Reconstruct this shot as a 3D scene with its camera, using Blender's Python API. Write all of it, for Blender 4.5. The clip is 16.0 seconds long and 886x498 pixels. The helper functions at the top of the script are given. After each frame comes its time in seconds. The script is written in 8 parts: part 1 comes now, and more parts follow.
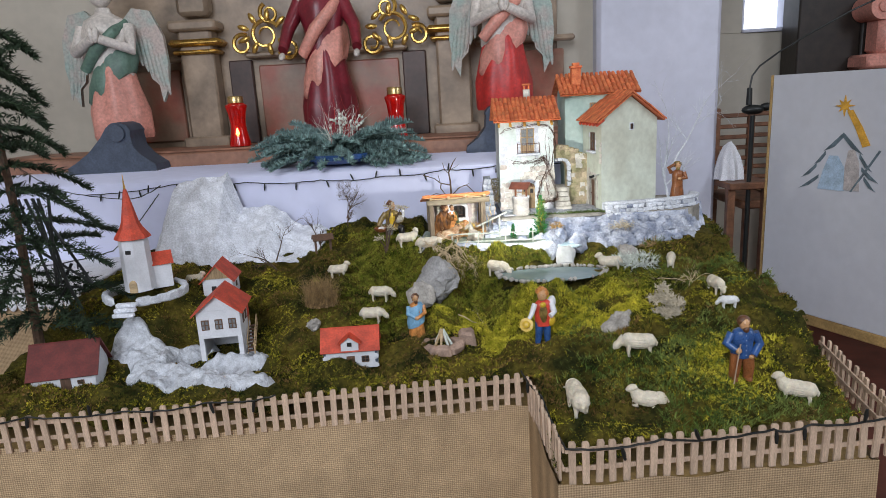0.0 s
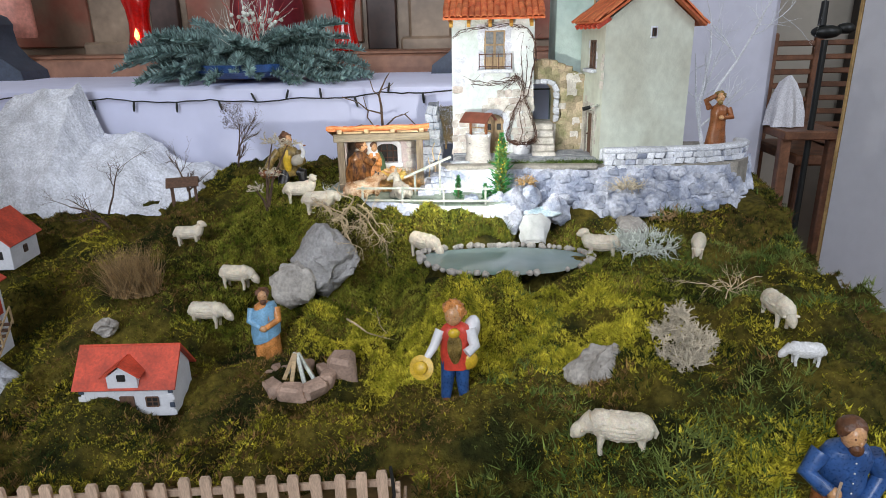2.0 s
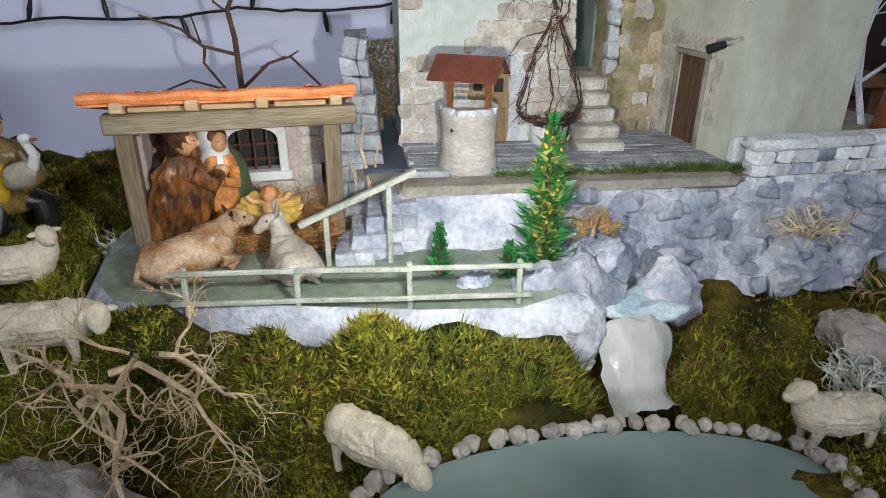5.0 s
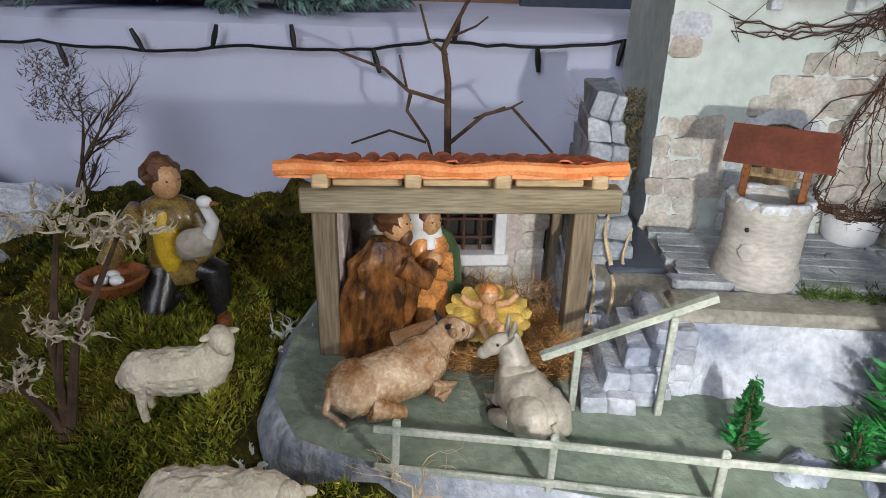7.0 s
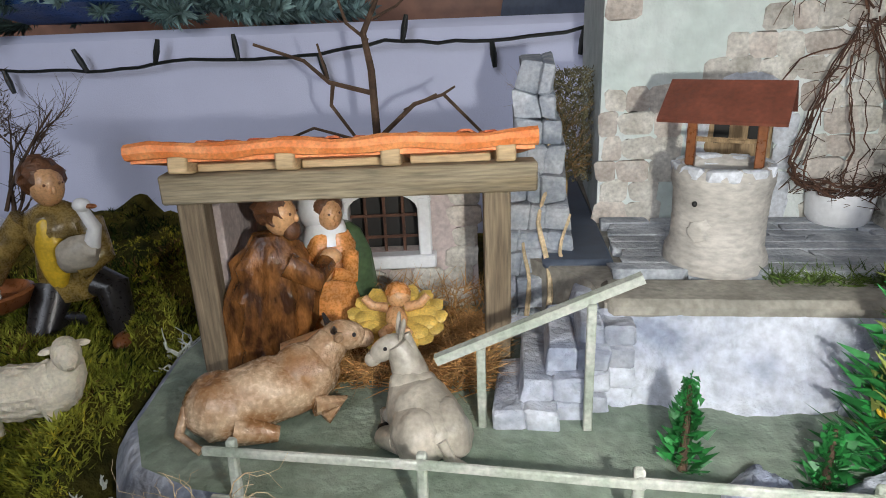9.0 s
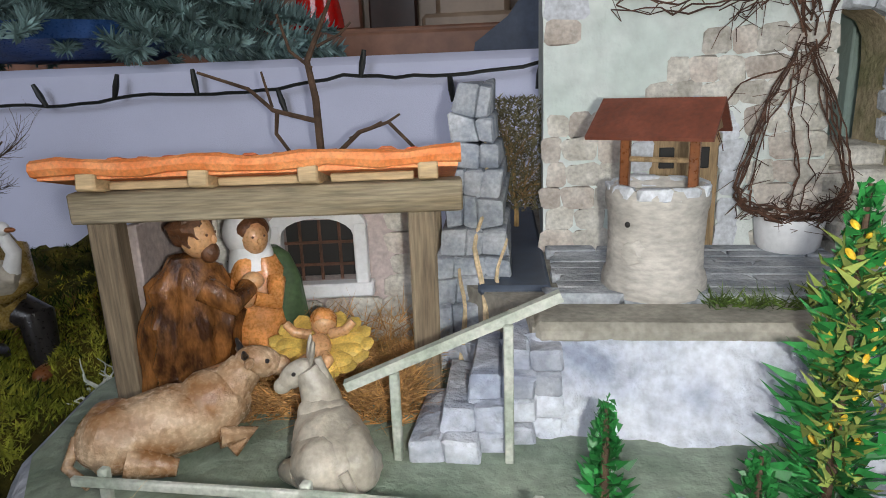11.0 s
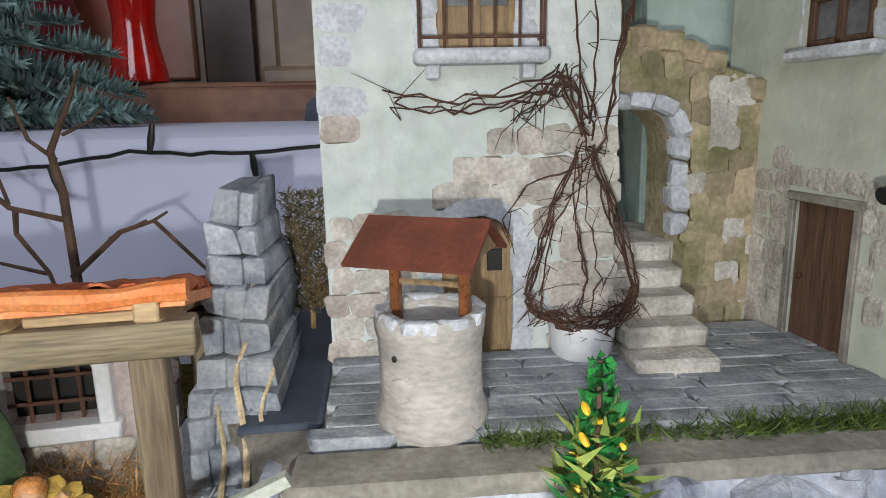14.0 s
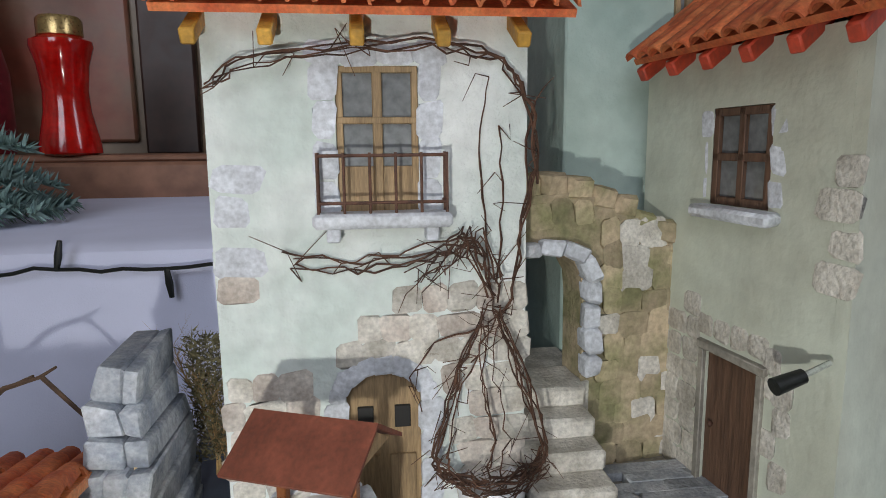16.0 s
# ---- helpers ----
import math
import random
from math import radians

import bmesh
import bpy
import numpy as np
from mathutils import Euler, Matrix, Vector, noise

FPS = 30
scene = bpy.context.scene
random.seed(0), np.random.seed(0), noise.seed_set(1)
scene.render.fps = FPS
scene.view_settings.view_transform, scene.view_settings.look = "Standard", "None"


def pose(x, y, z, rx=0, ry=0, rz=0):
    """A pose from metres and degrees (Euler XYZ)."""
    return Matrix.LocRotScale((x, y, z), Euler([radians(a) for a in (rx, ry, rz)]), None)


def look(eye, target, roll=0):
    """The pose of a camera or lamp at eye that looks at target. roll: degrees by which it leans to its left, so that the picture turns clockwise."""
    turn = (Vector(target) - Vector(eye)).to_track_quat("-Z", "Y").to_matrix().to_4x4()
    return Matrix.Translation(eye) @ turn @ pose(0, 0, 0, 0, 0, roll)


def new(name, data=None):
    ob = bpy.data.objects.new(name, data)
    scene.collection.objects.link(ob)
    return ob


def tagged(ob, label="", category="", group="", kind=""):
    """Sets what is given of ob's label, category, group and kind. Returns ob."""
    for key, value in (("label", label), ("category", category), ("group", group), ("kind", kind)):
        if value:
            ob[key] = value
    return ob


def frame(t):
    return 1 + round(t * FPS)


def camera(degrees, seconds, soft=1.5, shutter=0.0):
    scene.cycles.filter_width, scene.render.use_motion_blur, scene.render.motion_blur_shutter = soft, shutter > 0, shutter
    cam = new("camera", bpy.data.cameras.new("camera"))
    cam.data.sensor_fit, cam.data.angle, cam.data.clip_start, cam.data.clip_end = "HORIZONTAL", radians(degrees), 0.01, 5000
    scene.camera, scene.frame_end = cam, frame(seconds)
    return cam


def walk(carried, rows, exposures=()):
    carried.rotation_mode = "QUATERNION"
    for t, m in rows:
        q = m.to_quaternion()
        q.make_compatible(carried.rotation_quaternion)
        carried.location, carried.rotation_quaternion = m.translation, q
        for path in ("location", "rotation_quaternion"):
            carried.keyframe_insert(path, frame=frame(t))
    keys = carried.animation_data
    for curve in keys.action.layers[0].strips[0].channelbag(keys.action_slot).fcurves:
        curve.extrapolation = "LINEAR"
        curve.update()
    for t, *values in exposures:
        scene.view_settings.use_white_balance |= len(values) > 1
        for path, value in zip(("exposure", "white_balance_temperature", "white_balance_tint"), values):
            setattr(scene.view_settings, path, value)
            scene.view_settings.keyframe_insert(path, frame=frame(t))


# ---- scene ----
cam = camera(69.4, 16.0, soft=0.9)
PATH = [
    (0, (-0.14, -1.994, 1.45), (-0.189, -0.048, 0.991), -3.2),
    (0.5, (-0.136, -1.831, 1.427), (-0.116, 0.105, 0.927), -2.5),
    (1, (-0.027, -1.651, 1.376), (-0.041, 0.271, 0.823), 0.0),
    (1.5, (0.098, -1.513, 1.349), (0.027, 0.383, 0.715), 0.6),
    (2, (0.064, -1.372, 1.34), (-0.06, 0.52, 0.704), -1.1),
    (2.5, (-0.007, -1.182, 1.333), (-0.021, 0.722, 0.72), -1.0),
    (3, (-0.029, -1.032, 1.284), (0.125, 0.879, 0.716), -1.9),
    (3.2, (-0.025, -0.968, 1.266), (0.201, 0.934, 0.69), -2.3),
    (5.3, (-0.031, -0.598, 1.265), (0.151, 1.21, 0.428), 1.3),
    (5.5, (-0.042, -0.578, 1.267), (0.072, 1.238, 0.437), 1.6),
    (6, (-0.075, -0.534, 1.277), (-0.122, 1.297, 0.472), 0.9),
    (6.5, (-0.103, -0.497, 1.267), (-0.236, 1.342, 0.493), 0.9),
    (7, (-0.118, -0.477, 1.271), (-0.258, 1.357, 0.486), 1.4),
    (7.5, (-0.098, -0.464, 1.263), (-0.258, 1.372, 0.485), 1.2),
    (8, (-0.082, -0.443, 1.247), (-0.269, 1.39, 0.469), 0.6),
    (8.5, (-0.072, -0.432, 1.237), (-0.274, 1.418, 0.503), 0.4),
    (9, (-0.045, -0.427, 1.224), (-0.311, 1.441, 0.561), -2.3),
    (9.2, (-0.038, -0.428, 1.219), (-0.32, 1.453, 0.6), -2.7),
    (11.3, (-0.009, -0.41, 1.205), (-0.252, 1.511, 0.704), -1.9),
    (11.5, (-0.007, -0.408, 1.208), (-0.213, 1.52, 0.719), -1.7),
    (12, (0.008, -0.401, 1.217), (-0.093, 1.542, 0.751), -1.6),
    (12.5, (0.015, -0.392, 1.226), (-0.019, 1.561, 0.794), -1.8),
    (13, (0.023, -0.378, 1.23), (0.081, 1.575, 0.803), -1.7),
    (13.5, (0.03, -0.369, 1.236), (0.108, 1.586, 0.823), -1.9),
    (14, (0.043, -0.363, 1.237), (0.172, 1.59, 0.823), -1.2),
    (14.5, (0.057, -0.354, 1.246), (0.246, 1.592, 0.828), -0.3),
    (15, (0.075, -0.349, 1.263), (0.321, 1.594, 0.858), -0.0),
    (15.5, (0.08, -0.347, 1.285), (0.337, 1.603, 0.924), -0.8),
    (16, (0.077, -0.344, 1.305), (0.33, 1.614, 0.983), -0.6),
]
walk(cam, [(t, look(eye, target, roll)) for t, eye, target, roll in PATH],
     [(0, -0.03), (3, -0.1), (5.3, -0.85), (7, -0.90), (12.5, -1.06), (14.5, -0.93), (16, -0.95)])

# ---- light ----
world = bpy.data.worlds.new("world")
scene.world = world
world.use_nodes = True
world.node_tree.nodes["Background"].inputs[0].default_value = (0.75, 0.82, 1.0, 1)
world.node_tree.nodes["Background"].inputs[1].default_value = 0.05


def area_lamp(name, m, sx, sy, watts, col):
    d = bpy.data.lights.new(name, "AREA")
    d.shape, d.size, d.size_y, d.energy, d.color = "RECTANGLE", sx, sy, watts, col
    ob = new(name, d)
    ob.matrix_world = m
    return ob


# daylight in the two windows of the nave and in the chancel window
area_lamp("nave_window_light", look((-1.2, -4.9, 3.3), (-0.2, 0.2, 1.1)), 2.6, 2.6, 200, (0.83, 0.89, 1.0))
area_lamp("side_window_light", look((3.3, -1.5, 2.9), (-0.3, 0.1, 1.0)), 1.2, 2.0, 60, (0.80, 0.87, 1.0))
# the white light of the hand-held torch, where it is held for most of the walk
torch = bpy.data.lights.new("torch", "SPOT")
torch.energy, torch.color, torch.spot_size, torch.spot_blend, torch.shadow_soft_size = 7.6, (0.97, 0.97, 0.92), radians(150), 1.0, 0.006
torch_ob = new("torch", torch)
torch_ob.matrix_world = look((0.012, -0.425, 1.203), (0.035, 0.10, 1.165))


# ---- small helpers ----
def sstep(a, b, x):
    t = np.clip((x - a) / (b - a), 0, 1)
    return t * t * (3 - 2 * t)


LAT = np.random.RandomState(5).rand(256, 256)


def vnoise(x, y, scale, off=0.0):
    """Smooth noise from 0 to 1."""
    x, y = np.asarray(x) * scale + 40 + off, np.asarray(y) * scale + 40 + off * 1.7
    xi, yi = np.floor(x).astype(int), np.floor(y).astype(int)
    fx, fy = x - xi, y - yi
    fx, fy = fx * fx * (3 - 2 * fx), fy * fy * (3 - 2 * fy)
    a, b = LAT[xi % 256, yi % 256], LAT[(xi + 1) % 256, yi % 256]
    c, d = LAT[xi % 256, (yi + 1) % 256], LAT[(xi + 1) % 256, (yi + 1) % 256]
    return (a * (1 - fx) + b * fx) * (1 - fy) + (c * (1 - fx) + d * fx) * fy


def near_line(x, y, pts):
    best = np.full(np.shape(x), 9.0)
    for (ax, ay), (bx, by) in zip(pts, pts[1:]):
        dx, dy = bx - ax, by - ay
        t = np.clip(((x - ax) * dx + (y - ay) * dy) / (dx * dx + dy * dy), 0, 1)
        best = np.minimum(best, np.hypot(x - ax - t * dx, y - ay - t * dy))
    return best


class Build:
    """Gathers faces for one mesh; each shape takes a material index."""

    def __init__(self):
        self.v, self.f, self.m = [], [], []

    def add(self, verts, faces, mi=0, m=None):
        n = len(self.v)
        self.v += [tuple(m @ Vector(p)) if m else tuple(p) for p in verts]
        self.f += [tuple(i + n for i in f) for f in faces]
        self.m += [mi] * len(faces)
        return self

    def box(self, c, s, mi=0, rot=(0, 0, 0), bevel=None):
        """A box with chamfered edges, from its middle and full size."""
        h = [a / 2 for a in s]
        b = min(h) * 0.25 if bevel is None else min(bevel, min(h) * 0.9)
        vs, at = [], {}
        for sx in (-1, 1):
            for sy in (-1, 1):
                for sz in (-1, 1):
                    for ax in range(3):
                        at[(sx, sy, sz), ax] = len(vs)
                        vs.append([sg * (h[i] - (0 if i == ax else b)) for i, sg in enumerate((sx, sy, sz))])
        fs = []
        for ax in range(3):
            o = [i for i in range(3) if i != ax]
            for sg in (-1, 1):
                q = []
                for p, r in ((-1, -1), (1, -1), (1, 1), (-1, 1)):
                    k = [0, 0, 0]
                    k[ax], k[o[0]], k[o[1]] = sg, p, r
                    q.append(at[tuple(k), ax])
                fs.append(q if (sg > 0) == (ax != 1) else q[::-1])
        for ax in range(3):
            o = [i for i in range(3) if i != ax]
            for p in (-1, 1):
                for r in (-1, 1):
                    lo, hi = [0, 0, 0], [0, 0, 0]
                    lo[ax], hi[ax] = -1, 1
                    lo[o[0]] = hi[o[0]] = p
                    lo[o[1]] = hi[o[1]] = r
                    lo, hi = tuple(lo), tuple(hi)
                    fs.append([at[lo, o[0]], at[hi, o[0]], at[hi, o[1]], at[lo, o[1]]])
        for k in {k for k, _ in at}:
            fs.append([at[k, 0], at[k, 1], at[k, 2]])
        return self.add(vs, fs, mi, pose(*c, *rot))

    def ball(self, c, r, mi=0, rot=(0, 0, 0), seg=12, rings=8):
        r = (r, r, r) if isinstance(r, (int, float)) else r
        vs = [(0, 0, r[2])]
        for i in range(1, rings):
            a = math.pi * i / rings
            vs += [(r[0] * math.sin(a) * math.cos(2 * math.pi * j / seg), r[1] * math.sin(a) * math.sin(2 * math.pi * j / seg), r[2] * math.cos(a)) for j in range(seg)]
        vs.append((0, 0, -r[2]))
        fs = [(0, 1 + j, 1 + (j + 1) % seg) for j in range(seg)]
        for i in range(rings - 2):
            for j in range(seg):
                a, b = 1 + i * seg + j, 1 + i * seg + (j + 1) % seg
                fs.append((a, a + seg, b + seg, b))
        k = 1 + (rings - 2) * seg
        fs += [(k + j, len(vs) - 1, k + (j + 1) % seg) for j in range(seg)]
        return self.add(vs, fs, mi, pose(*c, *rot))

    def tube(self, pts, radii, mi=0, seg=8, cap=True):
        pts = [Vector(p) for p in pts]
        if isinstance(radii, (int, float)):
            radii = [radii] * len(pts)
        vs, up = [], None
        for i, p in enumerate(pts):
            d = (pts[min(i + 1, len(pts) - 1)] - pts[max(i - 1, 0)]).normalized()
            if up is None:
                up = d.orthogonal().normalized()
            up = (up - d * up.dot(d))
            up = up.normalized() if up.length > 1e-6 else d.orthogonal().normalized()
            side = d.cross(up)
            vs += [p + (up * math.cos(2 * math.pi * j / seg) + side * math.sin(2 * math.pi * j / seg)) * radii[i] for j in range(seg)]
        fs = [(i * seg + j, i * seg + (j + 1) % seg, (i + 1) * seg + (j + 1) % seg, (i + 1) * seg + j) for i in range(len(pts) - 1) for j in range(seg)]
        if cap:
            fs += [tuple(range(seg))[::-1], tuple(range((len(pts) - 1) * seg, len(pts) * seg))]
        return self.add(vs, fs, mi)

    def lathe(self, c, prof, mi=0, seg=20, fold=0.0, n=9, squash=1.0, rot=(0, 0, 0)):
        """A turned shape from (radius, height) pairs; fold ripples it like cloth."""
        vs = []
        for k, (r, z) in enumerate(prof):
            for j in range(seg):
                a = 2 * math.pi * j / seg
                q = r * (1 + fold * math.sin(n * a + k * 0.35) * (1 - k / len(prof)))
                vs.append((q * math.cos(a), q * squash * math.sin(a), z))
        fs = [(i * seg + j, i * seg + (j + 1) % seg, (i + 1) * seg + (j + 1) % seg, (i + 1) * seg + j) for i in range(len(prof) - 1) for j in range(seg)]
        fs += [tuple(range(seg))[::-1], tuple(range((len(prof) - 1) * seg, len(prof) * seg))]
        return self.add(vs, fs, mi, pose(*c, *rot))

    def prism(self, poly, a, b, mi=0, axis=1, m=None):
        """A flat outline pushed through along an axis, from a to b."""
        def at(p, q):
            k = list(p)
            k.insert(axis, q)
            return k
        n = len(poly)
        vs = [at(p, a) for p in poly] + [at(p, b) for p in poly]
        fs = [tuple(range(n)), tuple(range(n, 2 * n))[::-1]] + [(i, i + n, (i + 1) % n + n, (i + 1) % n) for i in range(n)]
        return self.add(vs, fs, mi, m)

    def rough(self, amount, scale, seed=0.0):
        for i, p in enumerate(self.v):
            q = Vector(p) * scale + Vector((seed, seed * 2, seed * 3))
            self.v[i] = tuple(Vector(p) + noise.noise_vector(q) * amount)
        return self

    def mesh(self, name, mats, smooth=True):
        me = bpy.data.meshes.new(name)
        me.from_pydata(self.v, [], self.f)
        for k in mats if isinstance(mats, (list, tuple)) else [mats]:
            me.materials.append(k)
        me.polygons.foreach_set("material_index", self.m)
        bm = bmesh.new()
        bm.from_mesh(me)
        bmesh.ops.recalc_face_normals(bm, faces=bm.faces)
        bm.to_mesh(me)
        bm.free()
        if smooth:
            me.shade_smooth()
            me.set_sharp_from_angle(angle=radians(40))
        return me


def thing(name, loc, label, category, group="", rz=0, kind=""):
    ob = new(name)
    ob.empty_display_size = 0.02
    ob.matrix_world = pose(*loc, 0, 0, rz)
    return tagged(ob, label, category, group, kind)


def part(name, b, mats, parent, label="", m=None, smooth=True):
    ob = new(name, b if isinstance(b, bpy.types.Mesh) else b.mesh(name, mats, smooth))
    ob.parent = parent
    if m:
        ob.matrix_basis = m
    return tagged(ob, label)


def solid(name, b, mats, label, category, group="", kind="", m=None, smooth=True):
    ob = new(name, b if isinstance(b, bpy.types.Mesh) else b.mesh(name, mats, smooth))
    if m:
        ob.matrix_world = m
    return tagged(ob, label, category, group, kind)


# ---- materials ----
def mat(name, col, rough=0.6, var=0.25, scale=40, bump=0.3, bscale=250, col2=None, rand=0.0, metal=0.0, trans=0.0, island=0.0, spec=0.5, stretch=None, dist=0.0015, grain=0.2, sss=0.0):
    ma = bpy.data.materials.new(name)
    ma.use_nodes = True
    nt = ma.node_tree
    n, l = nt.nodes, nt.links
    bs = n["Principled BSDF"]
    geo = n.new("ShaderNodeNewGeometry")
    vec = geo.outputs["Position"]
    if stretch:
        mp = n.new("ShaderNodeMapping")
        mp.inputs["Scale"].default_value = stretch
        l.new(vec, mp.inputs["Vector"])
        vec = mp.outputs[0]

    def tex(sc, det=4.0):
        t = n.new("ShaderNodeTexNoise")
        t.inputs["Scale"].default_value, t.inputs["Detail"].default_value = sc, det
        l.new(vec, t.inputs["Vector"])
        return t.outputs["Fac"]
    big, fine = tex(scale), tex(scale * 7, 6)
    ramp = n.new("ShaderNodeValToRGB")
    c2 = col2 or tuple(min(1, c * (1 + var)) for c in col)
    c1 = col if col2 else tuple(c * (1 - var) for c in col)
    ramp.color_ramp.elements[0].position, ramp.color_ramp.elements[0].color = 0.36, (*c1, 1)
    ramp.color_ramp.elements[1].position, ramp.color_ramp.elements[1].color = 0.64, (*c2, 1)
    l.new(big, ramp.inputs[0])

    def times(a, fac, lo, hi):
        mr = n.new("ShaderNodeMapRange")
        mr.inputs["From Min"].default_value, mr.inputs["From Max"].default_value = (0.3, 0.7) if fac is fine else (0, 1)
        mr.inputs["To Min"].default_value, mr.inputs["To Max"].default_value = lo, hi
        l.new(fac, mr.inputs["Value"])
        mx = n.new("ShaderNodeMix")
        mx.data_type, mx.blend_type = "RGBA", "MULTIPLY"
        mx.inputs[0].default_value = 1
        l.new(a, mx.inputs[6])
        l.new(mr.outputs[0], mx.inputs[7])
        return mx.outputs[2]
    out = times(ramp.outputs[0], fine, 1 - grain, 1 + grain)
    if rand:
        out = times(out, n.new("ShaderNodeObjectInfo").outputs["Random"], 1 - rand, 1 + rand)
    if island:
        out = times(out, geo.outputs["Random Per Island"], 1 - island, 1 + island)
    l.new(out, bs.inputs["Base Color"])
    rr = n.new("ShaderNodeMapRange")
    rr.inputs["To Min"].default_value, rr.inputs["To Max"].default_value = max(0.02, rough - 0.12), min(1, rough + 0.12)
    l.new(fine, rr.inputs["Value"])
    l.new(rr.outputs[0], bs.inputs["Roughness"])
    bs.inputs["Metallic"].default_value = metal
    bs.inputs["Specular IOR Level"].default_value = spec
    bs.inputs["Transmission Weight"].default_value = trans
    if sss:
        bs.inputs["Subsurface Weight"].default_value = sss
        bs.inputs["Subsurface Radius"].default_value = (0.004, 0.002, 0.001)
    if bump:
        bp = n.new("ShaderNodeBump")
        bp.inputs["Strength"].default_value, bp.inputs["Distance"].default_value = bump, dist
        l.new(tex(bscale, 6), bp.inputs["Height"])
        l.new(bp.outputs[0], bs.inputs["Normal"])
    return ma


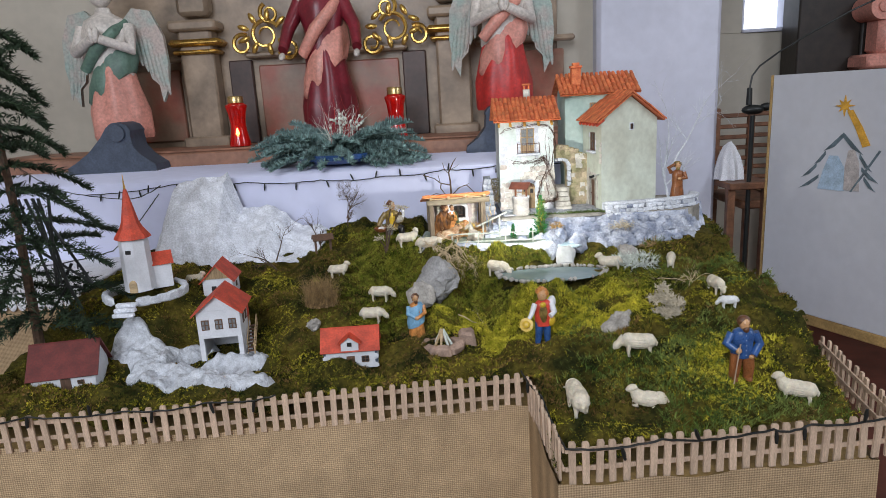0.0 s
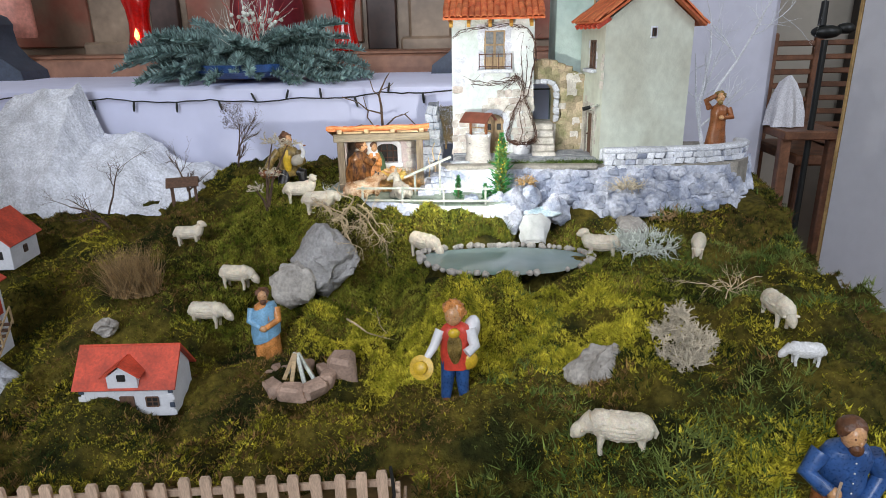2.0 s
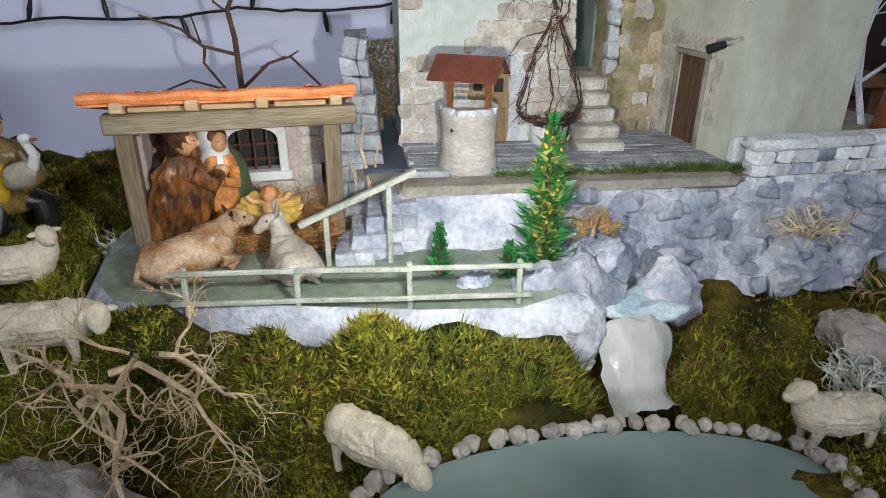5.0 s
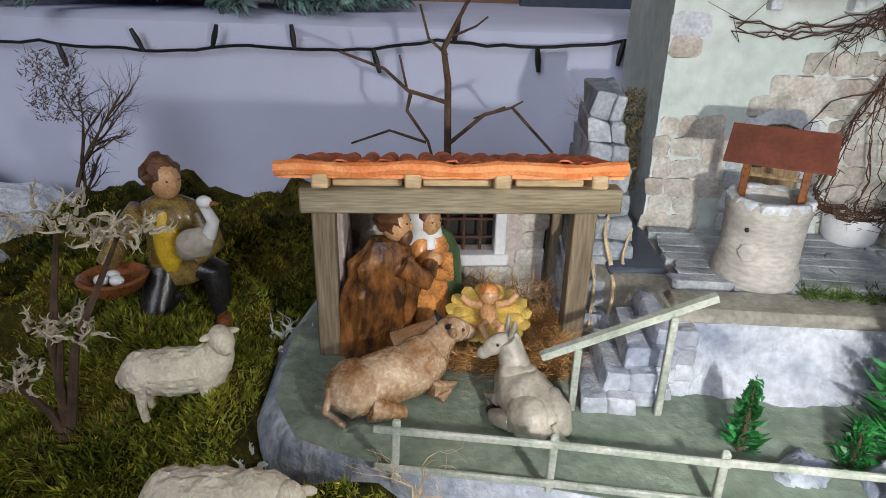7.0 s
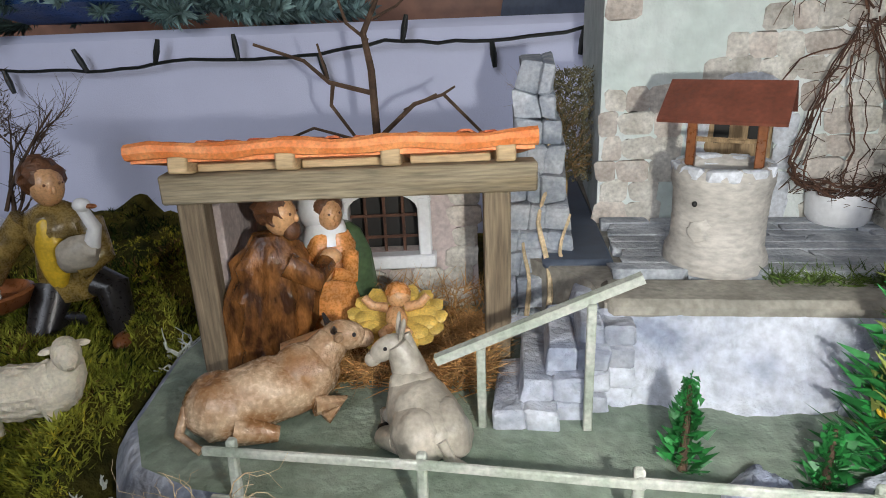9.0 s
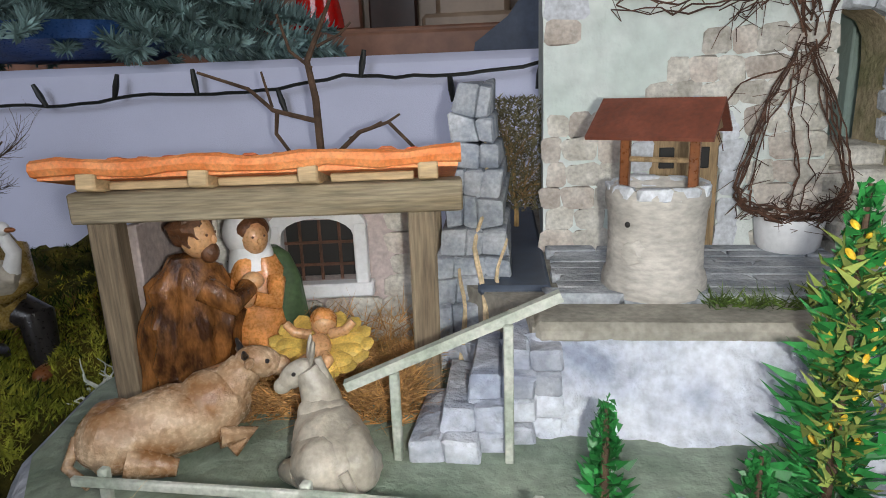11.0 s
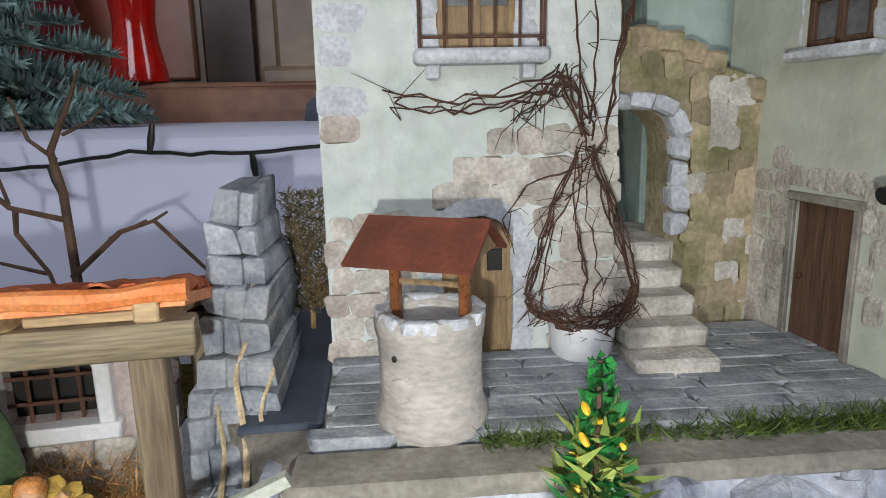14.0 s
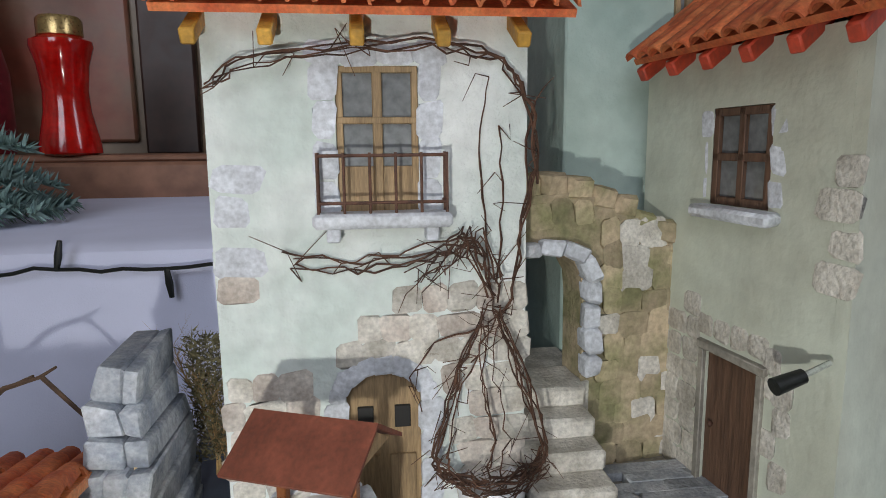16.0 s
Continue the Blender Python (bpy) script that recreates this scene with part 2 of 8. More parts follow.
M = {
    "moss": mat("moss", (0.022, 0.024, 0.006), 0.95, scale=15, col2=(0.115, 0.090, 0.016), bump=1.0, bscale=260, dist=0.004, grain=0.5, spec=0.1),
    "tuft": mat("tuft", (0.040, 0.050, 0.009), 0.9, scale=15, col2=(0.17, 0.155, 0.022), bump=0, island=0.55, grain=0.4, spec=0.15),
    "snow": mat("snow", (0.76, 0.78, 0.84), 0.9, 0.12, 30, 1.0, 140, dist=0.005, spec=0.2),
    "path_snow": mat("path_snow", (0.56, 0.58, 0.62), 0.9, 0.18, 60, 1.0, 160, dist=0.005, spec=0.2),
    "cloth": mat("cloth", (0.66, 0.68, 0.86), 0.9, 0.03, 3, 0.3, 900, grain=0.03, spec=0.1),
    "burlap": mat("burlap", (0.46, 0.33, 0.195), 0.95, 0.12, 5, 0.8, 700, spec=0.1, grain=0.10),
    "plasterA": mat("plasterA", (0.57, 0.64, 0.60), 0.9, scale=12, col2=(0.76, 0.78, 0.76), bump=1.0, bscale=160, dist=0.0025, grain=0.10, spec=0.2),
    "plasterB": mat("plasterB", (0.34, 0.45, 0.41), 0.9, scale=10, col2=(0.48, 0.58, 0.53), bump=0.7, bscale=200, grain=0.08, spec=0.2),
    "plasterC": mat("plasterC", (0.50, 0.51, 0.42), 0.9, scale=9, col2=(0.62, 0.66, 0.56), bump=0.4, bscale=200, grain=0.08, spec=0.2),
    "stone": mat("stone", (0.44, 0.41, 0.355), 0.9, scale=60, col2=(0.66, 0.63, 0.57), bump=1.0, bscale=300, rand=0.12, spec=0.2),
    "stone_pink": mat("stone_pink", (0.44, 0.38, 0.33), 0.9, scale=60, col2=(0.62, 0.57, 0.51), bump=0.8, bscale=260, rand=0.12, spec=0.2),
    "stone_moss": mat("stone_moss", (0.24, 0.23, 0.12), 0.9, scale=40, col2=(0.46, 0.37, 0.25), bump=0.8, bscale=260, rand=0.3, spec=0.2),
    "mortar": mat("mortar", (0.55, 0.52, 0.46), 0.95, 0.15, 60, 0.9, 300, spec=0.2),
    "white_stone": mat("white_stone", (0.60, 0.62, 0.66), 0.9, 0.12, 50, 0.8, 200, rand=0.1, spec=0.2),
    "rock": mat("rock", (0.25, 0.28, 0.36), 0.85, scale=30, col2=(0.54, 0.56, 0.62), bump=1.0, bscale=130, dist=0.004, rand=0.15, spec=0.3),
    "paving": mat("paving", (0.24, 0.26, 0.285), 0.8, scale=60, col2=(0.42, 0.435, 0.46), bump=0.9, bscale=220, rand=0.2, spec=0.3),
    "earthgrey": mat("earthgrey", (0.30, 0.28, 0.24), 0.85, 0.2, 40, 0.7, 160, spec=0.3),
    "greenfloor": mat("greenfloor", (0.16, 0.21, 0.16), 0.6, scale=22, col2=(0.27, 0.32, 0.26), bump=1.0, bscale=120, dist=0.003),
    "tile": mat("tile", (0.50, 0.10, 0.035), 0.75, scale=70, col2=(0.66, 0.20, 0.07), bump=0.6, bscale=300, rand=0.25),
    "orange": mat("orange", (0.72, 0.20, 0.05), 0.55, scale=90, col2=(0.85, 0.33, 0.12), bump=0.5, bscale=200),
    "redroof": mat("redroof", (0.52, 0.065, 0.03), 0.6, 0.2, 40, 0.4, 150),
    "darkroof": mat("darkroof", (0.13, 0.022, 0.018), 0.7, 0.2, 40, 0.4, 150),
    "wellroof": mat("wellroof", (0.175, 0.052, 0.030), 0.6, 0.2, 60, 0.4, 200, stretch=(1, 1, 0.3)),
    "model_white": mat("model_white", (0.66, 0.67, 0.70), 0.7, 0.06, 40, 0.2, 200, grain=0.05),
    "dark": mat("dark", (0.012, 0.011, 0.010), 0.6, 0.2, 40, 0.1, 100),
    "beam": mat("beam", (0.19, 0.145, 0.085), 0.8, scale=30, col2=(0.30, 0.25, 0.17), bump=0.8, bscale=90, stretch=(0.25, 1, 4), grain=0.35),
    "post": mat("post", (0.15, 0.11, 0.07), 0.8, scale=30, col2=(0.26, 0.20, 0.13), bump=0.8, bscale=90, stretch=(4, 4, 0.25), grain=0.35),
    "pine": mat("pine", (0.50, 0.36, 0.20), 0.7, 0.2, 40, 0.5, 90, stretch=(0.4, 1, 3)),
    "doorwood": mat("doorwood", (0.33, 0.225, 0.12), 0.7, 0.25, 60, 0.6, 120, stretch=(4, 4, 0.4)),
    "darkdoor": mat("darkdoor", (0.12, 0.065, 0.04), 0.7, 0.25, 60, 0.6, 120, stretch=(4, 4, 0.4)),
    "picket": mat("picket", (0.52, 0.38, 0.27), 0.75, 0.12, 60, 0.5, 120, rand=0.13, stretch=(3, 3, 0.4)),
    "grey_rail": mat("grey_rail", (0.30, 0.34, 0.28), 0.7, scale=70, col2=(0.48, 0.49, 0.44), bump=0.5, bscale=150),
    "wire": mat("wire", (0.008, 0.010, 0.009), 0.45, 0.1, 60, 0.2, 300),
    "ochre": mat("ochre", (0.55, 0.30, 0.05), 0.6, 0.25, 60, 0.4, 150),
    "rust": mat("rust", (0.10, 0.045, 0.028), 0.75, 0.3, 120, 0.4, 400),
    "twig": mat("twig", (0.085, 0.05, 0.03), 0.85, 0.35, 100, 0.6, 300),
    "vine": mat("vine", (0.075, 0.035, 0.02), 0.8, 0.35, 120, 0.5, 400, island=0.35),
    "root": mat("root", (0.58, 0.45, 0.28), 0.85, 0.3, 90, 0.6, 300),
    "lichen": mat("lichen", (0.62, 0.65, 0.58), 0.95, 0.25, 80, 0.5, 300, island=0.2),
    "lichen_dry": mat("lichen_dry", (0.55, 0.48, 0.36), 0.95, 0.25, 80, 0.5, 300, island=0.2),
    "dryleaf": mat("dryleaf", (0.17, 0.15, 0.08), 0.9, 0.3, 80, 0, 300, island=0.4),
    # near-black brown of the tall block by the wall
    "cabinet": mat("cabinet", (0.022, 0.015, 0.011), 0.5, 0.3, 20, 0.3, 60),
    "straw": mat("straw", (0.46, 0.25, 0.09), 0.8, 0.3, 120, 0, 300, island=0.4),
    "hay": mat("hay", (0.33, 0.215, 0.095), 0.9, 0.3, 80, 0, 300, island=0.4),
    "water": mat("water", (0.17, 0.25, 0.24), 0.12, scale=9, col2=(0.26, 0.34, 0.33), bump=0.15, bscale=30, grain=0.02),
    "poolblue": mat("poolblue", (0.38, 0.52, 0.58), 0.35, scale=50, col2=(0.62, 0.68, 0.72), bump=0.8, bscale=150),
    "pillarstone": mat("pillarstone", (0.24, 0.27, 0.32), 0.85, scale=60, col2=(0.46, 0.48, 0.51), bump=1.0, bscale=200, rand=0.12, spec=0.3),
    "fall": mat("fall", (0.50, 0.51, 0.49), 0.07, 0.12, 30, 0.7, 60, grain=0.05, dist=0.004),
    "plastic_green": mat("plastic_green", (0.020, 0.16, 0.035), 0.45, 0.3, 60, 0, 100, island=0.5),
    "plastic_dark": mat("plastic_dark", (0.010, 0.055, 0.020), 0.5, 0.3, 60, 0, 100, island=0.5),
    "wool": mat("wool", (0.70, 0.625, 0.49), 0.55, 0.12, 90, 1.0, 330, dist=0.0018, grain=0.12, sss=0.1),
    "wool_white": mat("wool_white", (0.74, 0.74, 0.73), 0.5, 0.06, 90, 0.6, 330),
    "wool_shade": mat("wool_shade", (0.33, 0.27, 0.19), 0.6, 0.2, 90, 0.4, 330),
    "skin": mat("skin", (0.56, 0.31, 0.15), 0.3, 0.12, 90, 0.1, 300, sss=0.1),
    "hair": mat("hair", (0.12, 0.05, 0.022), 0.4, 0.3, 160, 0.7, 400),
    "brown_robe": mat("brown_robe", (0.045, 0.018, 0.008), 0.2, scale=130, col2=(0.26, 0.105, 0.030), bump=1.0, bscale=150, stretch=(1, 1, 0.4), dist=0.003),
    "terra": mat("terra", (0.58, 0.24, 0.07), 0.28, 0.3, 90, 0.3, 150),
    "green_cloak": mat("green_cloak", (0.06, 0.10, 0.045), 0.4, 0.25, 60, 0.3, 150),
    "white_paint": mat("white_paint", (0.74, 0.74, 0.75), 0.4, 0.06, 60, 0.1, 200, grain=0.05),
    "yellow": mat("yellow", (0.62, 0.40, 0.03), 0.35, 0.15, 70, 0.2, 200),
    "petal": mat("petal", (0.62, 0.42, 0.10), 0.4, 0.22, 120, 0.4, 300),
    "olive": mat("olive", (0.20, 0.135, 0.04), 0.28, 0.45, 110, 0.3, 200),
    "black_paint": mat("black_paint", (0.018, 0.016, 0.016), 0.3, 0.2, 60, 0.2, 200),
    "blue_paint": mat("blue_paint", (0.030, 0.085, 0.24), 0.3, 0.25, 60, 0.3, 150),
    "sky_paint": mat("sky_paint", (0.20, 0.40, 0.58), 0.4, 0.15, 60, 0.3, 150),
    "leather": mat("leather", (0.24, 0.085, 0.03), 0.3, 0.25, 60, 0.3, 150),
    "red_paint": mat("red_paint", (0.58, 0.06, 0.035), 0.4, 0.2, 60, 0.2, 150),
    "ox": mat("ox", (0.28, 0.14, 0.06), 0.26, scale=60, col2=(0.58, 0.42, 0.28), bump=0.8, bscale=200, dist=0.002),
    "donkey": mat("donkey", (0.40, 0.36, 0.30), 0.35, 0.18, 50, 0.6, 150),
    "greystone": mat("greystone", (0.36, 0.35, 0.34), 0.75, 0.18, 30, 1.0, 120, dist=0.004),
    "palerock": mat("palerock", (0.42, 0.39, 0.35), 0.85, 0.2, 30, 1.0, 120, dist=0.004, rand=0.15),
    "wellstone": mat("wellstone", (0.47, 0.44, 0.40), 0.75, 0.12, 40, 0.7, 160, stretch=(0.7, 0.7, 1.6)),
    "glass": mat("glass", (0.20, 0.21, 0.215), 0.10, 0.2, 30, 0, 100, spec=0.8),
    "pinkstone": mat("pinkstone", (0.50, 0.42, 0.40), 0.85, 0.12, 40, 0.7, 200, rand=0.12),
    # the church
    "wall": mat("wall", (0.46, 0.42, 0.35), 0.9, 0.06, 3, 0.3, 60, grain=0.04),
    "wallblue": mat("wallblue", (0.60, 0.61, 0.70), 0.9, 0.05, 3, 0.3, 60, grain=0.04),
    "marble": mat("marble", (0.27, 0.18, 0.125), 0.35, scale=6, col2=(0.32, 0.10, 0.065), bump=0.1, bscale=40, grain=0.1),
    "marble_pale": mat("marble_pale", (0.29, 0.215, 0.15), 0.4, 0.3, 7, 0.1, 40, grain=0.1),
    "marble_dark": mat("marble_dark", (0.075, 0.045, 0.038), 0.45, 0.25, 6, 0.1, 40),
    "ledge": mat("ledge", (0.30, 0.15, 0.095), 0.55, 0.15, 6, 0.2, 60),
    "gilt": mat("gilt", (0.60, 0.38, 0.10), 0.3, 0.25, 40, 0.4, 80, metal=0.9),
    "slate": mat("slate", (0.055, 0.07, 0.10), 0.6, 0.15, 20, 0.2, 80),
    "floorbrown": mat("floorbrown", (0.12, 0.035, 0.022), 0.6, 0.25, 8, 0.3, 60),
    "ceiling": mat("ceiling", (0.66, 0.63, 0.57), 0.9, 0.05, 2, 0.2, 40, grain=0.04),
    "chairwood": mat("chairwood", (0.16, 0.07, 0.035), 0.5, 0.3, 20, 0.3, 60),
    "board": mat("board", (0.55, 0.56, 0.60), 0.85, 0.03, 4, 0.2, 300, grain=0.03),
    "oak": mat("oak", (0.40, 0.26, 0.10), 0.6, 0.2, 20, 0.3, 80),
    "redglass": mat("redglass", (0.48, 0.006, 0.004), 0.08, 0.2, 20, 0, 100, spec=0.8),
    "brass": mat("brass", (0.55, 0.40, 0.18), 0.3, 0.15, 40, 0.1, 100, metal=0.9),
    "fir": mat("fir", (0.19, 0.29, 0.275), 0.7, 0.4, 40, 0, 100, island=0.45),
    "spruce": mat("spruce", (0.018, 0.036, 0.014), 0.8, 0.4, 30, 0, 100, island=0.5),
    "pinkcloth": mat("pinkcloth", (0.62, 0.27, 0.21), 0.45, 0.12, 12, 0.2, 40),
    "redcloth": mat("redcloth", (0.50, 0.035, 0.03), 0.45, 0.2, 12, 0.2, 40),
    "maroon": mat("maroon", (0.17, 0.015, 0.025), 0.35, 0.25, 12, 0.2, 40),
    "bodypale": mat("bodypale", (0.58, 0.53, 0.48), 0.45, 0.1, 12, 0.1, 40),
    "tealcloth": mat("tealcloth", (0.10, 0.17, 0.13), 0.5, 0.2, 12, 0.2, 40),
    "wing": mat("wing", (0.32, 0.40, 0.36), 0.55, scale=14, col2=(0.46, 0.38, 0.34), bump=0.6, bscale=50),
    "lace": mat("lace", (0.72, 0.72, 0.75), 0.9, 0.05, 30, 0.3, 200),
    "starpaint": mat("starpaint", (0.62, 0.33, 0.04), 0.7, 0.2, 30, 0.1, 100),
    "treepaint": mat("treepaint", (0.11, 0.15, 0.17), 0.8, 0.3, 30, 0.1, 100),
    "palepaint": mat("palepaint", (0.38, 0.50, 0.62), 0.8, 0.15, 40, 0.1, 100),
    "greypaint": mat("greypaint", (0.46, 0.42, 0.40), 0.8, 0.2, 40, 0.1, 100),
}


def weave(ma, scale, amount):
    """Adds crossing threads to a cloth material's colour and relief."""
    n, l = ma.node_tree.nodes, ma.node_tree.links
    bs = n["Principled BSDF"]
    geo = n.new("ShaderNodeNewGeometry")
    total = None
    for d in ("X", "Z"):
        w = n.new("ShaderNodeTexWave")
        w.bands_direction = d
        w.inputs["Scale"].default_value, w.inputs["Distortion"].default_value = scale, 1.2
        w.inputs["Detail Scale"].default_value = 3
        l.new(geo.outputs["Position"], w.inputs["Vector"])
        if total is None:
            total = w.outputs["Fac"]
        else:
            ad = n.new("ShaderNodeMath")
            ad.operation = "MULTIPLY_ADD"
            l.new(total, ad.inputs[0])
            ad.inputs[1].default_value = 0.5
            hf = n.new("ShaderNodeMath")
            hf.operation = "MULTIPLY"
            l.new(w.outputs["Fac"], hf.inputs[0])
            hf.inputs[1].default_value = 0.5
            l.new(hf.outputs[0], ad.inputs[2])
            total = ad.outputs[0]
    mr = n.new("ShaderNodeMapRange")
    mr.inputs["To Min"].default_value, mr.inputs["To Max"].default_value = 1 - amount, 1 + amount * 0.4
    l.new(total, mr.inputs["Value"])
    mx = n.new("ShaderNodeMix")
    mx.data_type, mx.blend_type = "RGBA", "MULTIPLY"
    mx.inputs[0].default_value = 1
    l.new(bs.inputs["Base Color"].links[0].from_socket, mx.inputs[6])
    l.new(mr.outputs[0], mx.inputs[7])
    l.new(mx.outputs[2], bs.inputs["Base Color"])
    bp = n.new("ShaderNodeBump")
    bp.inputs["Strength"].default_value, bp.inputs["Distance"].default_value = 0.8, 0.001
    l.new(total, bp.inputs["Height"])
    l.new(bp.outputs[0], bs.inputs["Normal"])


weave(M["burlap"], 75, 0.45)

# ---- the church ----
def slab(name, c, s, ma, label, category="wall", bevel=0.01):
    return solid(name, Build().box(c, s, 0, bevel=bevel), ma, label, category, kind="structure")


slab("floor", (0, -1.5, -0.05), (8, 9, 0.1), M["floorbrown"], "dark red-brown church floor", "floor")
slab("ceiling", (0, -1.5, 4.65), (8, 9, 0.1), M["ceiling"], "plain pale church ceiling", "ceiling")
slab("wall_west", (-3.55, -1.5, 2.3), (0.1, 9, 4.6), M["wall"], "plain cream church wall")
slab("wall_east", (3.6, -1.5, 2.3), (0.1, 9, 4.6), M["wall"], "plain cream church wall")
slab("wall_south", (0, -5.6, 2.3), (7, 0.1, 4.6), M["wall"], "plain cream wall behind the nave")
# wall behind the altar, with a small bright window opening in the right part
b = Build()
for c, s in (((-1.4, 1.18, 2.3), (4.2, 0.1, 4.6)), ((0.9, 2.25, 0.87), (5.4, 0.1, 1.74)), ((0.9, 2.25, 3.6), (5.4, 0.1, 2.0)),
             ((-0.1, 2.25, 2.17), (3.56, 0.1, 0.86)), ((2.78, 2.25, 2.17), (1.64, 0.1, 0.86))):
    b.box(c, s, 0, bevel=0.004)
solid("wall_north", b, M["wall"], "cream plastered wall behind the altar", "wall", kind="structure")
win = thing("window_1", (1.82, 2.25, 1.74), "small deep-set church window with bright daylight", "window", kind="structure")
b = Build()
for c, s in (((0, 0.01, 0.01), (0.28, 0.16, 0.02)), ((-0.13, 0.03, 0.43), (0.02, 0.12, 0.86)), ((0.13, 0.03, 0.43), (0.02, 0.12, 0.86))):
    b.box(c, s, 0, bevel=0.003)
part("window_frame", b, M["wallblue"], win)
sky = bpy.data.materials.new("daylight")
sky.use_nodes = True
sky.node_tree.nodes["Principled BSDF"].inputs["Emission Color"].default_value = (0.8, 0.88, 1.0, 1)
sky.node_tree.nodes["Principled BSDF"].inputs["Emission Strength"].default_value = 1.6
part("pane", Build().box((0, 0.06, 0.43), (0.25, 0.01, 0.84), 0, bevel=0.001), sky, win)
# pale blue-white pier beside the altar
slab("wall_pier", (0.81, 1.25, 2.2), (0.56, 0.42, 4.4), M["wallblue"], "pale blue-white plastered pier", bevel=0.02)

# altar: cloth-covered table, stone step, painted retable
b = Build()
gx, gz = 70, 14
grid = {}
for i in range(gx + 1):
    x = -2.3 + i * (2.66 / gx)
    for j in range(gz + 1):
        z = 1.225 - 0.85 * j / gz
        fold = 0.006 * math.sin(x * 9 + 0.6 * math.sin(x * 3)) * (j / gz) + 0.004 * math.sin(x * 31) * (j / gz) ** 2
        grid[i, j] = len(b.v)
        b.v.append((x, 0.205 + fold - (0.006 if j else 0), z - (0.004 if j == 0 else 0)))
for i in range(gx):
    for j in range(gz):
        b.f.append((grid[i, j], grid[i, j + 1], grid[i + 1, j + 1], grid[i + 1, j]))
        b.m.append(0)
top = [(-2.3, 0.205, 1.221), (0.36, 0.205, 1.221), (0.36, 0.215, 1.229), (-2.3, 0.215, 1.229), (0.36, 0.93, 1.232), (-2.3, 0.93, 1.232)]
b.add(top, [(0, 1, 2, 3), (3, 2, 4, 5)])
b.box((-0.97, 0.58, 0.6), (2.62, 0.66, 1.2), 0)
solid("altar", b, M["cloth"], "altar table covered with a pale lavender-white cloth", "altar", kind="structure")
b = Build().box((-0.9, 1.13, 1.245), (3.0, 0.40, 0.075), 0, bevel=0.006).box((-0.9, 1.16, 1.288), (2.9, 0.34, 0.012), 0, bevel=0.004)
solid("altar_step", b, M["ledge"], "red-brown stone step behind the altar table", "ledge", kind="structure")

ret = thing("retable", (-0.75, 1.38, 1.28), "painted marble retable with gilded capitals", "retable", kind="structure")
part("panel", Build().box((0, 0.015, 0.75), (2.3, 0.03, 1.5), 0, bevel=0.005), M["marble_pale"], ret)
for k, x in enumerate((-0.66, 0.62)):
    b = Build().box((x, -0.05, 0.33), (0.17, 0.10, 0.60), 0, bevel=0.012).box((x, -0.06, 0.03), (0.23, 0.13, 0.06), 0, bevel=0.01)
    b.box((x, -0.06, 0.60), (0.24, 0.14, 0.05), 0, bevel=0.012).box((x, -0.04, 1.0), (0.16, 0.09, 0.7), 0, bevel=0.02)
    part("pilaster", b, M["marble_pale"], ret)
    b = Build().box((x, -0.05, 0.52), (0.26, 0.15, 0.035), 0, bevel=0.015).box((x, -0.06, 0.475), (0.22, 0.13, 0.02), 0, bevel=0.008)
    part("capital", b, M["gilt"], ret)
for x, w in ((-1.0, 0.42), (-0.02, 0.72), (0.98, 0.4)):
    part("inlay", Build().box((x, -0.008, 0.22), (w, 0.02, 0.36), 0, bevel=0.006), M["marble"], ret)
    part("cornice", Build().box((x, -0.03, 0.45), (w + 0.1, 0.07, 0.03), 0, bevel=0.01), M["marble_pale"], ret)
for x in (-0.47, 0.42):
    part("dark_recess", Build().box((x, -0.012, 0.22), (0.12, 0.03, 0.42), 0, bevel=0.006), M["marble_dark"], ret)


def scrollwork(x, flip):
    b = Build()
    for cx, cz, r, turns, ph in ((0, 0.02, 0.075, 1.4, 0.5), (0.11, -0.05, 0.05, 1.3, 3.4), (-0.12, -0.02, 0.05, 1.3, 1.0), (0.03, 0.12, 0.05, 1.2, 2.0)):
        pts = [(flip * (cx + r * (1 - 0.62 * k / 24) * math.cos(ph + turns * 2 * math.pi * k / 24)), 0, cz + r * (1 - 0.62 * k / 24) * math.sin(ph + turns * 2 * math.pi * k / 24)) for k in range(25)]
        b.tube(pts, [0.011 - 0.006 * k / 24 for k in range(25)], 0, 6)
    for k in range(9):
        a = k * 0.7
        b.ball((flip * 0.11 * math.cos(a), -0.008, 0.03 + 0.08 * math.sin(a)), (0.030, 0.008, 0.014), 0, (0, math.degrees(-a), 0), 8, 6)
    return solid("gilt_scroll", b, M["gilt"], "gilded leafy scroll ornament on the retable", "ornament", "gilt scrolls", m=pose(x, 1.30, 1.80))


scrollwork(-1.06, 1)
scrollwork(-0.42, -1)


# ---- ground of the crib ----
POND = (0.100, -0.385)
STAB = ((-0.245, -0.275), (0.125, -0.02))


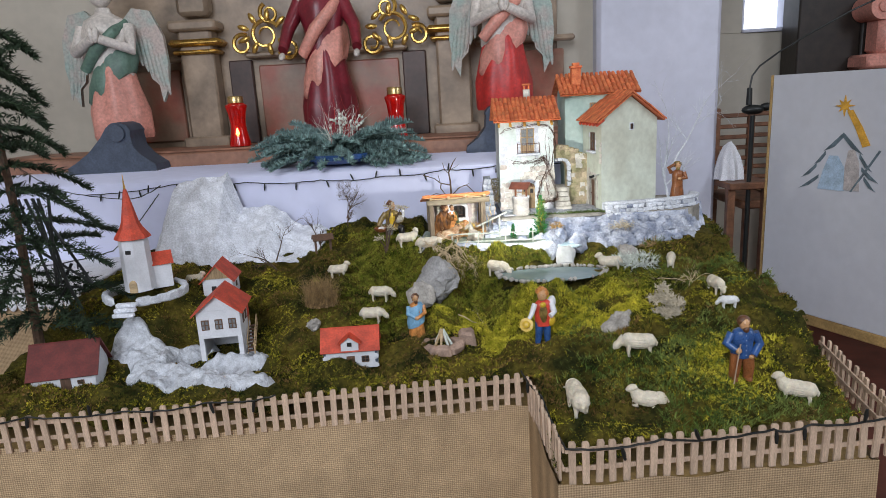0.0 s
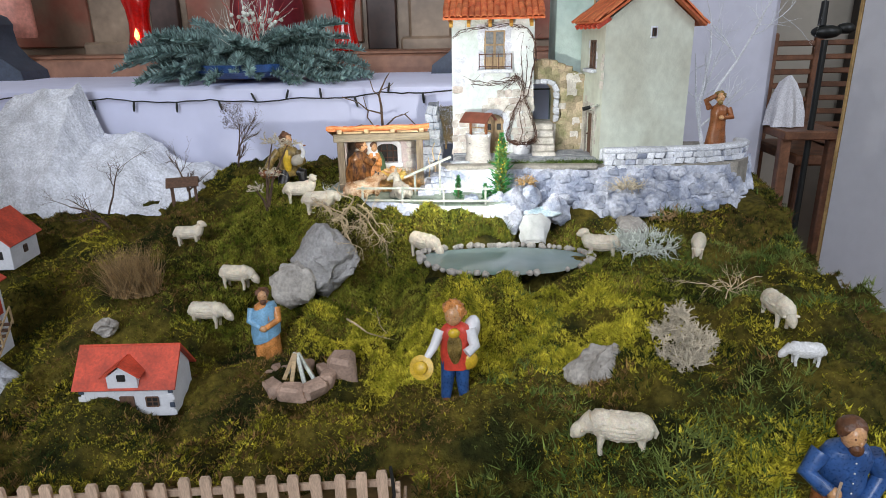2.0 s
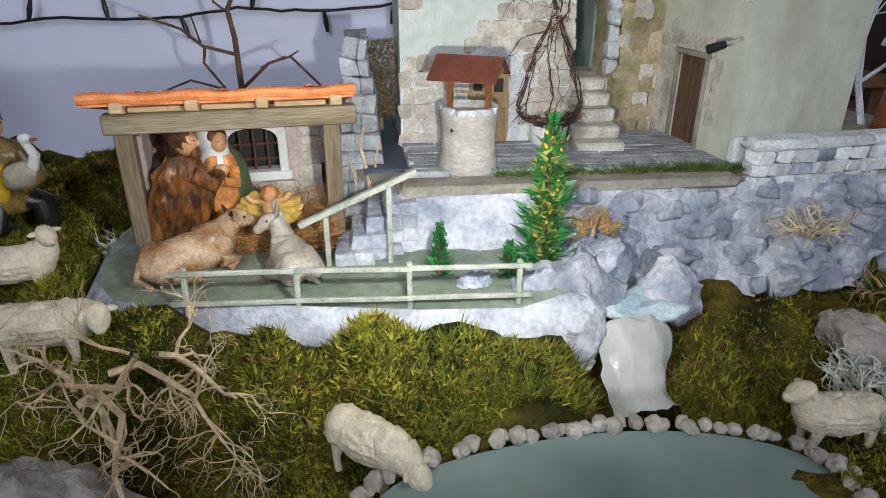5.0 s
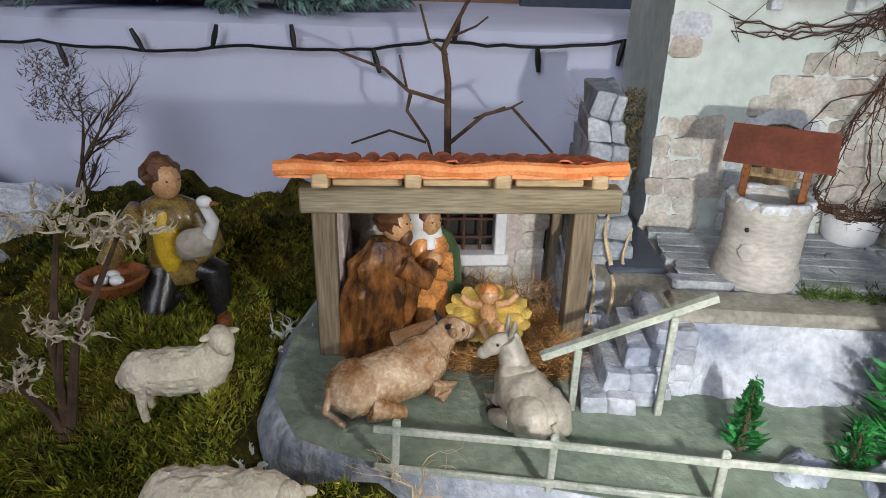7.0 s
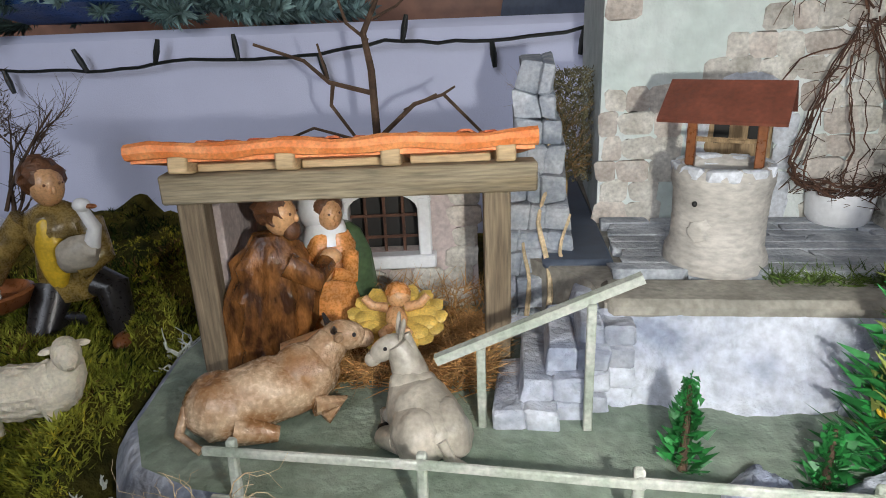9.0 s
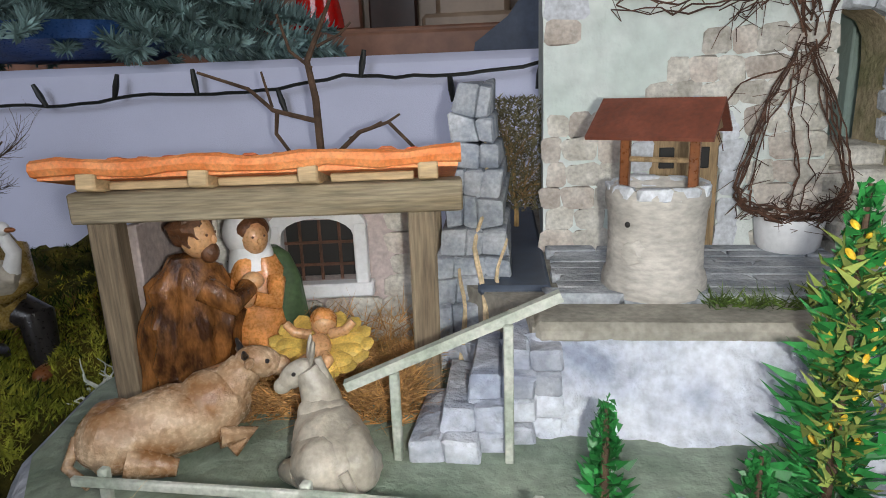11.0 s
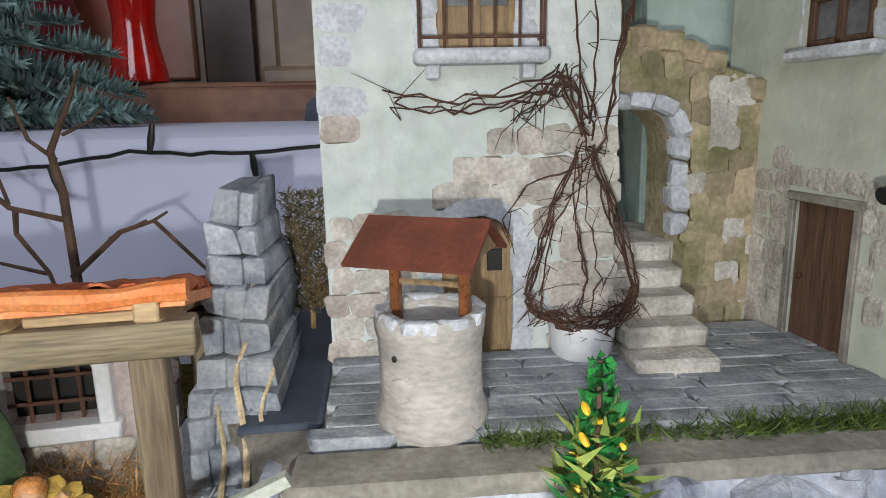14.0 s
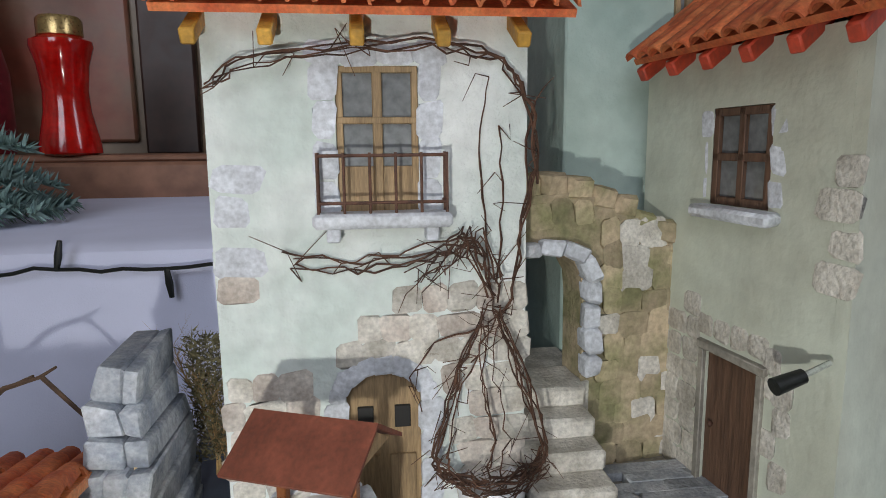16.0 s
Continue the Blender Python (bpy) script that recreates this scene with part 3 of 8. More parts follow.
def ground_z(x, y, rough=True):
    x, y = np.asarray(x, float), np.asarray(y, float)
    z = 0.885 + 0.165 * sstep(-0.60, 0.06, y)
    z = z + 0.085 * sstep(0.05, 0.45, x) * sstep(-1.02, -0.70, y) * (1 - sstep(-0.6, -0.2, y)) + 0.02 * sstep(0.0, 0.2, x) * (1 - sstep(-0.5, -0.2, y))
    z = z + 0.045 * np.exp(-(((x + 0.29) / 0.085) ** 2 + ((y + 0.17) / 0.075) ** 2)) + 0.020 * np.exp(-(((x - 0.17) / 0.06) ** 2 + ((y + 0.975) / 0.05) ** 2))
    z = z + 0.115 * np.exp(-(((x + 0.935) / 0.13) ** 2 + ((y + 0.45) / 0.13) ** 2) ** 1.5)
    z = z + 0.035 * np.exp(-(((x + 0.49) / 0.12) ** 2 + ((y + 0.46) / 0.10) ** 2))
    z = z + 0.030 * np.exp(-(((x + 0.20) / 0.07) ** 2 + ((y + 0.50) / 0.07) ** 2))
    z = z + 0.010 * sstep(-0.12, 0.05, x) * (1 - sstep(-0.62, -0.5, y)) * sstep(-1.05, -0.9, y)
    z = z + 0.082 * np.exp(-((y + 0.268) / 0.052) ** 2) * sstep(-0.30, -0.20, x) * (1 - sstep(0.09, 0.13, x))
    z = z - 0.064 * (1 - sstep(-0.68, -0.46, x)) * sstep(-0.32, -0.05, y) + 0.030 * np.exp(-(((x + 0.78) / 0.08) ** 2 + ((y + 0.35) / 0.07) ** 2))
    w = np.exp(-(np.hypot((x - POND[0]) / 1.35, y - POND[1] + 0.012) / 0.118) ** 4)
    z = z * (1 - w) + 0.992 * w
    z = z + 0.016 * np.exp(-(((x - 0.10) / 0.13) ** 4 + ((y + 0.555) / 0.07) ** 4)) + 0.045 * np.exp(-(((x - 0.04) / 0.10) ** 2 + ((y + 0.71) / 0.09) ** 2))
    if rough:
        z = z + 0.030 * (vnoise(x, y, 13) - 0.5) + 0.034 * (vnoise(x, y, 30, 3) - 0.5) + 0.011 * (vnoise(x, y, 70, 9) - 0.5) + 0.005 * (vnoise(x, y, 140, 4) - 0.5)
    d = np.hypot((x - POND[0]) / 1.55, y - POND[1])
    z = z - 0.03 * (1 - sstep(0.055, 0.085, d))
    z = z - 0.045 * np.exp(-(((x - 0.155) / 0.030) ** 4 + ((y + 0.285) / 0.045) ** 4))
    inside = sstep(-0.262, -0.235, x) * sstep(-0.268, -0.245, y)
    z = z * (1 - inside) + np.minimum(z, 1.02) * inside
    return z


def gz_at(x, y):
    return float(ground_z(x, y))


def inside_table(x, y):
    front = np.where(x < -0.005, -0.815 - 0.10 * np.clip(-x, 0, 0.75), -1.085 + 0.09 * np.clip(x, 0, 0.6))
    right = 0.50 + 0.165 * (y + 1.05)
    return (y > front) & (x < right) & (x > -1.22)


SNOW = [[(-0.93, -0.585), (-0.86, -0.62), (-0.85, -0.68), (-0.77, -0.72), (-0.66, -0.755), (-0.58, -0.755)], [(-0.84, -0.61), (-0.75, -0.55)], [(-0.74, -0.70), (-0.64, -0.62)]]


def snow_gap(x, y):
    best = np.full(np.shape(x), 9.0)
    for line, w in zip(SNOW, (0.040, 0.018, 0.046)):
        best = np.minimum(best, near_line(x, y, line) - w + 0.014 * (vnoise(x, y, 40, 2) - 0.5))
    return best


def sheet(name, keep, zf, ma, step, label, category, box=(-1.24, 0.72, -1.12, 0.21)):
    xs, ys = np.arange(box[0], box[1], step), np.arange(box[2], box[3], step)
    X, Y = np.meshgrid(xs, ys, indexing="ij")
    Z, K = zf(X, Y), keep(X, Y)
    ny = len(ys)
    i, j = np.nonzero(K[:-1, :-1] & K[1:, :-1] & K[:-1, 1:] & K[1:, 1:])
    a = i * ny + j
    f = np.stack([a, a + ny, a + ny + 1, a + 1], 1)
    me = bpy.data.meshes.new(name)
    me.from_pydata(np.stack([X.ravel(), Y.ravel(), Z.ravel()], 1).tolist(), [], f.tolist())
    bm = bmesh.new()
    bm.from_mesh(me)
    bmesh.ops.delete(bm, geom=[v for v in bm.verts if not v.link_faces], context="VERTS")
    bm.to_mesh(me)
    bm.free()
    me.materials.append(ma)
    me.shade_smooth()
    return tagged(new(name, me), label, category, kind="structure")


sheet("ground", inside_table, ground_z, M["moss"], 0.008, "hilly crib ground covered with green moss", "ground")
sheet("snow_path", lambda x, y: snow_gap(x, y) < 0.012, lambda x, y: ground_z(x, y) + 0.006 + 0.007 * vnoise(x, y, 90) + 0.006 * vnoise(x, y, 40) - 0.024 * sstep(-0.008, 0.008, snow_gap(x, y)),
      M["path_snow"], 0.004, "rough white plaster snow path between the small houses", "path", (-1.0, -0.5, -0.85, -0.4))

# table under the crib with its burlap skirt
outline = [(-1.22, -0.925), (-0.75, -0.892), (-0.012, -0.822), (0.005, -1.098), (0.51, -1.058), (0.69, 0.0), (0.69, 0.19), (-1.22, 0.19)]
b = Build().prism(outline, 0.62, 0.842, 0, 2)
solid("crib_table", b, M["oak"], "wooden table that carries the crib landscape", "table", kind="structure")
b = Build()
pts = []
line = [(-1.23, -0.935), (-0.75, -0.902), (-0.018, -0.832), (-0.004, -1.108), (0.515, -1.068), (0.70, 0.0)]
for (ax, ay), (bx, by) in zip(line, line[1:]):
    n = max(2, int(math.hypot(bx - ax, by - ay) / 0.02))
    pts += [(ax + (bx - ax) * k / n, ay + (by - ay) * k / n) for k in range(n)]
rows = 12
for i, (x, y) in enumerate(pts):
    for j in range(rows + 1):
        q = j / rows
        w = 0.008 * math.sin(i * 0.55) * q + 0.005 * math.sin(i * 0.23 + 1) * q
        b.v.append((x + w * 0.6, y + w - 0.012 * q, 0.852 - 0.75 * q + 0.004 * math.sin(i * 0.8) * (j == 0)))
for i in range(len(pts) - 1):
    for j in range(rows):
        a = i * (rows + 1) + j
        b.f.append((a, a + 1, a + rows + 2, a + rows + 1))
        b.m.append(0)
solid("burlap_skirt", b, M["burlap"], "coarse beige burlap hanging round the crib table", "cloth", kind="structure")

# ---- terrace, retaining rock and stable floor ----
b = Build().prism([(-0.008, -0.133), (0.10, -0.133), (0.30, -0.118), (0.46, -0.112), (0.565, -0.092), (0.605, -0.04), (0.61, 0.06), (0.57, 0.16), (-0.045, 0.16), (-0.045, -0.07), (-0.012, -0.105)], 1.0, 1.092, 0, 2)
terrace = solid("terrace", b, M["earthgrey"], "grey painted stone terrace under the houses", "terrace", kind="structure")
b = Build()
nx, nz = 150, 20
for i in range(nx + 1):
    x = -0.065 + i * (0.695 / nx)
    yb = -0.137 + 0.022 * sstep(0.05, 0.5, x) + 0.13 * sstep(0.52, 0.64, x) + 0.055 * (1 - sstep(-0.06, 0.0, x))
    for j in range(nz + 1):
        q = j / nz
        push = noise.noise(Vector((x * 24, q * 2.2, 1.0))) * 0.018 + noise.noise(Vector((x * 60, q * 4, 4.0))) * 0.008 + noise.noise(Vector((x * 150, q * 9, 7.0))) * 0.003
        b.v.append((x, yb - 0.045 * q ** 1.3 - push * min(1, q * 4), 1.090 - 0.03 * (1 - sstep(-0.06, 0.0, x)) - 0.09 * q + 0.003 * noise.noise(Vector((x * 60, q * 4, 9)))))
for i in range(nx):
    for j in range(nz):
        a = i * (nz + 1) + j
        b.f.append((a, a + nz + 1, a + nz + 2, a + 1))
        b.m.append(0)
rockwall = solid("rock_wall", b, M["rock"], "blue-white painted rock face below the terrace", "rock wall", kind="structure")

b = Build()
out = [(-0.238, -0.04), (-0.244, -0.12), (-0.236, -0.18), (-0.214, -0.212), (-0.18, -0.229), (-0.10, -0.237), (0.0, -0.243), (0.070, -0.248), (0.108, -0.238), (0.125, -0.19), (0.12, -0.03)]
ring = lambda g, z: [(x + (x + 0.06) * g, y + (y + 0.12) * g, z + 0.003 * math.sin(x * 90 + y * 60)) for x, y in out]
vs = ring(0.0, 1.046) + ring(0.025, 1.043) + ring(0.07, 1.030) + ring(0.11, 0.995)
n = len(out)
b.add(vs, [tuple(range(n))], 0)
b.add(vs, [(k * n + i, k * n + i + 1, (k + 1) * n + i + 1, (k + 1) * n + i) for k in range(3) for i in range(n - 1)], 1)
solid("stable_floor", b, [M["greenfloor"], M["rock"]], "grey-green painted stable floor with a white rocky rim", "floor", kind="structure")
# rock steps and rocky slope between stable and terrace
for k, (x, y, w, d, h) in enumerate(((-0.046, -0.150, 0.030, 0.050, 0.012), (-0.034, -0.140, 0.030, 0.052, 0.023), (-0.022, -0.132, 0.030, 0.054, 0.034), (-0.008, -0.124, 0.026, 0.056, 0.043))):
    t = thing("rock_step", (x, y, 1.044), "blue-grey painted rock step beside the stable", "step", "rock steps")
    for row in range(k + 1):
        for side in (-0.25, 0.25):
            bb = Build().box((side * w, 0.001 * row, (row + 0.5) * h / (k + 1)), (w * 0.50, d, h / (k + 1)), 0, bevel=0.0012)
            part("stone", bb.rough(0.0024, 80, k + row).rough(0.0009, 240), M["rock"], t)

# ---- houses ----
def tile_mesh(name, w, length, ma):
    b, n = Build(), 5
    for end, r in ((0, w * 0.56), (1, w * 0.44)):
        for rr in (r, r - w * 0.13):
            for k in range(n + 1):
                a = math.pi * k / n
                b.v.append((rr * math.cos(a), end * length, rr * math.sin(a) * 0.8))
    q = n + 1
    for k in range(n):
        for f in ((k, k + 1, k + 1 + 2 * q, k + 2 * q), (k + q, k + 3 * q, k + 1 + 3 * q, k + 1 + q), (k, k + q, k + 1 + q, k + 1)):
            b.f.append(f)
            b.m.append(0)
    for f in ((0, 2 * q, 3 * q, q), (n, n + q, n + 3 * q, n + 2 * q)):
        b.f.append(f)
        b.m.append(0)
    return b.mesh(name, ma)


def tiles(parent, org, u, w, nu, nv, me, seed=0):
    """Rows of tiles from the eave corner org, u along the eave, w up the slope, as parts of parent."""
    rnd = random.Random(seed)
    u, w, org = Vector(u), Vector(w), Vector(org)
    un, wn = u.normalized(), w.normalized()
    nn = un.cross(wn)
    base = Matrix((un, wn, nn)).transposed().to_4x4()
    for j in range(nv):
        for i in range(nu):
            p = org + u * ((i + 0.5) / nu) + w * (j / nv) + nn * (0.0012 + 0.0012 * rnd.random()) + un * rnd.uniform(-0.0008, 0.0008) - wn * rnd.uniform(0, 0.0025)
            part("tile", me, None, parent, m=Matrix.Translation(p) @ base @ pose(0, 0, 0, rnd.uniform(2, 6), rnd.uniform(-4, 4), rnd.uniform(-3, 3)))


def roof_slab(pts, thick=0.004):
    b = Build()
    p = [Vector(q) for q in pts]
    nrm = (p[1] - p[0]).cross(p[3] - p[0]).normalized() * thick
    b.add([*p, *(q - nrm for q in p)], [(0, 1, 2, 3), (7, 6, 5, 4), (0, 4, 5, 1), (1, 5, 6, 2), (2, 6, 7, 3), (3, 7, 4, 0)])
    return b


def holed_wall(b, x0, x1, z0, z1, holes, y0, y1, mi=0):
    """One connected wall with openings right through it."""
    xs = sorted({x0, x1, *(h[0] for h in holes), *(h[1] for h in holes)})
    zs = sorted({z0, z1, *(h[2] for h in holes), *(h[3] for h in holes)})
    at = {(i, j, k): ((i * len(zs)) + j) * 2 + k for i in range(len(xs)) for j in range(len(zs)) for k in (0, 1)}
    vs = [(x, y, z) for x in xs for z in zs for y in (y0, y1)]

    def full(i, j):
        if not (0 <= i < len(xs) - 1 and 0 <= j < len(zs) - 1):
            return False
        mx, mz = (xs[i] + xs[i + 1]) / 2, (zs[j] + zs[j + 1]) / 2
        return not any(h[0] < mx < h[1] and h[2] < mz < h[3] for h in holes)
    fs = []
    for i in range(len(xs) - 1):
        for j in range(len(zs) - 1):
            if full(i, j):
                q = ((i, j), (i + 1, j), (i + 1, j + 1), (i, j + 1))
                fs += [tuple(at[a, c, k] for a, c in q) for k in (0, 1)]
                for n, (di, dj) in enumerate(((0, -1), (1, 0), (0, 1), (-1, 0))):
                    if not full(i + di, j + dj):
                        a, c = q[n], q[(n + 1) % 4]
                        fs.append((at[a[0], a[1], 0], at[c[0], c[1], 0], at[c[0], c[1], 1], at[a[0], a[1], 1]))
    return b.add(vs, fs, mi)


def stone_meshes(name, ma, count=6, seed=0):
    out = []
    for k in range(count):
        out.append(Build().box((0, 0, 0), (1, 1, 1), 0, bevel=0.15).rough(0.20, 1.0, seed + k * 7.1).mesh(name, ma))
    return out


STONES = stone_meshes("stone", M["stone"])
PINKS = stone_meshes("stone", M["stone_pink"], 3, 5)
MOSSY = stone_meshes("stone", M["stone_moss"], 6, 9)
WHITES = stone_meshes("stone", M["white_stone"], 4, 2)
ROCKS = stone_meshes("rock", M["rock"], 8, 4)
PAVES = [Build().box((0, 0, 0), (1, 1, 1), 0, bevel=0.05).rough(0.10, 0.8, 6 + k * 3.3).mesh("paving_stone", M["paving"]) for k in range(5)]
rs = random.Random(11)


def stone(parent, c, s, pool, rot=(0, 0, 0)):
    s = tuple(a * rs.uniform(0.92, 1.10) if a > 0.0095 else a * 0.34 for a in s)
    rot = tuple(a + rs.uniform(-2.5, 2.5) * (k == (0 if s[0] < 0.004 else 1)) for k, a in enumerate(rot))
    return part("stone", rs.choice(pool), None, parent, m=pose(*c, *rot) @ Matrix.Diagonal((*s, 1)))


# white house with balcony and stone base
hA = thing("white_house", (0, 0, 1.092), "white plastered model house with stone base, balcony and clay-tile roof", "house")
b = holed_wall(Build(), 0, 0.168, 0, 0.285, [(0.066, 0.108, 0, 0.088), (0.066, 0.109, 0.172, 0.254)], 0.0, 0.008)
part("front_wall", b.rough(0.0006, 60), M["plasterA"], hA)
for x in (0.0, 0.160):
    part("side_wall", Build().prism([(0.0082, 0), (0.152, 0), (0.152, 0.285), (0.08, 0.328), (0.0082, 0.285)], x, x + 0.008, 0, 0), M["plasterA"], hA)
part("back_wall", Build().box((0.084, 0.156, 0.1425), (0.168, 0.0078, 0.285), 0, bevel=0.0005), M["plasterA"], hA)
roof = part("roof", roof_slab([(-0.016, -0.026, 0.278), (0.186, -0.026, 0.278), (0.186, 0.085, 0.338), (-0.016, 0.085, 0.338)]), M["tile"], hA, "orange-red clay tile roof")
T_SMALL = tile_mesh("tile", 0.0125, 0.030, M["tile"])
tiles(roof, (-0.016, -0.030, 0.277), (0.202, 0, 0), (0, 0.115, 0.061), 16, 6, T_SMALL, 1)
part("back_roof", roof_slab([(0.186, 0.19, 0.278), (-0.016, 0.19, 0.278), (-0.016, 0.085, 0.338), (0.186, 0.085, 0.338)]), M["tile"], hA)
for x in (0.0, 0.035, 0.078, 0.120, 0.160):
    part("rafter", Build().box((x, -0.010, 0.271), (0.007, 0.032, 0.008), 0, (28, 0, 0)), M["ochre"], hA, "ochre wooden rafter end")
ch = part("chimney", Build().box((0.10, 0.11, 0.345), (0.020, 0.018, 0.05), 0, bevel=0.001), M["stone"], hA)
for dx in (-0.007, 0.007):
    part("brick", Build().box((0.10 + dx, 0.11, 0.376), (0.005, 0.016, 0.012), 0), M["tile"], ch)
part("cap", Build().box((0.10, 0.11, 0.385), (0.026, 0.024, 0.006), 0), M["tile"], ch)
# house door with arched head
poly = [(0.066, 0), (0.108, 0), (0.108, 0.074), (0.104, 0.080), (0.096, 0.0845), (0.087, 0.086), (0.078, 0.0845), (0.070, 0.080), (0.066, 0.074)]
door = part("door", Build().prism(poly, 0.004, 0.007), M["doorwood"], hA, "brown wooden plank door")
for x in (0.0765, 0.0975):
    for z, h in ((0.022, 0.030), (0.060, 0.022)):
        part("door_panel", Build().box((x, 0.0035, z), (0.015 if z < 0.05 else 0.009, 0.003, h if z < 0.05 else 0.013), 0), M["doorwood"] if z < 0.05 else M["dark"], door)
for k in range(9):
    a = math.pi * (0.06 + 0.88 * k / 8)
    stone(hA, (0.087 + 0.026 * math.cos(a), -0.001, 0.072 + 0.020 * math.sin(a)), (0.0115, 0.008, 0.010), WHITES, (0, 90 - math.degrees(a), 0))
for x in (0.0605, 0.1135):
    for z in (0.010, 0.027, 0.045, 0.062):
        stone(hA, (x, -0.001, z), (0.0115 + 0.003 * rs.random(), 0.008, 0.0165), WHITES)
# exposed stones over the lower wall
z, row = 0.008, 0
while z < 0.135:
    x = 0.002 if row % 2 else -0.002
    while x < 0.166:
        w = rs.uniform(0.012, 0.024)
        top = 0.085 + 0.045 * float(sstep(0.03, 0.10, x + w / 2))
        if z < top and not (0.055 - w / 2 < x + w / 2 < 0.119 + w / 2 and z < 0.098):
            stone(hA, (min(x + w / 2, 0.160), -0.0005, z), (w * 0.97, 0.007, 0.0148), PINKS if rs.random() < 0.28 else STONES, (0, rs.uniform(-3, 3), 0))
        x += w
    z += rs.uniform(0.0135, 0.0165)
    row += 1
for z, w in ((0.138, 0.020), (0.153, 0.024), (0.180, 0.018), (0.196, 0.026)):
    stone(hA, (w / 2 + 0.0015, 0.0002, z), (w, 0.007, 0.0145), PINKS if z < 0.15 else WHITES)
# balcony
bal = part("balcony", Build().box((0.089, -0.008, 0.1745), (0.072, 0.020, 0.008), 0, bevel=0.002).box((0.063, -0.005, 0.167), (0.007, 0.012, 0.008), 0).box((0.115, -0.005, 0.167), (0.007, 0.012, 0.008), 0).rough(0.0008, 90), M["white_stone"], hA, "pale stone balcony slab")
rail = Build()
for z in (0.184, 0.208):
    rail.tube([(0.056, 0, z), (0.056, -0.015, z), (0.122, -0.015, z), (0.122, 0, z)], 0.0009, 0, 6)
part("railing", rail, M["rust"], bal, "thin rusty railing")
for k in range(6):
    x = 0.056 + 0.066 * k / 5
    part("baluster", Build().tube([(x, -0.015, 0.178), (x, -0.015, 0.2095)], 0.0008, 0, 6), M["rust"], bal)
for y in (-0.006,):
    for x in (0.056, 0.122):
        part("baluster", Build().tube([(x, y, 0.178), (x, y, 0.2095)], 0.0008, 0, 6), M["rust"], bal)


def casement(parent, x0, x1, z0, z1, y, cross, lower=0.0, wood="doorwood"):
    w = part("window", Build().box(((x0 + x1) / 2, y + 0.0025, (z0 + z1) / 2), (x1 - x0, 0.002, z1 - z0), 0, bevel=0.0002), M["glass"], parent, "wooden casement with dark panes")
    f, t = Build(), 0.0035
    xm = (x0 + x1) / 2
    for x in (x0 + t / 2, xm, x1 - t / 2):
        f.box((x, y, (z0 + z1) / 2), (t * (1.5 if x == xm else 1), 0.004, z1 - z0), 0)
    for z in (z0 + t / 2, z1 - t / 2, *cross):
        f.box((xm, y, z), (x1 - x0 - 0.0004, 0.0046, t), 0)
    if lower:
        f.box((xm, y + 0.0005, z0 + lower / 2), (x1 - x0, 0.003, lower), 0)
    part("frame", f, M[wood], w)
    return w


casement(hA, 0.066, 0.109, 0.172, 0.254, 0.0035, (0.226,), 0.030)
for x in (0.0600, 0.1150):
    for z, h in ((0.186, 0.019), (0.206, 0.019), (0.226, 0.018), (0.246, 0.018)):
        stone(hA, (x, -0.0005, z), (0.0125, 0.006, h), WHITES)
for x in (0.060, 0.0785, 0.0965, 0.115):
    stone(hA, (x, -0.0005, 0.2605), (0.0185, 0.006, 0.012), WHITES)

# tall pale green house behind
hB = thing("tall_house", (0.221, 0.10, 1.092), "tall pale green model house with clay-tile roof and chimney", "house")
b = Build().box((0.11, 0.075, 0.175), (0.22, 0.15, 0.35), 0, bevel=0.0015)
b.add([(0, 0, 0.35), (0, 0.15, 0.35), (0, 0.075, 0.395), (0.22, 0, 0.35), (0.22, 0.15, 0.35), (0.22, 0.075, 0.395)], [(0, 2, 1), (3, 4, 5)])
part("wall", b.rough(0.0008, 40), M["plasterB"], hB)
roof = part("roof", roof_slab([(-0.018, -0.022, 0.345), (0.235, -0.022, 0.345), (0.235, 0.075, 0.403), (-0.018, 0.075, 0.403)]), M["tile"], hB, "orange clay tile roof")
tiles(roof, (-0.018, -0.026, 0.344), (0.253, 0, 0), (0, 0.103, 0.061), 18, 5, T_SMALL, 2)
part("back_roof", roof_slab([(0.235, 0.17, 0.345), (-0.018, 0.17, 0.345), (-0.018, 0.075, 0.403), (0.235, 0.075, 0.403)]), M["tile"], hB)
ch = part("chimney", Build().box((0.040, 0.030, 0.40), (0.030, 0.026, 0.055), 0, bevel=0.002), M["tile"], hB, "orange brick chimney")
part("cap", Build().box((0.040, 0.030, 0.431), (0.036, 0.032, 0.007), 0).box((0.040, 0.030, 0.439), (0.022, 0.020, 0.010), 0), M["tile"], ch)
casement(hB, 0.078, 0.098, 0.285, 0.318, -0.002, (0.30,))
ch = part("small_chimney", Build().box((0.212, 0.02, 0.362), (0.022, 0.022, 0.03), 0), M["tile"], hB)

# right house with stone quoins
hC = thing("green_house", (0.293, -0.092, 1.092), "pale green plastered model house with door, windows and tile roof", "house", rz=6)
b = Build()
part("gable_wall", Build().prism([(0.0, 0.0), (0.185, 0.0), (0.185, 0.265), (0.0925, 0.335), (0.0, 0.265)], 0.0, 0.008).rough(0.0006, 50), M["plasterC"], hC)
part("outer_wall", Build().box((0.181, 0.0922, 0.1325), (0.0078, 0.168, 0.265), 0, bevel=0.0005), M["plasterC"], hC)
hb = holed_wall(Build(), 0.008, 0.175, 0, 0.265, [(0.053, 0.098, 0, 0.090), (0.055, 0.103, 0.177, 0.232)], -0.008, 0.0)
b.add([(-p[1] - 0.0, p[0], p[2]) for p in hb.v], hb.f)
part("yard_wall", b.rough(0.0006, 50), M["plasterC"], hC)
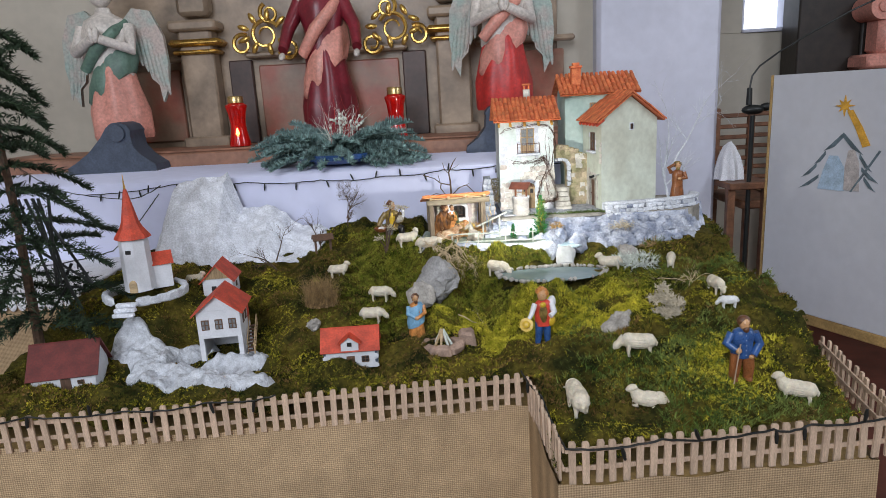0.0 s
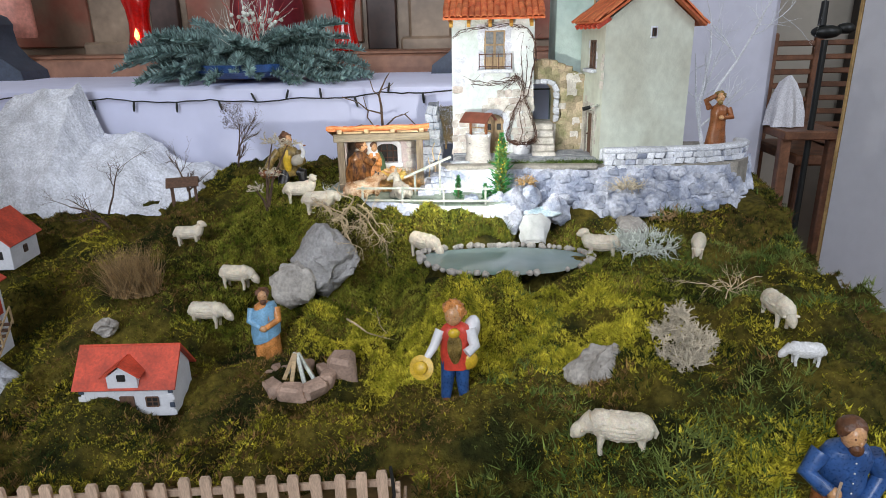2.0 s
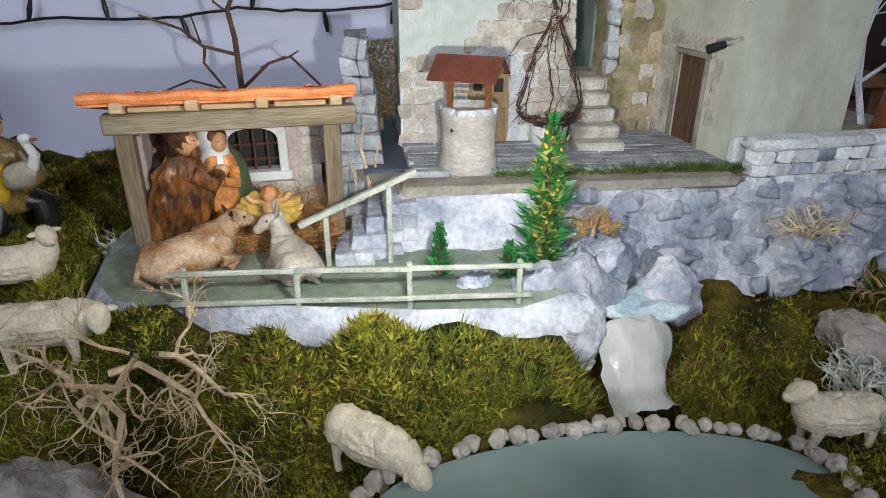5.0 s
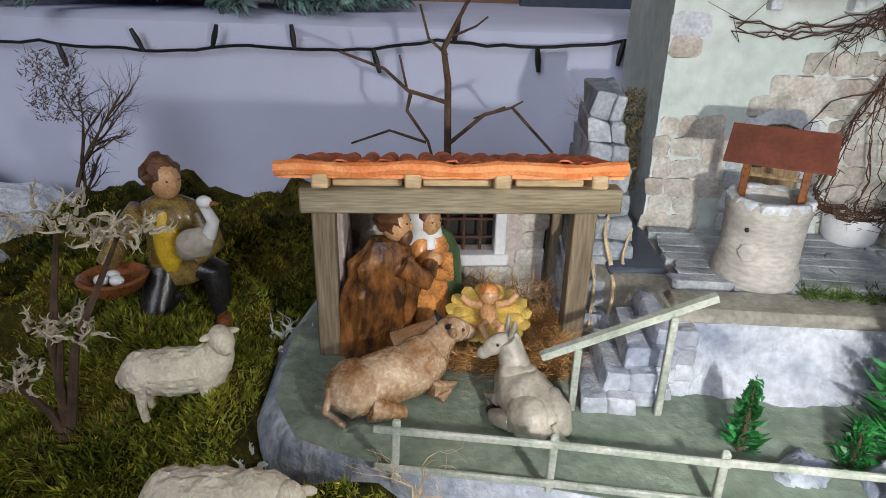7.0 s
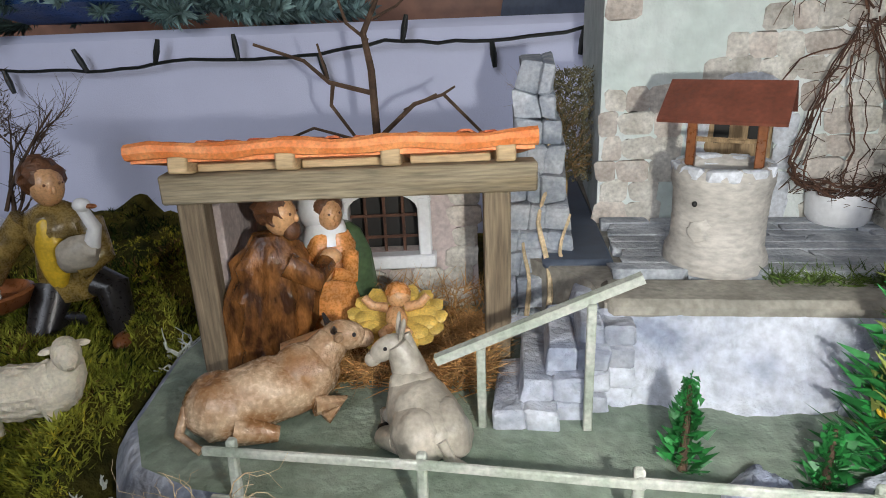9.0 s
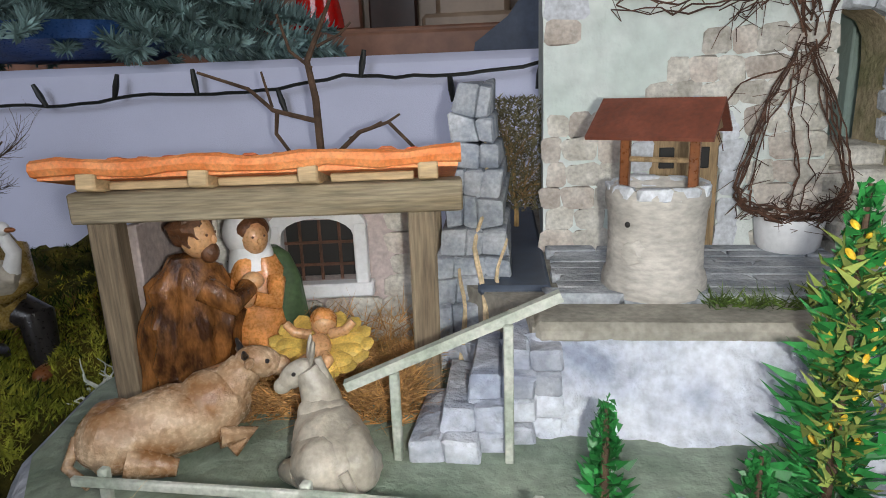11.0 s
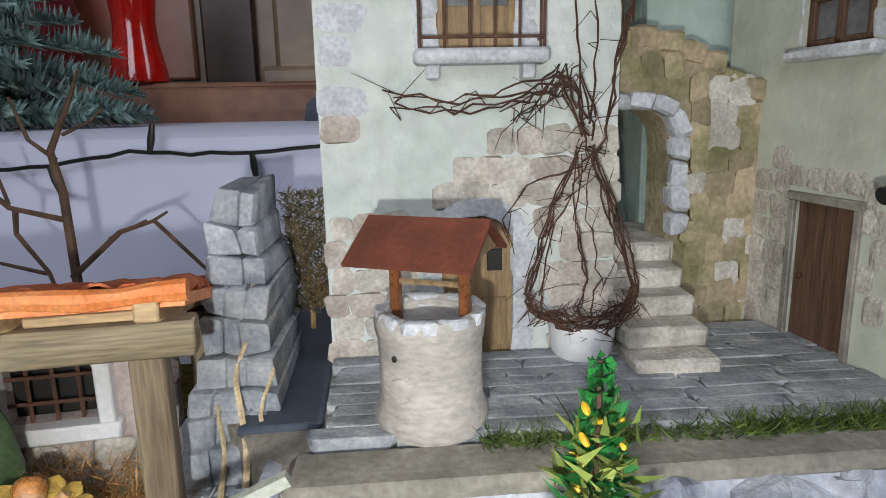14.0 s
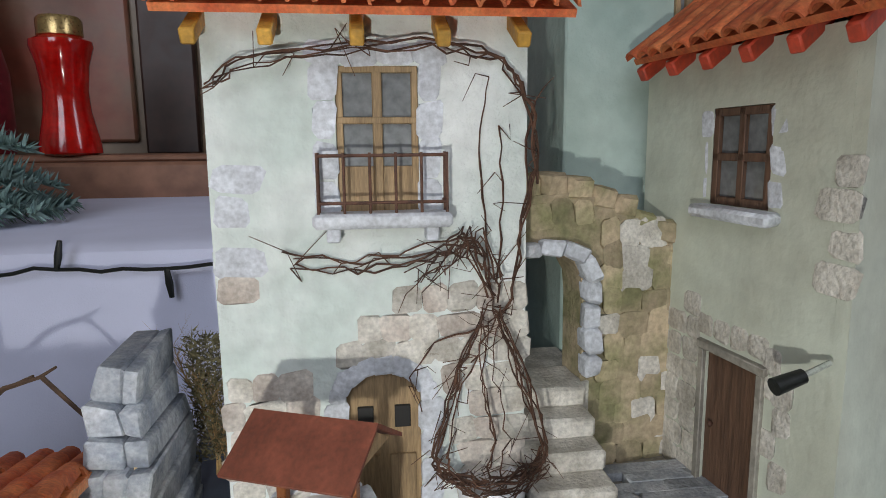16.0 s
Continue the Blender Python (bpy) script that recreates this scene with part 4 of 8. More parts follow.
roof = part("roof", roof_slab([(-0.018, 0.170, 0.266), (-0.018, -0.02, 0.266), (0.0925, -0.02, 0.343), (0.0925, 0.170, 0.343)]), M["tile"], hC, "orange clay tile roof")
tiles(roof, (-0.022, 0.170, 0.2635), (0, -0.190, 0), (0.1165, 0, 0.081), 14, 6, T_SMALL, 3)
r2 = part("right_roof", roof_slab([(0.205, -0.02, 0.258), (0.205, 0.185, 0.258), (0.0925, 0.185, 0.343), (0.0925, -0.02, 0.343)]), M["tile"], hC)
tiles(r2, (0.207, -0.02, 0.2575), (0, 0.205, 0), (-0.1165, 0, 0.087), 15, 6, T_SMALL, 4)
for y in (0.0, 0.032, 0.064, 0.096, 0.128, 0.160):
    part("rafter", Build().box((-0.005, y, 0.2635), (0.030, 0.009, 0.009), 0, (0, -34, 0)), M["redroof"], hC, "painted red rafter end")
# door and window in the side that faces the yard
door = part("door", Build().box((0.004, 0.0755, 0.045), (0.004, 0.045, 0.09), 0, bevel=0.0005), M["darkdoor"], hC, "dark brown plank door")
part("door_handle", Build().ball((-0.001, 0.090, 0.045), 0.002, 0), M["rust"], door)
part("lintel", Build().box((-0.001, 0.0755, 0.0925), (0.006, 0.058, 0.005), 0), M["earthgrey"], hC)
for y in (0.0505, 0.1005):
    part("jamb", Build().box((-0.001, y, 0.045), (0.005, 0.005, 0.09), 0), M["earthgrey"], hC)
w = part("window", Build().box((0.005, 0.079, 0.2045), (0.002, 0.048, 0.055), 0, bevel=0.0002), M["glass"], hC, "brown wooden window with four panes")
f = Build()
for y in (0.0575, 0.079, 0.1005):
    f.box((0.002, y, 0.2045), (0.004, 0.005, 0.055), 0)
for z in (0.1795, 0.2045, 0.2295):
    f.box((0.002, 0.079, z), (0.004, 0.048, 0.0045), 0)
part("frame", f, M["darkdoor"], w)
part("sill", Build().box((-0.005, 0.079, 0.1735), (0.014, 0.066, 0.007), 0, bevel=0.002).rough(0.0006, 90), M["white_stone"], w)
for y in (0.050, 0.108):
    for z in (0.186, 0.204, 0.223):
        stone(hC, (0.0005, y, z), (0.005, 0.008 + 0.004 * rs.random(), 0.016), WHITES)
z, row = 0.008, 0
while z < 0.125:
    y = 0.105
    while y < 0.165:
        w_ = rs.uniform(0.012, 0.020)
        if z < 0.10 + 0.02 * rs.random():
            stone(hC, (0.0, y + w_ / 2, z), (0.006, w_ * 0.95, 0.0145), STONES)
        y += w_
    for y in (0.044, 0.035):
        if rs.random() < 0.65 and z < 0.1:
            stone(hC, (0.0, y, z), (0.006, 0.013, 0.0145), STONES)
    z += 0.0152
for z in (0.100, 0.106):
    for y in (0.055, 0.070, 0.085, 0.100):
        if z < 0.103:
            stone(hC, (0.0, y, z + 0.004), (0.006, 0.0145, 0.013), STONES)
for z, w_ in ((0.150, 0.022), (0.166, 0.015), (0.184, 0.024), (0.200, 0.016)):
    stone(hC, (0.0, w_ / 2 - 0.002, z), (0.006, w_, 0.0148), STONES)
tiny = part("window", Build().box((0.098, -0.001, 0.245), (0.014, 0.003, 0.022), 0), M["white_stone"], hC, "tiny framed window")
part("pane", Build().box((0.098, -0.003, 0.245), (0.009, 0.002, 0.016), 0), M["dark"], tiny)
for x in (0.0955, 0.1005):
    part("bar", Build().box((x, -0.0045, 0.245), (0.001, 0.001, 0.016), 0), M["rust"], tiny)

# the gable stands askew to the yard side
for ob in hC.children_recursive:
    if ob.data.users > 1:
        x = ob.matrix_basis.translation.x
        ob.matrix_basis = Matrix.Translation((x * 0.115, x * 0.486, 0)) @ ob.matrix_basis
    else:
        for v in ob.data.vertices:
            v.co = (v.co.x * 1.115, v.co.y + v.co.x * 0.486, v.co.z)

# mossy wall with arched passage, and its steps
aw = thing("arch_wall", (0.168, 0.030, 1.092), "mossy stone garden wall with a white arched passage", "wall", rz=9)
b = Build()
b.prism([(0.048, 0.0), (0.122, 0.0), (0.122, 0.140), (0.112, 0.150), (0.100, 0.152), (0.086, 0.165), (0.070, 0.172), (0.052, 0.180), (0.030, 0.184), (0.0, 0.180), (0.0, 0.146), (0.012, 0.146), (0.030, 0.146), (0.041, 0.140), (0.046, 0.130), (0.048, 0.116)], 0.0, 0.026)
part("core", b.rough(0.001, 60), M["stone_moss"], aw)
for r in range(11):
    x = 0.058 + (0.004 if r % 2 else 0)
    zz = 0.008 + r * 0.0148
    while x < 0.118:
        w_ = rs.uniform(0.012, 0.022)
        if zz < 0.178 - 0.30 * max(0, x - 0.055):
            stone(aw, (min(x + w_ / 2, 0.115), -0.001, zz + rs.uniform(-0.002, 0.002)), (w_ * 1.02, 0.0072, 0.0145 + 0.004 * rs.random()), MOSSY if rs.random() < 0.7 else STONES, (0, rs.uniform(-7, 7), 0))
        x += w_
for x in (0.004, 0.018, 0.032, 0.047):
    stone(aw, (x, 0.0, 0.168 + 0.004 * rs.random()), (0.015, 0.009, 0.015), MOSSY, (0, rs.uniform(-8, 8), 0))
for x, z in ((0.01, 0.186), (0.028, 0.188), (0.046, 0.186), (0.062, 0.179), (0.078, 0.173), (0.092, 0.163), (0.106, 0.156), (0.118, 0.147)):
    stone(aw, (x, 0.013, z), (0.019, 0.03, 0.014), MOSSY, (0, 14 if x > 0.05 else 0, 0))
for x, z, rr in ((0.008, 0.150, 0), (0.024, 0.150, 4), (0.039, 0.147, 30), (0.049, 0.136, 68), (0.052, 0.121, 90), (0.052, 0.105, 90), (0.052, 0.089, 90), (0.052, 0.073, 90)):
    stone(aw, (x, -0.003, z), (0.0155, 0.014, 0.010), WHITES, (0, rr, 0))
st = thing("stone_steps", (0.166, -0.050, 1.092), "worn pale stone steps up to the arched passage", "steps")
for k in range(5):
    part("step", Build().box((0.024, 0.010 + 0.018 * k + 0.01, 0.0065 + 0.0125 * k), (0.048, 0.040, 0.0132), 0, bevel=0.002).rough(0.001, 70, k), M["stone"], st)
part("landing", Build().box((0.028, 0.122, 0.031), (0.056, 0.07, 0.062), 0, bevel=0.002), M["stone"], st)

# terrace parapet, curved at its end
par = thing("parapet", (0.30, -0.118, 1.080), "low pale stone parapet with curved end", "parapet")
pl = [(0.0, 0.0), (0.06, 0.006), (0.12, 0.013), (0.18, 0.022), (0.235, 0.036), (0.275, 0.058), (0.298, 0.09), (0.300, 0.12)]
for (ax, ay), (bx, by) in zip(pl, pl[1:]):
    L, ang = math.hypot(bx - ax, by - ay), math.degrees(math.atan2(by - ay, bx - ax))
    mid = ((ax + bx) / 2, (ay + by) / 2)
    part("coping", Build().box((mid[0], mid[1] + 0.004, 0.034 + 0.005), (L + 0.004, 0.026, 0.011), 0, (0, 0, ang), 0.004).rough(0.001, 60), M["white_stone"], par)
    for r in range(3):
        q = 0.0
        while q < L - 0.002:
            w_ = min(rs.uniform(0.014, 0.026), L - q + 0.004)
            stone(par, (ax + (q + w_ / 2) * (bx - ax) / L, ay + (q + w_ / 2) * (by - ay) / L, 0.006 + r * 0.0115), (w_, 0.017, 0.0118), WHITES if rs.random() < 0.85 else ROCKS, (0, 0, ang))
            q += w_
b = Build().box((0.09, 0.035, 0.020), (0.19, 0.012, 0.040), 0, (0, 0, 6), 0.003)
part("inner_wall", b.rough(0.001, 60), M["white_stone"], par)

# paving of the yard: long grey strips, and its lower kerb
pav = tagged(new("yard_paving"), "dark grey painted paving strips in the yard", "paving", kind="structure")
pav.matrix_world = pose(0, 0, 1.092)
for r in range(11):
    y, x = -0.097 + r * 0.0120, 0.008 - 0.01 * rs.random()
    while x < 0.285:
        w_ = rs.uniform(0.03, 0.075)
        if y < -0.004 or x > 0.2:
            part("paving_stone", rs.choice(PAVES), None, pav, m=pose(min(x + w_ / 2, 0.275), y, 0.002 + 0.0010 * rs.random(), 0, 0, rs.uniform(-1, 1)) @ Matrix.Diagonal((w_ * 0.985, 0.0116, 0.007, 1)))
        x += w_
b = Build().box((0.140, -0.120, -0.0015), (0.295, 0.032, 0.010), 0, (0, 0, 1), 0.003).rough(0.0015, 50)
part("kerb", b, M["earthgrey"], pav)
part("alley", Build().box((-0.021, 0.028, 0.0), (0.040, 0.22, 0.006), 0, (0, 0, 2), 0.002).rough(0.001, 50), M["slate"], pav)

# loose rocks set into the face below the terrace
for k in range(150):
    x = rs.uniform(0.10, 0.60)
    q = rs.random()
    yb = -0.137 + 0.022 * float(sstep(0.05, 0.5, x)) + 0.13 * float(sstep(0.52, 0.64, x))
    s = rs.uniform(0.012, 0.028)
    part("rock", rs.choice(ROCKS), None, rockwall, m=pose(x, yb - 0.045 * q ** 1.3 - 0.001, 1.084 - 0.075 * q, rs.uniform(-25, 25), rs.uniform(-25, 25), rs.uniform(-30, 30)) @ Matrix.Diagonal((s, s * 0.55, s * rs.uniform(0.55, 0.9), 1)))

# ---- the stable ----
stb = thing("stable", (-0.14, -0.068, 1.047), "open wooden stable with orange tile roof and stone back wall", "stable", rz=8)
for x in (-0.083, 0.072):
    part("post", Build().box((x, -0.050, 0.0485), (0.0135, 0.0135, 0.097), 0, bevel=0.001), M["post"], stb, "weathered wooden post")
for x in (-0.083, 0.077):
    part("post", Build().box((x, 0.036, 0.045), (0.010, 0.010, 0.090), 0, bevel=0.001), M["post"], stb)
part("beam", Build().box((-0.002, -0.052, 0.1040), (0.188, 0.013, 0.0150), 0, bevel=0.001), M["beam"], stb, "thick weathered front beam")
for x in (-0.083, -0.031, 0.020, 0.076):
    part("rafter", Build().box((x, -0.010, 0.1060), (0.0095, 0.110, 0.0085), 0, (-12.5, 0, 0), 0.001), M["pine"], stb)
for x in (-0.057, -0.005, 0.049):
    part("batten", Build().box((x, -0.050, 0.1140), (0.040, 0.008, 0.004), 0), M["pine"], stb)
roof = part("roof", roof_slab([(-0.106, -0.060, 0.1235), (0.090, -0.060, 0.1235), (0.090, 0.050, 0.0985), (-0.106, 0.050, 0.0985)], 0.005), M["orange"], stb, "orange-red tile roof")
tiles(roof, (-0.104, -0.054, 0.1205), (0.192, 0, 0), (0, 0.102, -0.0236), 15, 5, tile_mesh("tile", 0.0125, 0.028, M["tile"]), 5)
edge = Build().tube([(-0.108 + 0.1995 * k / 16, -0.060, 0.1238 + 0.001 * math.sin(k * 1.3)) for k in range(17)], [0.0042 + 0.0006 * math.sin(k * 2.1) for k in range(17)], 0, 8)
part("roof_edge", edge, M["orange"], roof)
back = holed_wall(Build(), -0.078, 0.066, 0.0, 0.094, [(-0.015, 0.029, 0.040, 0.078)], 0.020, 0.030)
back = part("back_wall", back.rough(0.0008, 60), M["pinkstone"], stb, "pinkish stone-block back wall")
for r in range(7):
    x = -0.077 + (0.008 if r % 2 else 0)
    while x < 0.062:
        w_ = rs.uniform(0.014, 0.022)
        zz = 0.0075 + r * 0.0138
        if not (x + w_ > -0.026 and x < 0.040 and 0.028 < zz < 0.094):
            part("stone", rs.choice(PINKS + STONES), None, back, m=pose(min(x + w_ / 2, 0.058), 0.0195, zz) @ Matrix.Diagonal((w_ * 0.95, 0.005, 0.0138, 1)))
        x += w_
# almost black sheet behind the open bars: the shade inside is put into its colour
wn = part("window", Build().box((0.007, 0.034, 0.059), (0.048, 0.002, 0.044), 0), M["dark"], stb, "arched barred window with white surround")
sur = Build().box((-0.0185, 0.017, 0.056), (0.008, 0.009, 0.042), 0).box((0.0325, 0.017, 0.056), (0.008, 0.009, 0.042), 0).box((0.007, 0.016, 0.0355), (0.064, 0.011, 0.009), 0)
arc = [(0.007 + 0.030 * math.cos(math.pi * k / 10), 0.074 + 0.016 * math.sin(math.pi * k / 10)) for k in range(11)]
arc2 = [(0.007 + 0.0215 * math.cos(math.pi * k / 10), 0.070 + 0.0105 * math.sin(math.pi * k / 10)) for k in range(11)][::-1]
sur.prism(arc + arc2, 0.013, 0.022)
part("surround", sur.rough(0.0006, 80), M["white_paint"], wn)
for x in (-0.005, 0.007, 0.019):
    part("bar", Build().tube([(x, 0.022, 0.038), (x, 0.022, 0.082)], 0.0011, 0, 6), M["rust"], wn)
for z in (0.050, 0.064):
    part("bar", Build().tube([(-0.016, 0.021, z), (0.030, 0.021, z)], 0.0011, 0, 6), M["rust"], wn)
part("side_wall", Build().box((-0.076, -0.012, 0.046), (0.006, 0.062, 0.092), 0, bevel=0.001), M["pinkstone"], stb)

# rock pillar beside the stable
pil = thing("rock_pillar", (-0.043, -0.02, 1.044), "blue-grey painted rock pillar with a creeping root", "rock")
rp, z = random.Random(3), 0.0
while z < 0.146:
    h = rp.uniform(0.009, 0.018)
    q = min(1.0, (z + h / 2) / 0.150)
    w, y0 = 0.064 - 0.042 * q ** 0.75, -0.068 + 0.054 * q
    cuts = [0, rp.uniform(0.4, 0.6), 1] if w < 0.032 else [0, rp.uniform(0.28, 0.40), rp.uniform(0.58, 0.72), 1]
    for a, c in zip(cuts, cuts[1:]):
        x0, x1 = 0.003 * q + w * (a - 0.5), 0.003 * q + w * (c - 0.5)
        bb = Build().box(((x0 + x1) / 2, (y0 + rp.uniform(-0.002, 0.002) + 0.045) / 2, z + h / 2), (x1 - x0, 0.045 - y0, h), 0, bevel=0.0012)
        part("stone", bb.rough(0.0050, 40).rough(0.0018, 150), M["pillarstone"], pil)
    z += h

# the well
well = thing("well", (0.055, -0.083, 1.095), "round grey stone well with a small red-brown roof", "well", rz=-24)
well.scale = (1.12, 1.12, 1.12)
b = Build().lathe((0, 0, 0), [(0.0232, 0), (0.0240, 0.003), (0.0236, 0.008), (0.0216, 0.012), (0.0214, 0.024), (0.0217, 0.038), (0.0226, 0.042), (0.0228, 0.046), (0.0222, 0.049), (0.0190, 0.0500), (0.0165, 0.048), (0.0165, 0.030), (0.002, 0.030)], 0, 14)
part("shaft", b.rough(0.0006, 90), M["wellstone"], well)
for k in range(9):
    a = 2 * math.pi * k / 9
    part("stone", rs.choice(WHITES), None, well, m=pose(0.0195 * math.cos(a), 0.0195 * math.sin(a), 0.0475, 0, 0, math.degrees(a) + 90) @ Matrix.Diagonal((0.0128, 0.0055, 0.0055, 1)))
part("plug", Build().ball((-0.0075, -0.0202, 0.034), (0.0012, 0.0008, 0.0014), 0, seg=8, rings=6), M["dark"], well)
part("patch", Build().ball((-0.004, -0.0205, 0.022), (0.0050, 0.0013, 0.0052), 0).rough(0.0022, 260), M["wellstone"], well)
for x in (-0.015, 0.015):
    part("post", Build().box((x, 0, 0.061), (0.0042, 0.0042, 0.036), 0), M["leather"], well)
part("axle", Build().tube([(-0.016, 0, 0.060), (0.016, 0, 0.060)], 0.0013, 0, 6), M["doorwood"], well)
r = part("roof", roof_slab([(-0.026, -0.025, 0.0720), (0.026, -0.025, 0.0720), (0.026, 0.0, 0.0870), (-0.026, 0.0, 0.0870)], 0.0015), M["wellroof"], well, "red-brown painted gable roof")
part("back_slope", roof_slab([(0.026, 0.025, 0.0720), (-0.026, 0.025, 0.0720), (-0.026, 0.0, 0.0870), (0.026, 0.0, 0.0870)], 0.0015), M["wellroof"], r)
for x in (-0.022, 0.022):
    part("gable", Build().prism([(-0.018, 0.073), (0.018, 0.073), (0, 0.0840)], x - 0.001, x + 0.001, 0, 0), M["doorwood"], r)

# low rail in front of the stable, handrail up to the yard
rail = thing("stable_rail", (-0.157, -0.235, 1.044), "thin grey-green wooden rail in front of the stable", "fence", rz=-2)
for k, x in enumerate((0.0, 0.074, 0.150, 0.226)):
    part("rail_post", Build().box((x, 0, 0.0165), (0.0038, 0.0038, 0.037), 0, (0, 2 - k, 0), 0.0008), M["grey_rail"], rail)
for z in (0.0315, 0.009):
    for a, c in ((-0.010, 0.076), (0.073, 0.152), (0.149, 0.234)):
        part("bar", Build().box(((a + c) / 2, -0.003, z), (c - a, 0.0025, 0.0036), 0, (0, rs.uniform(-1, 1), 0), 0.0006), M["grey_rail"], rail)
hr = thing("handrail", (0.0, -0.168, 1.046), "sloping grey-green wooden handrail beside the steps", "handrail")
part("top_bar", Build().tube([(-0.086, -0.008, 0.036), (0.003, 0.000, 0.074)], 0.0030, 0, 4), M["grey_rail"], hr)
for x, h in ((-0.066, 0.042), (-0.018, 0.064)):
    part("rail_post", Build().box((x, -0.004, h / 2 - 0.004), (0.0040, 0.0040, h + 0.006), 0, bevel=0.0006), M["grey_rail"], hr)

# pond, stones round it, waterfall
b = Build()
ring = [(POND[0] + 0.134 * math.cos(a) * (1 + 0.07 * math.sin(3 * a)), POND[1] + 0.072 * math.sin(a) * (1 + 0.08 * math.sin(2 * a + 1)), 0.989) for a in [2 * math.pi * k / 48 for k in range(48)]]
b.add(ring, [tuple(range(48))])
solid("pond", b, M["water"], "small milky green pond", "water", kind="structure")
PEB = [Build().ball((0, 0, 0), 0.5, 0, (0, 0, 0), 8, 6).rough(0.22, 1.6, k * 5.3).mesh("pebble", M["palerock"]) for k in range(6)]
prim = tagged(new("pond_edge"), "ring of pale pebbles round the pond", "pebbles", kind="structure")
for k in range(96):
    a = 2 * math.pi * (k + rs.uniform(-0.4, 0.4)) / 96
    if 0.9 < (a / math.pi) % 2 < 1.85 and rs.random() < 0.45:
        continue
    s = rs.uniform(0.008, 0.017)
    x, y = POND[0] + (0.139 + rs.uniform(-0.004, 0.006)) * math.cos(a) * (1 + 0.07 * math.sin(3 * a)), POND[1] + (0.075 + rs.uniform(-0.003, 0.004)) * math.sin(a) * (1 + 0.08 * math.sin(2 * a + 1))
    part("pebble", rs.choice(PEB), None, prim, m=pose(x, y, 0.992, rs.uniform(-20, 20), rs.uniform(-20, 20), rs.uniform(0, 180)) @ Matrix.Diagonal((s, s * 0.8, s * 0.75, 1)))
b = Build()
for i in range(19):
    q = i / 18
    fall = float(sstep(0.22, 0.80, q))
    y, z = -0.236 - 0.022 * q - 0.018 * fall - 0.020 * float(sstep(0.78, 1.0, q)), 1.0245 - 0.002 * q - 0.0335 * fall
    for j in range(17):
        u = (j - 8) / 8
        w = 0.029 - 0.006 * fall
        b.v.append((0.158 - 0.004 * fall + u * w, y - 0.005 * (1 - u * u) + 0.0008 * math.sin(u * 13 + 1) * fall, z + 0.003 * (1 - u * u) - 0.012 * abs(u) ** 4))
for i in range(18):
    for j in range(16):
        a = i * 17 + j
        b.f.append((a, a + 1, a + 18, a + 17))
        b.m.append(0)
solid("waterfall", b.rough(0.0030, 60).rough(0.0012, 160), M["fall"], "glossy white resin waterfall into the pond", "waterfall", kind="structure")
bb = Build().ball((0, 0, 0), (0.036, 0.022, 0.007), 0, (0, 0, 8), 34, 20).rough(0.005, 55).rough(0.002, 150)
solid("pool_rock", bb, M["poolblue"], "pale blue painted rock ledge above the waterfall", "rock", m=pose(0.172, -0.222, 1.024))
for x, y, z, s, ma in ((0.108, -0.236, 1.022, 0.046, "rock"), (0.124, -0.210, 1.040, 0.050, "rock"), (0.150, -0.190, 1.040, 0.044, "rock"), (0.200, -0.205, 1.024, 0.040, "rock"), (0.046, -0.214, 1.046, 0.024, "rock"), (0.086, -0.222, 1.044, 0.028, "rock"),
                      (-0.192, -0.378, 0.985, 0.088, "greystone"), (-0.243, -0.430, 0.962, 0.056, "palerock"), (0.213, -0.672, 0.930, 0.074, "palerock"), (0.33, -0.250, 1.00, 0.05, "palerock"), (-0.522, -0.225, 0.945, 0.064, "palerock"), (-0.50, -0.53, 0.930, 0.028, "palerock")):
    bb = Build().ball((0, 0, 0), (s * 0.62, s * 0.48, s * 0.55), 0, (0, 12, 25), 34, 24).rough(s * 0.34, 1.2 / s, x * 40).rough(s * 0.13, 3.0 / s, y * 30).rough(s * 0.07, 8 / s, x * 17).rough(s * 0.03, 20 / s, x * 7)
    solid("boulder", bb, M[ma], "rough %s boulder in the moss" % {"rock": "blue-white", "greystone": "grey layered", "palerock": "pale"}[ma], "rock", m=pose(x, y, z))

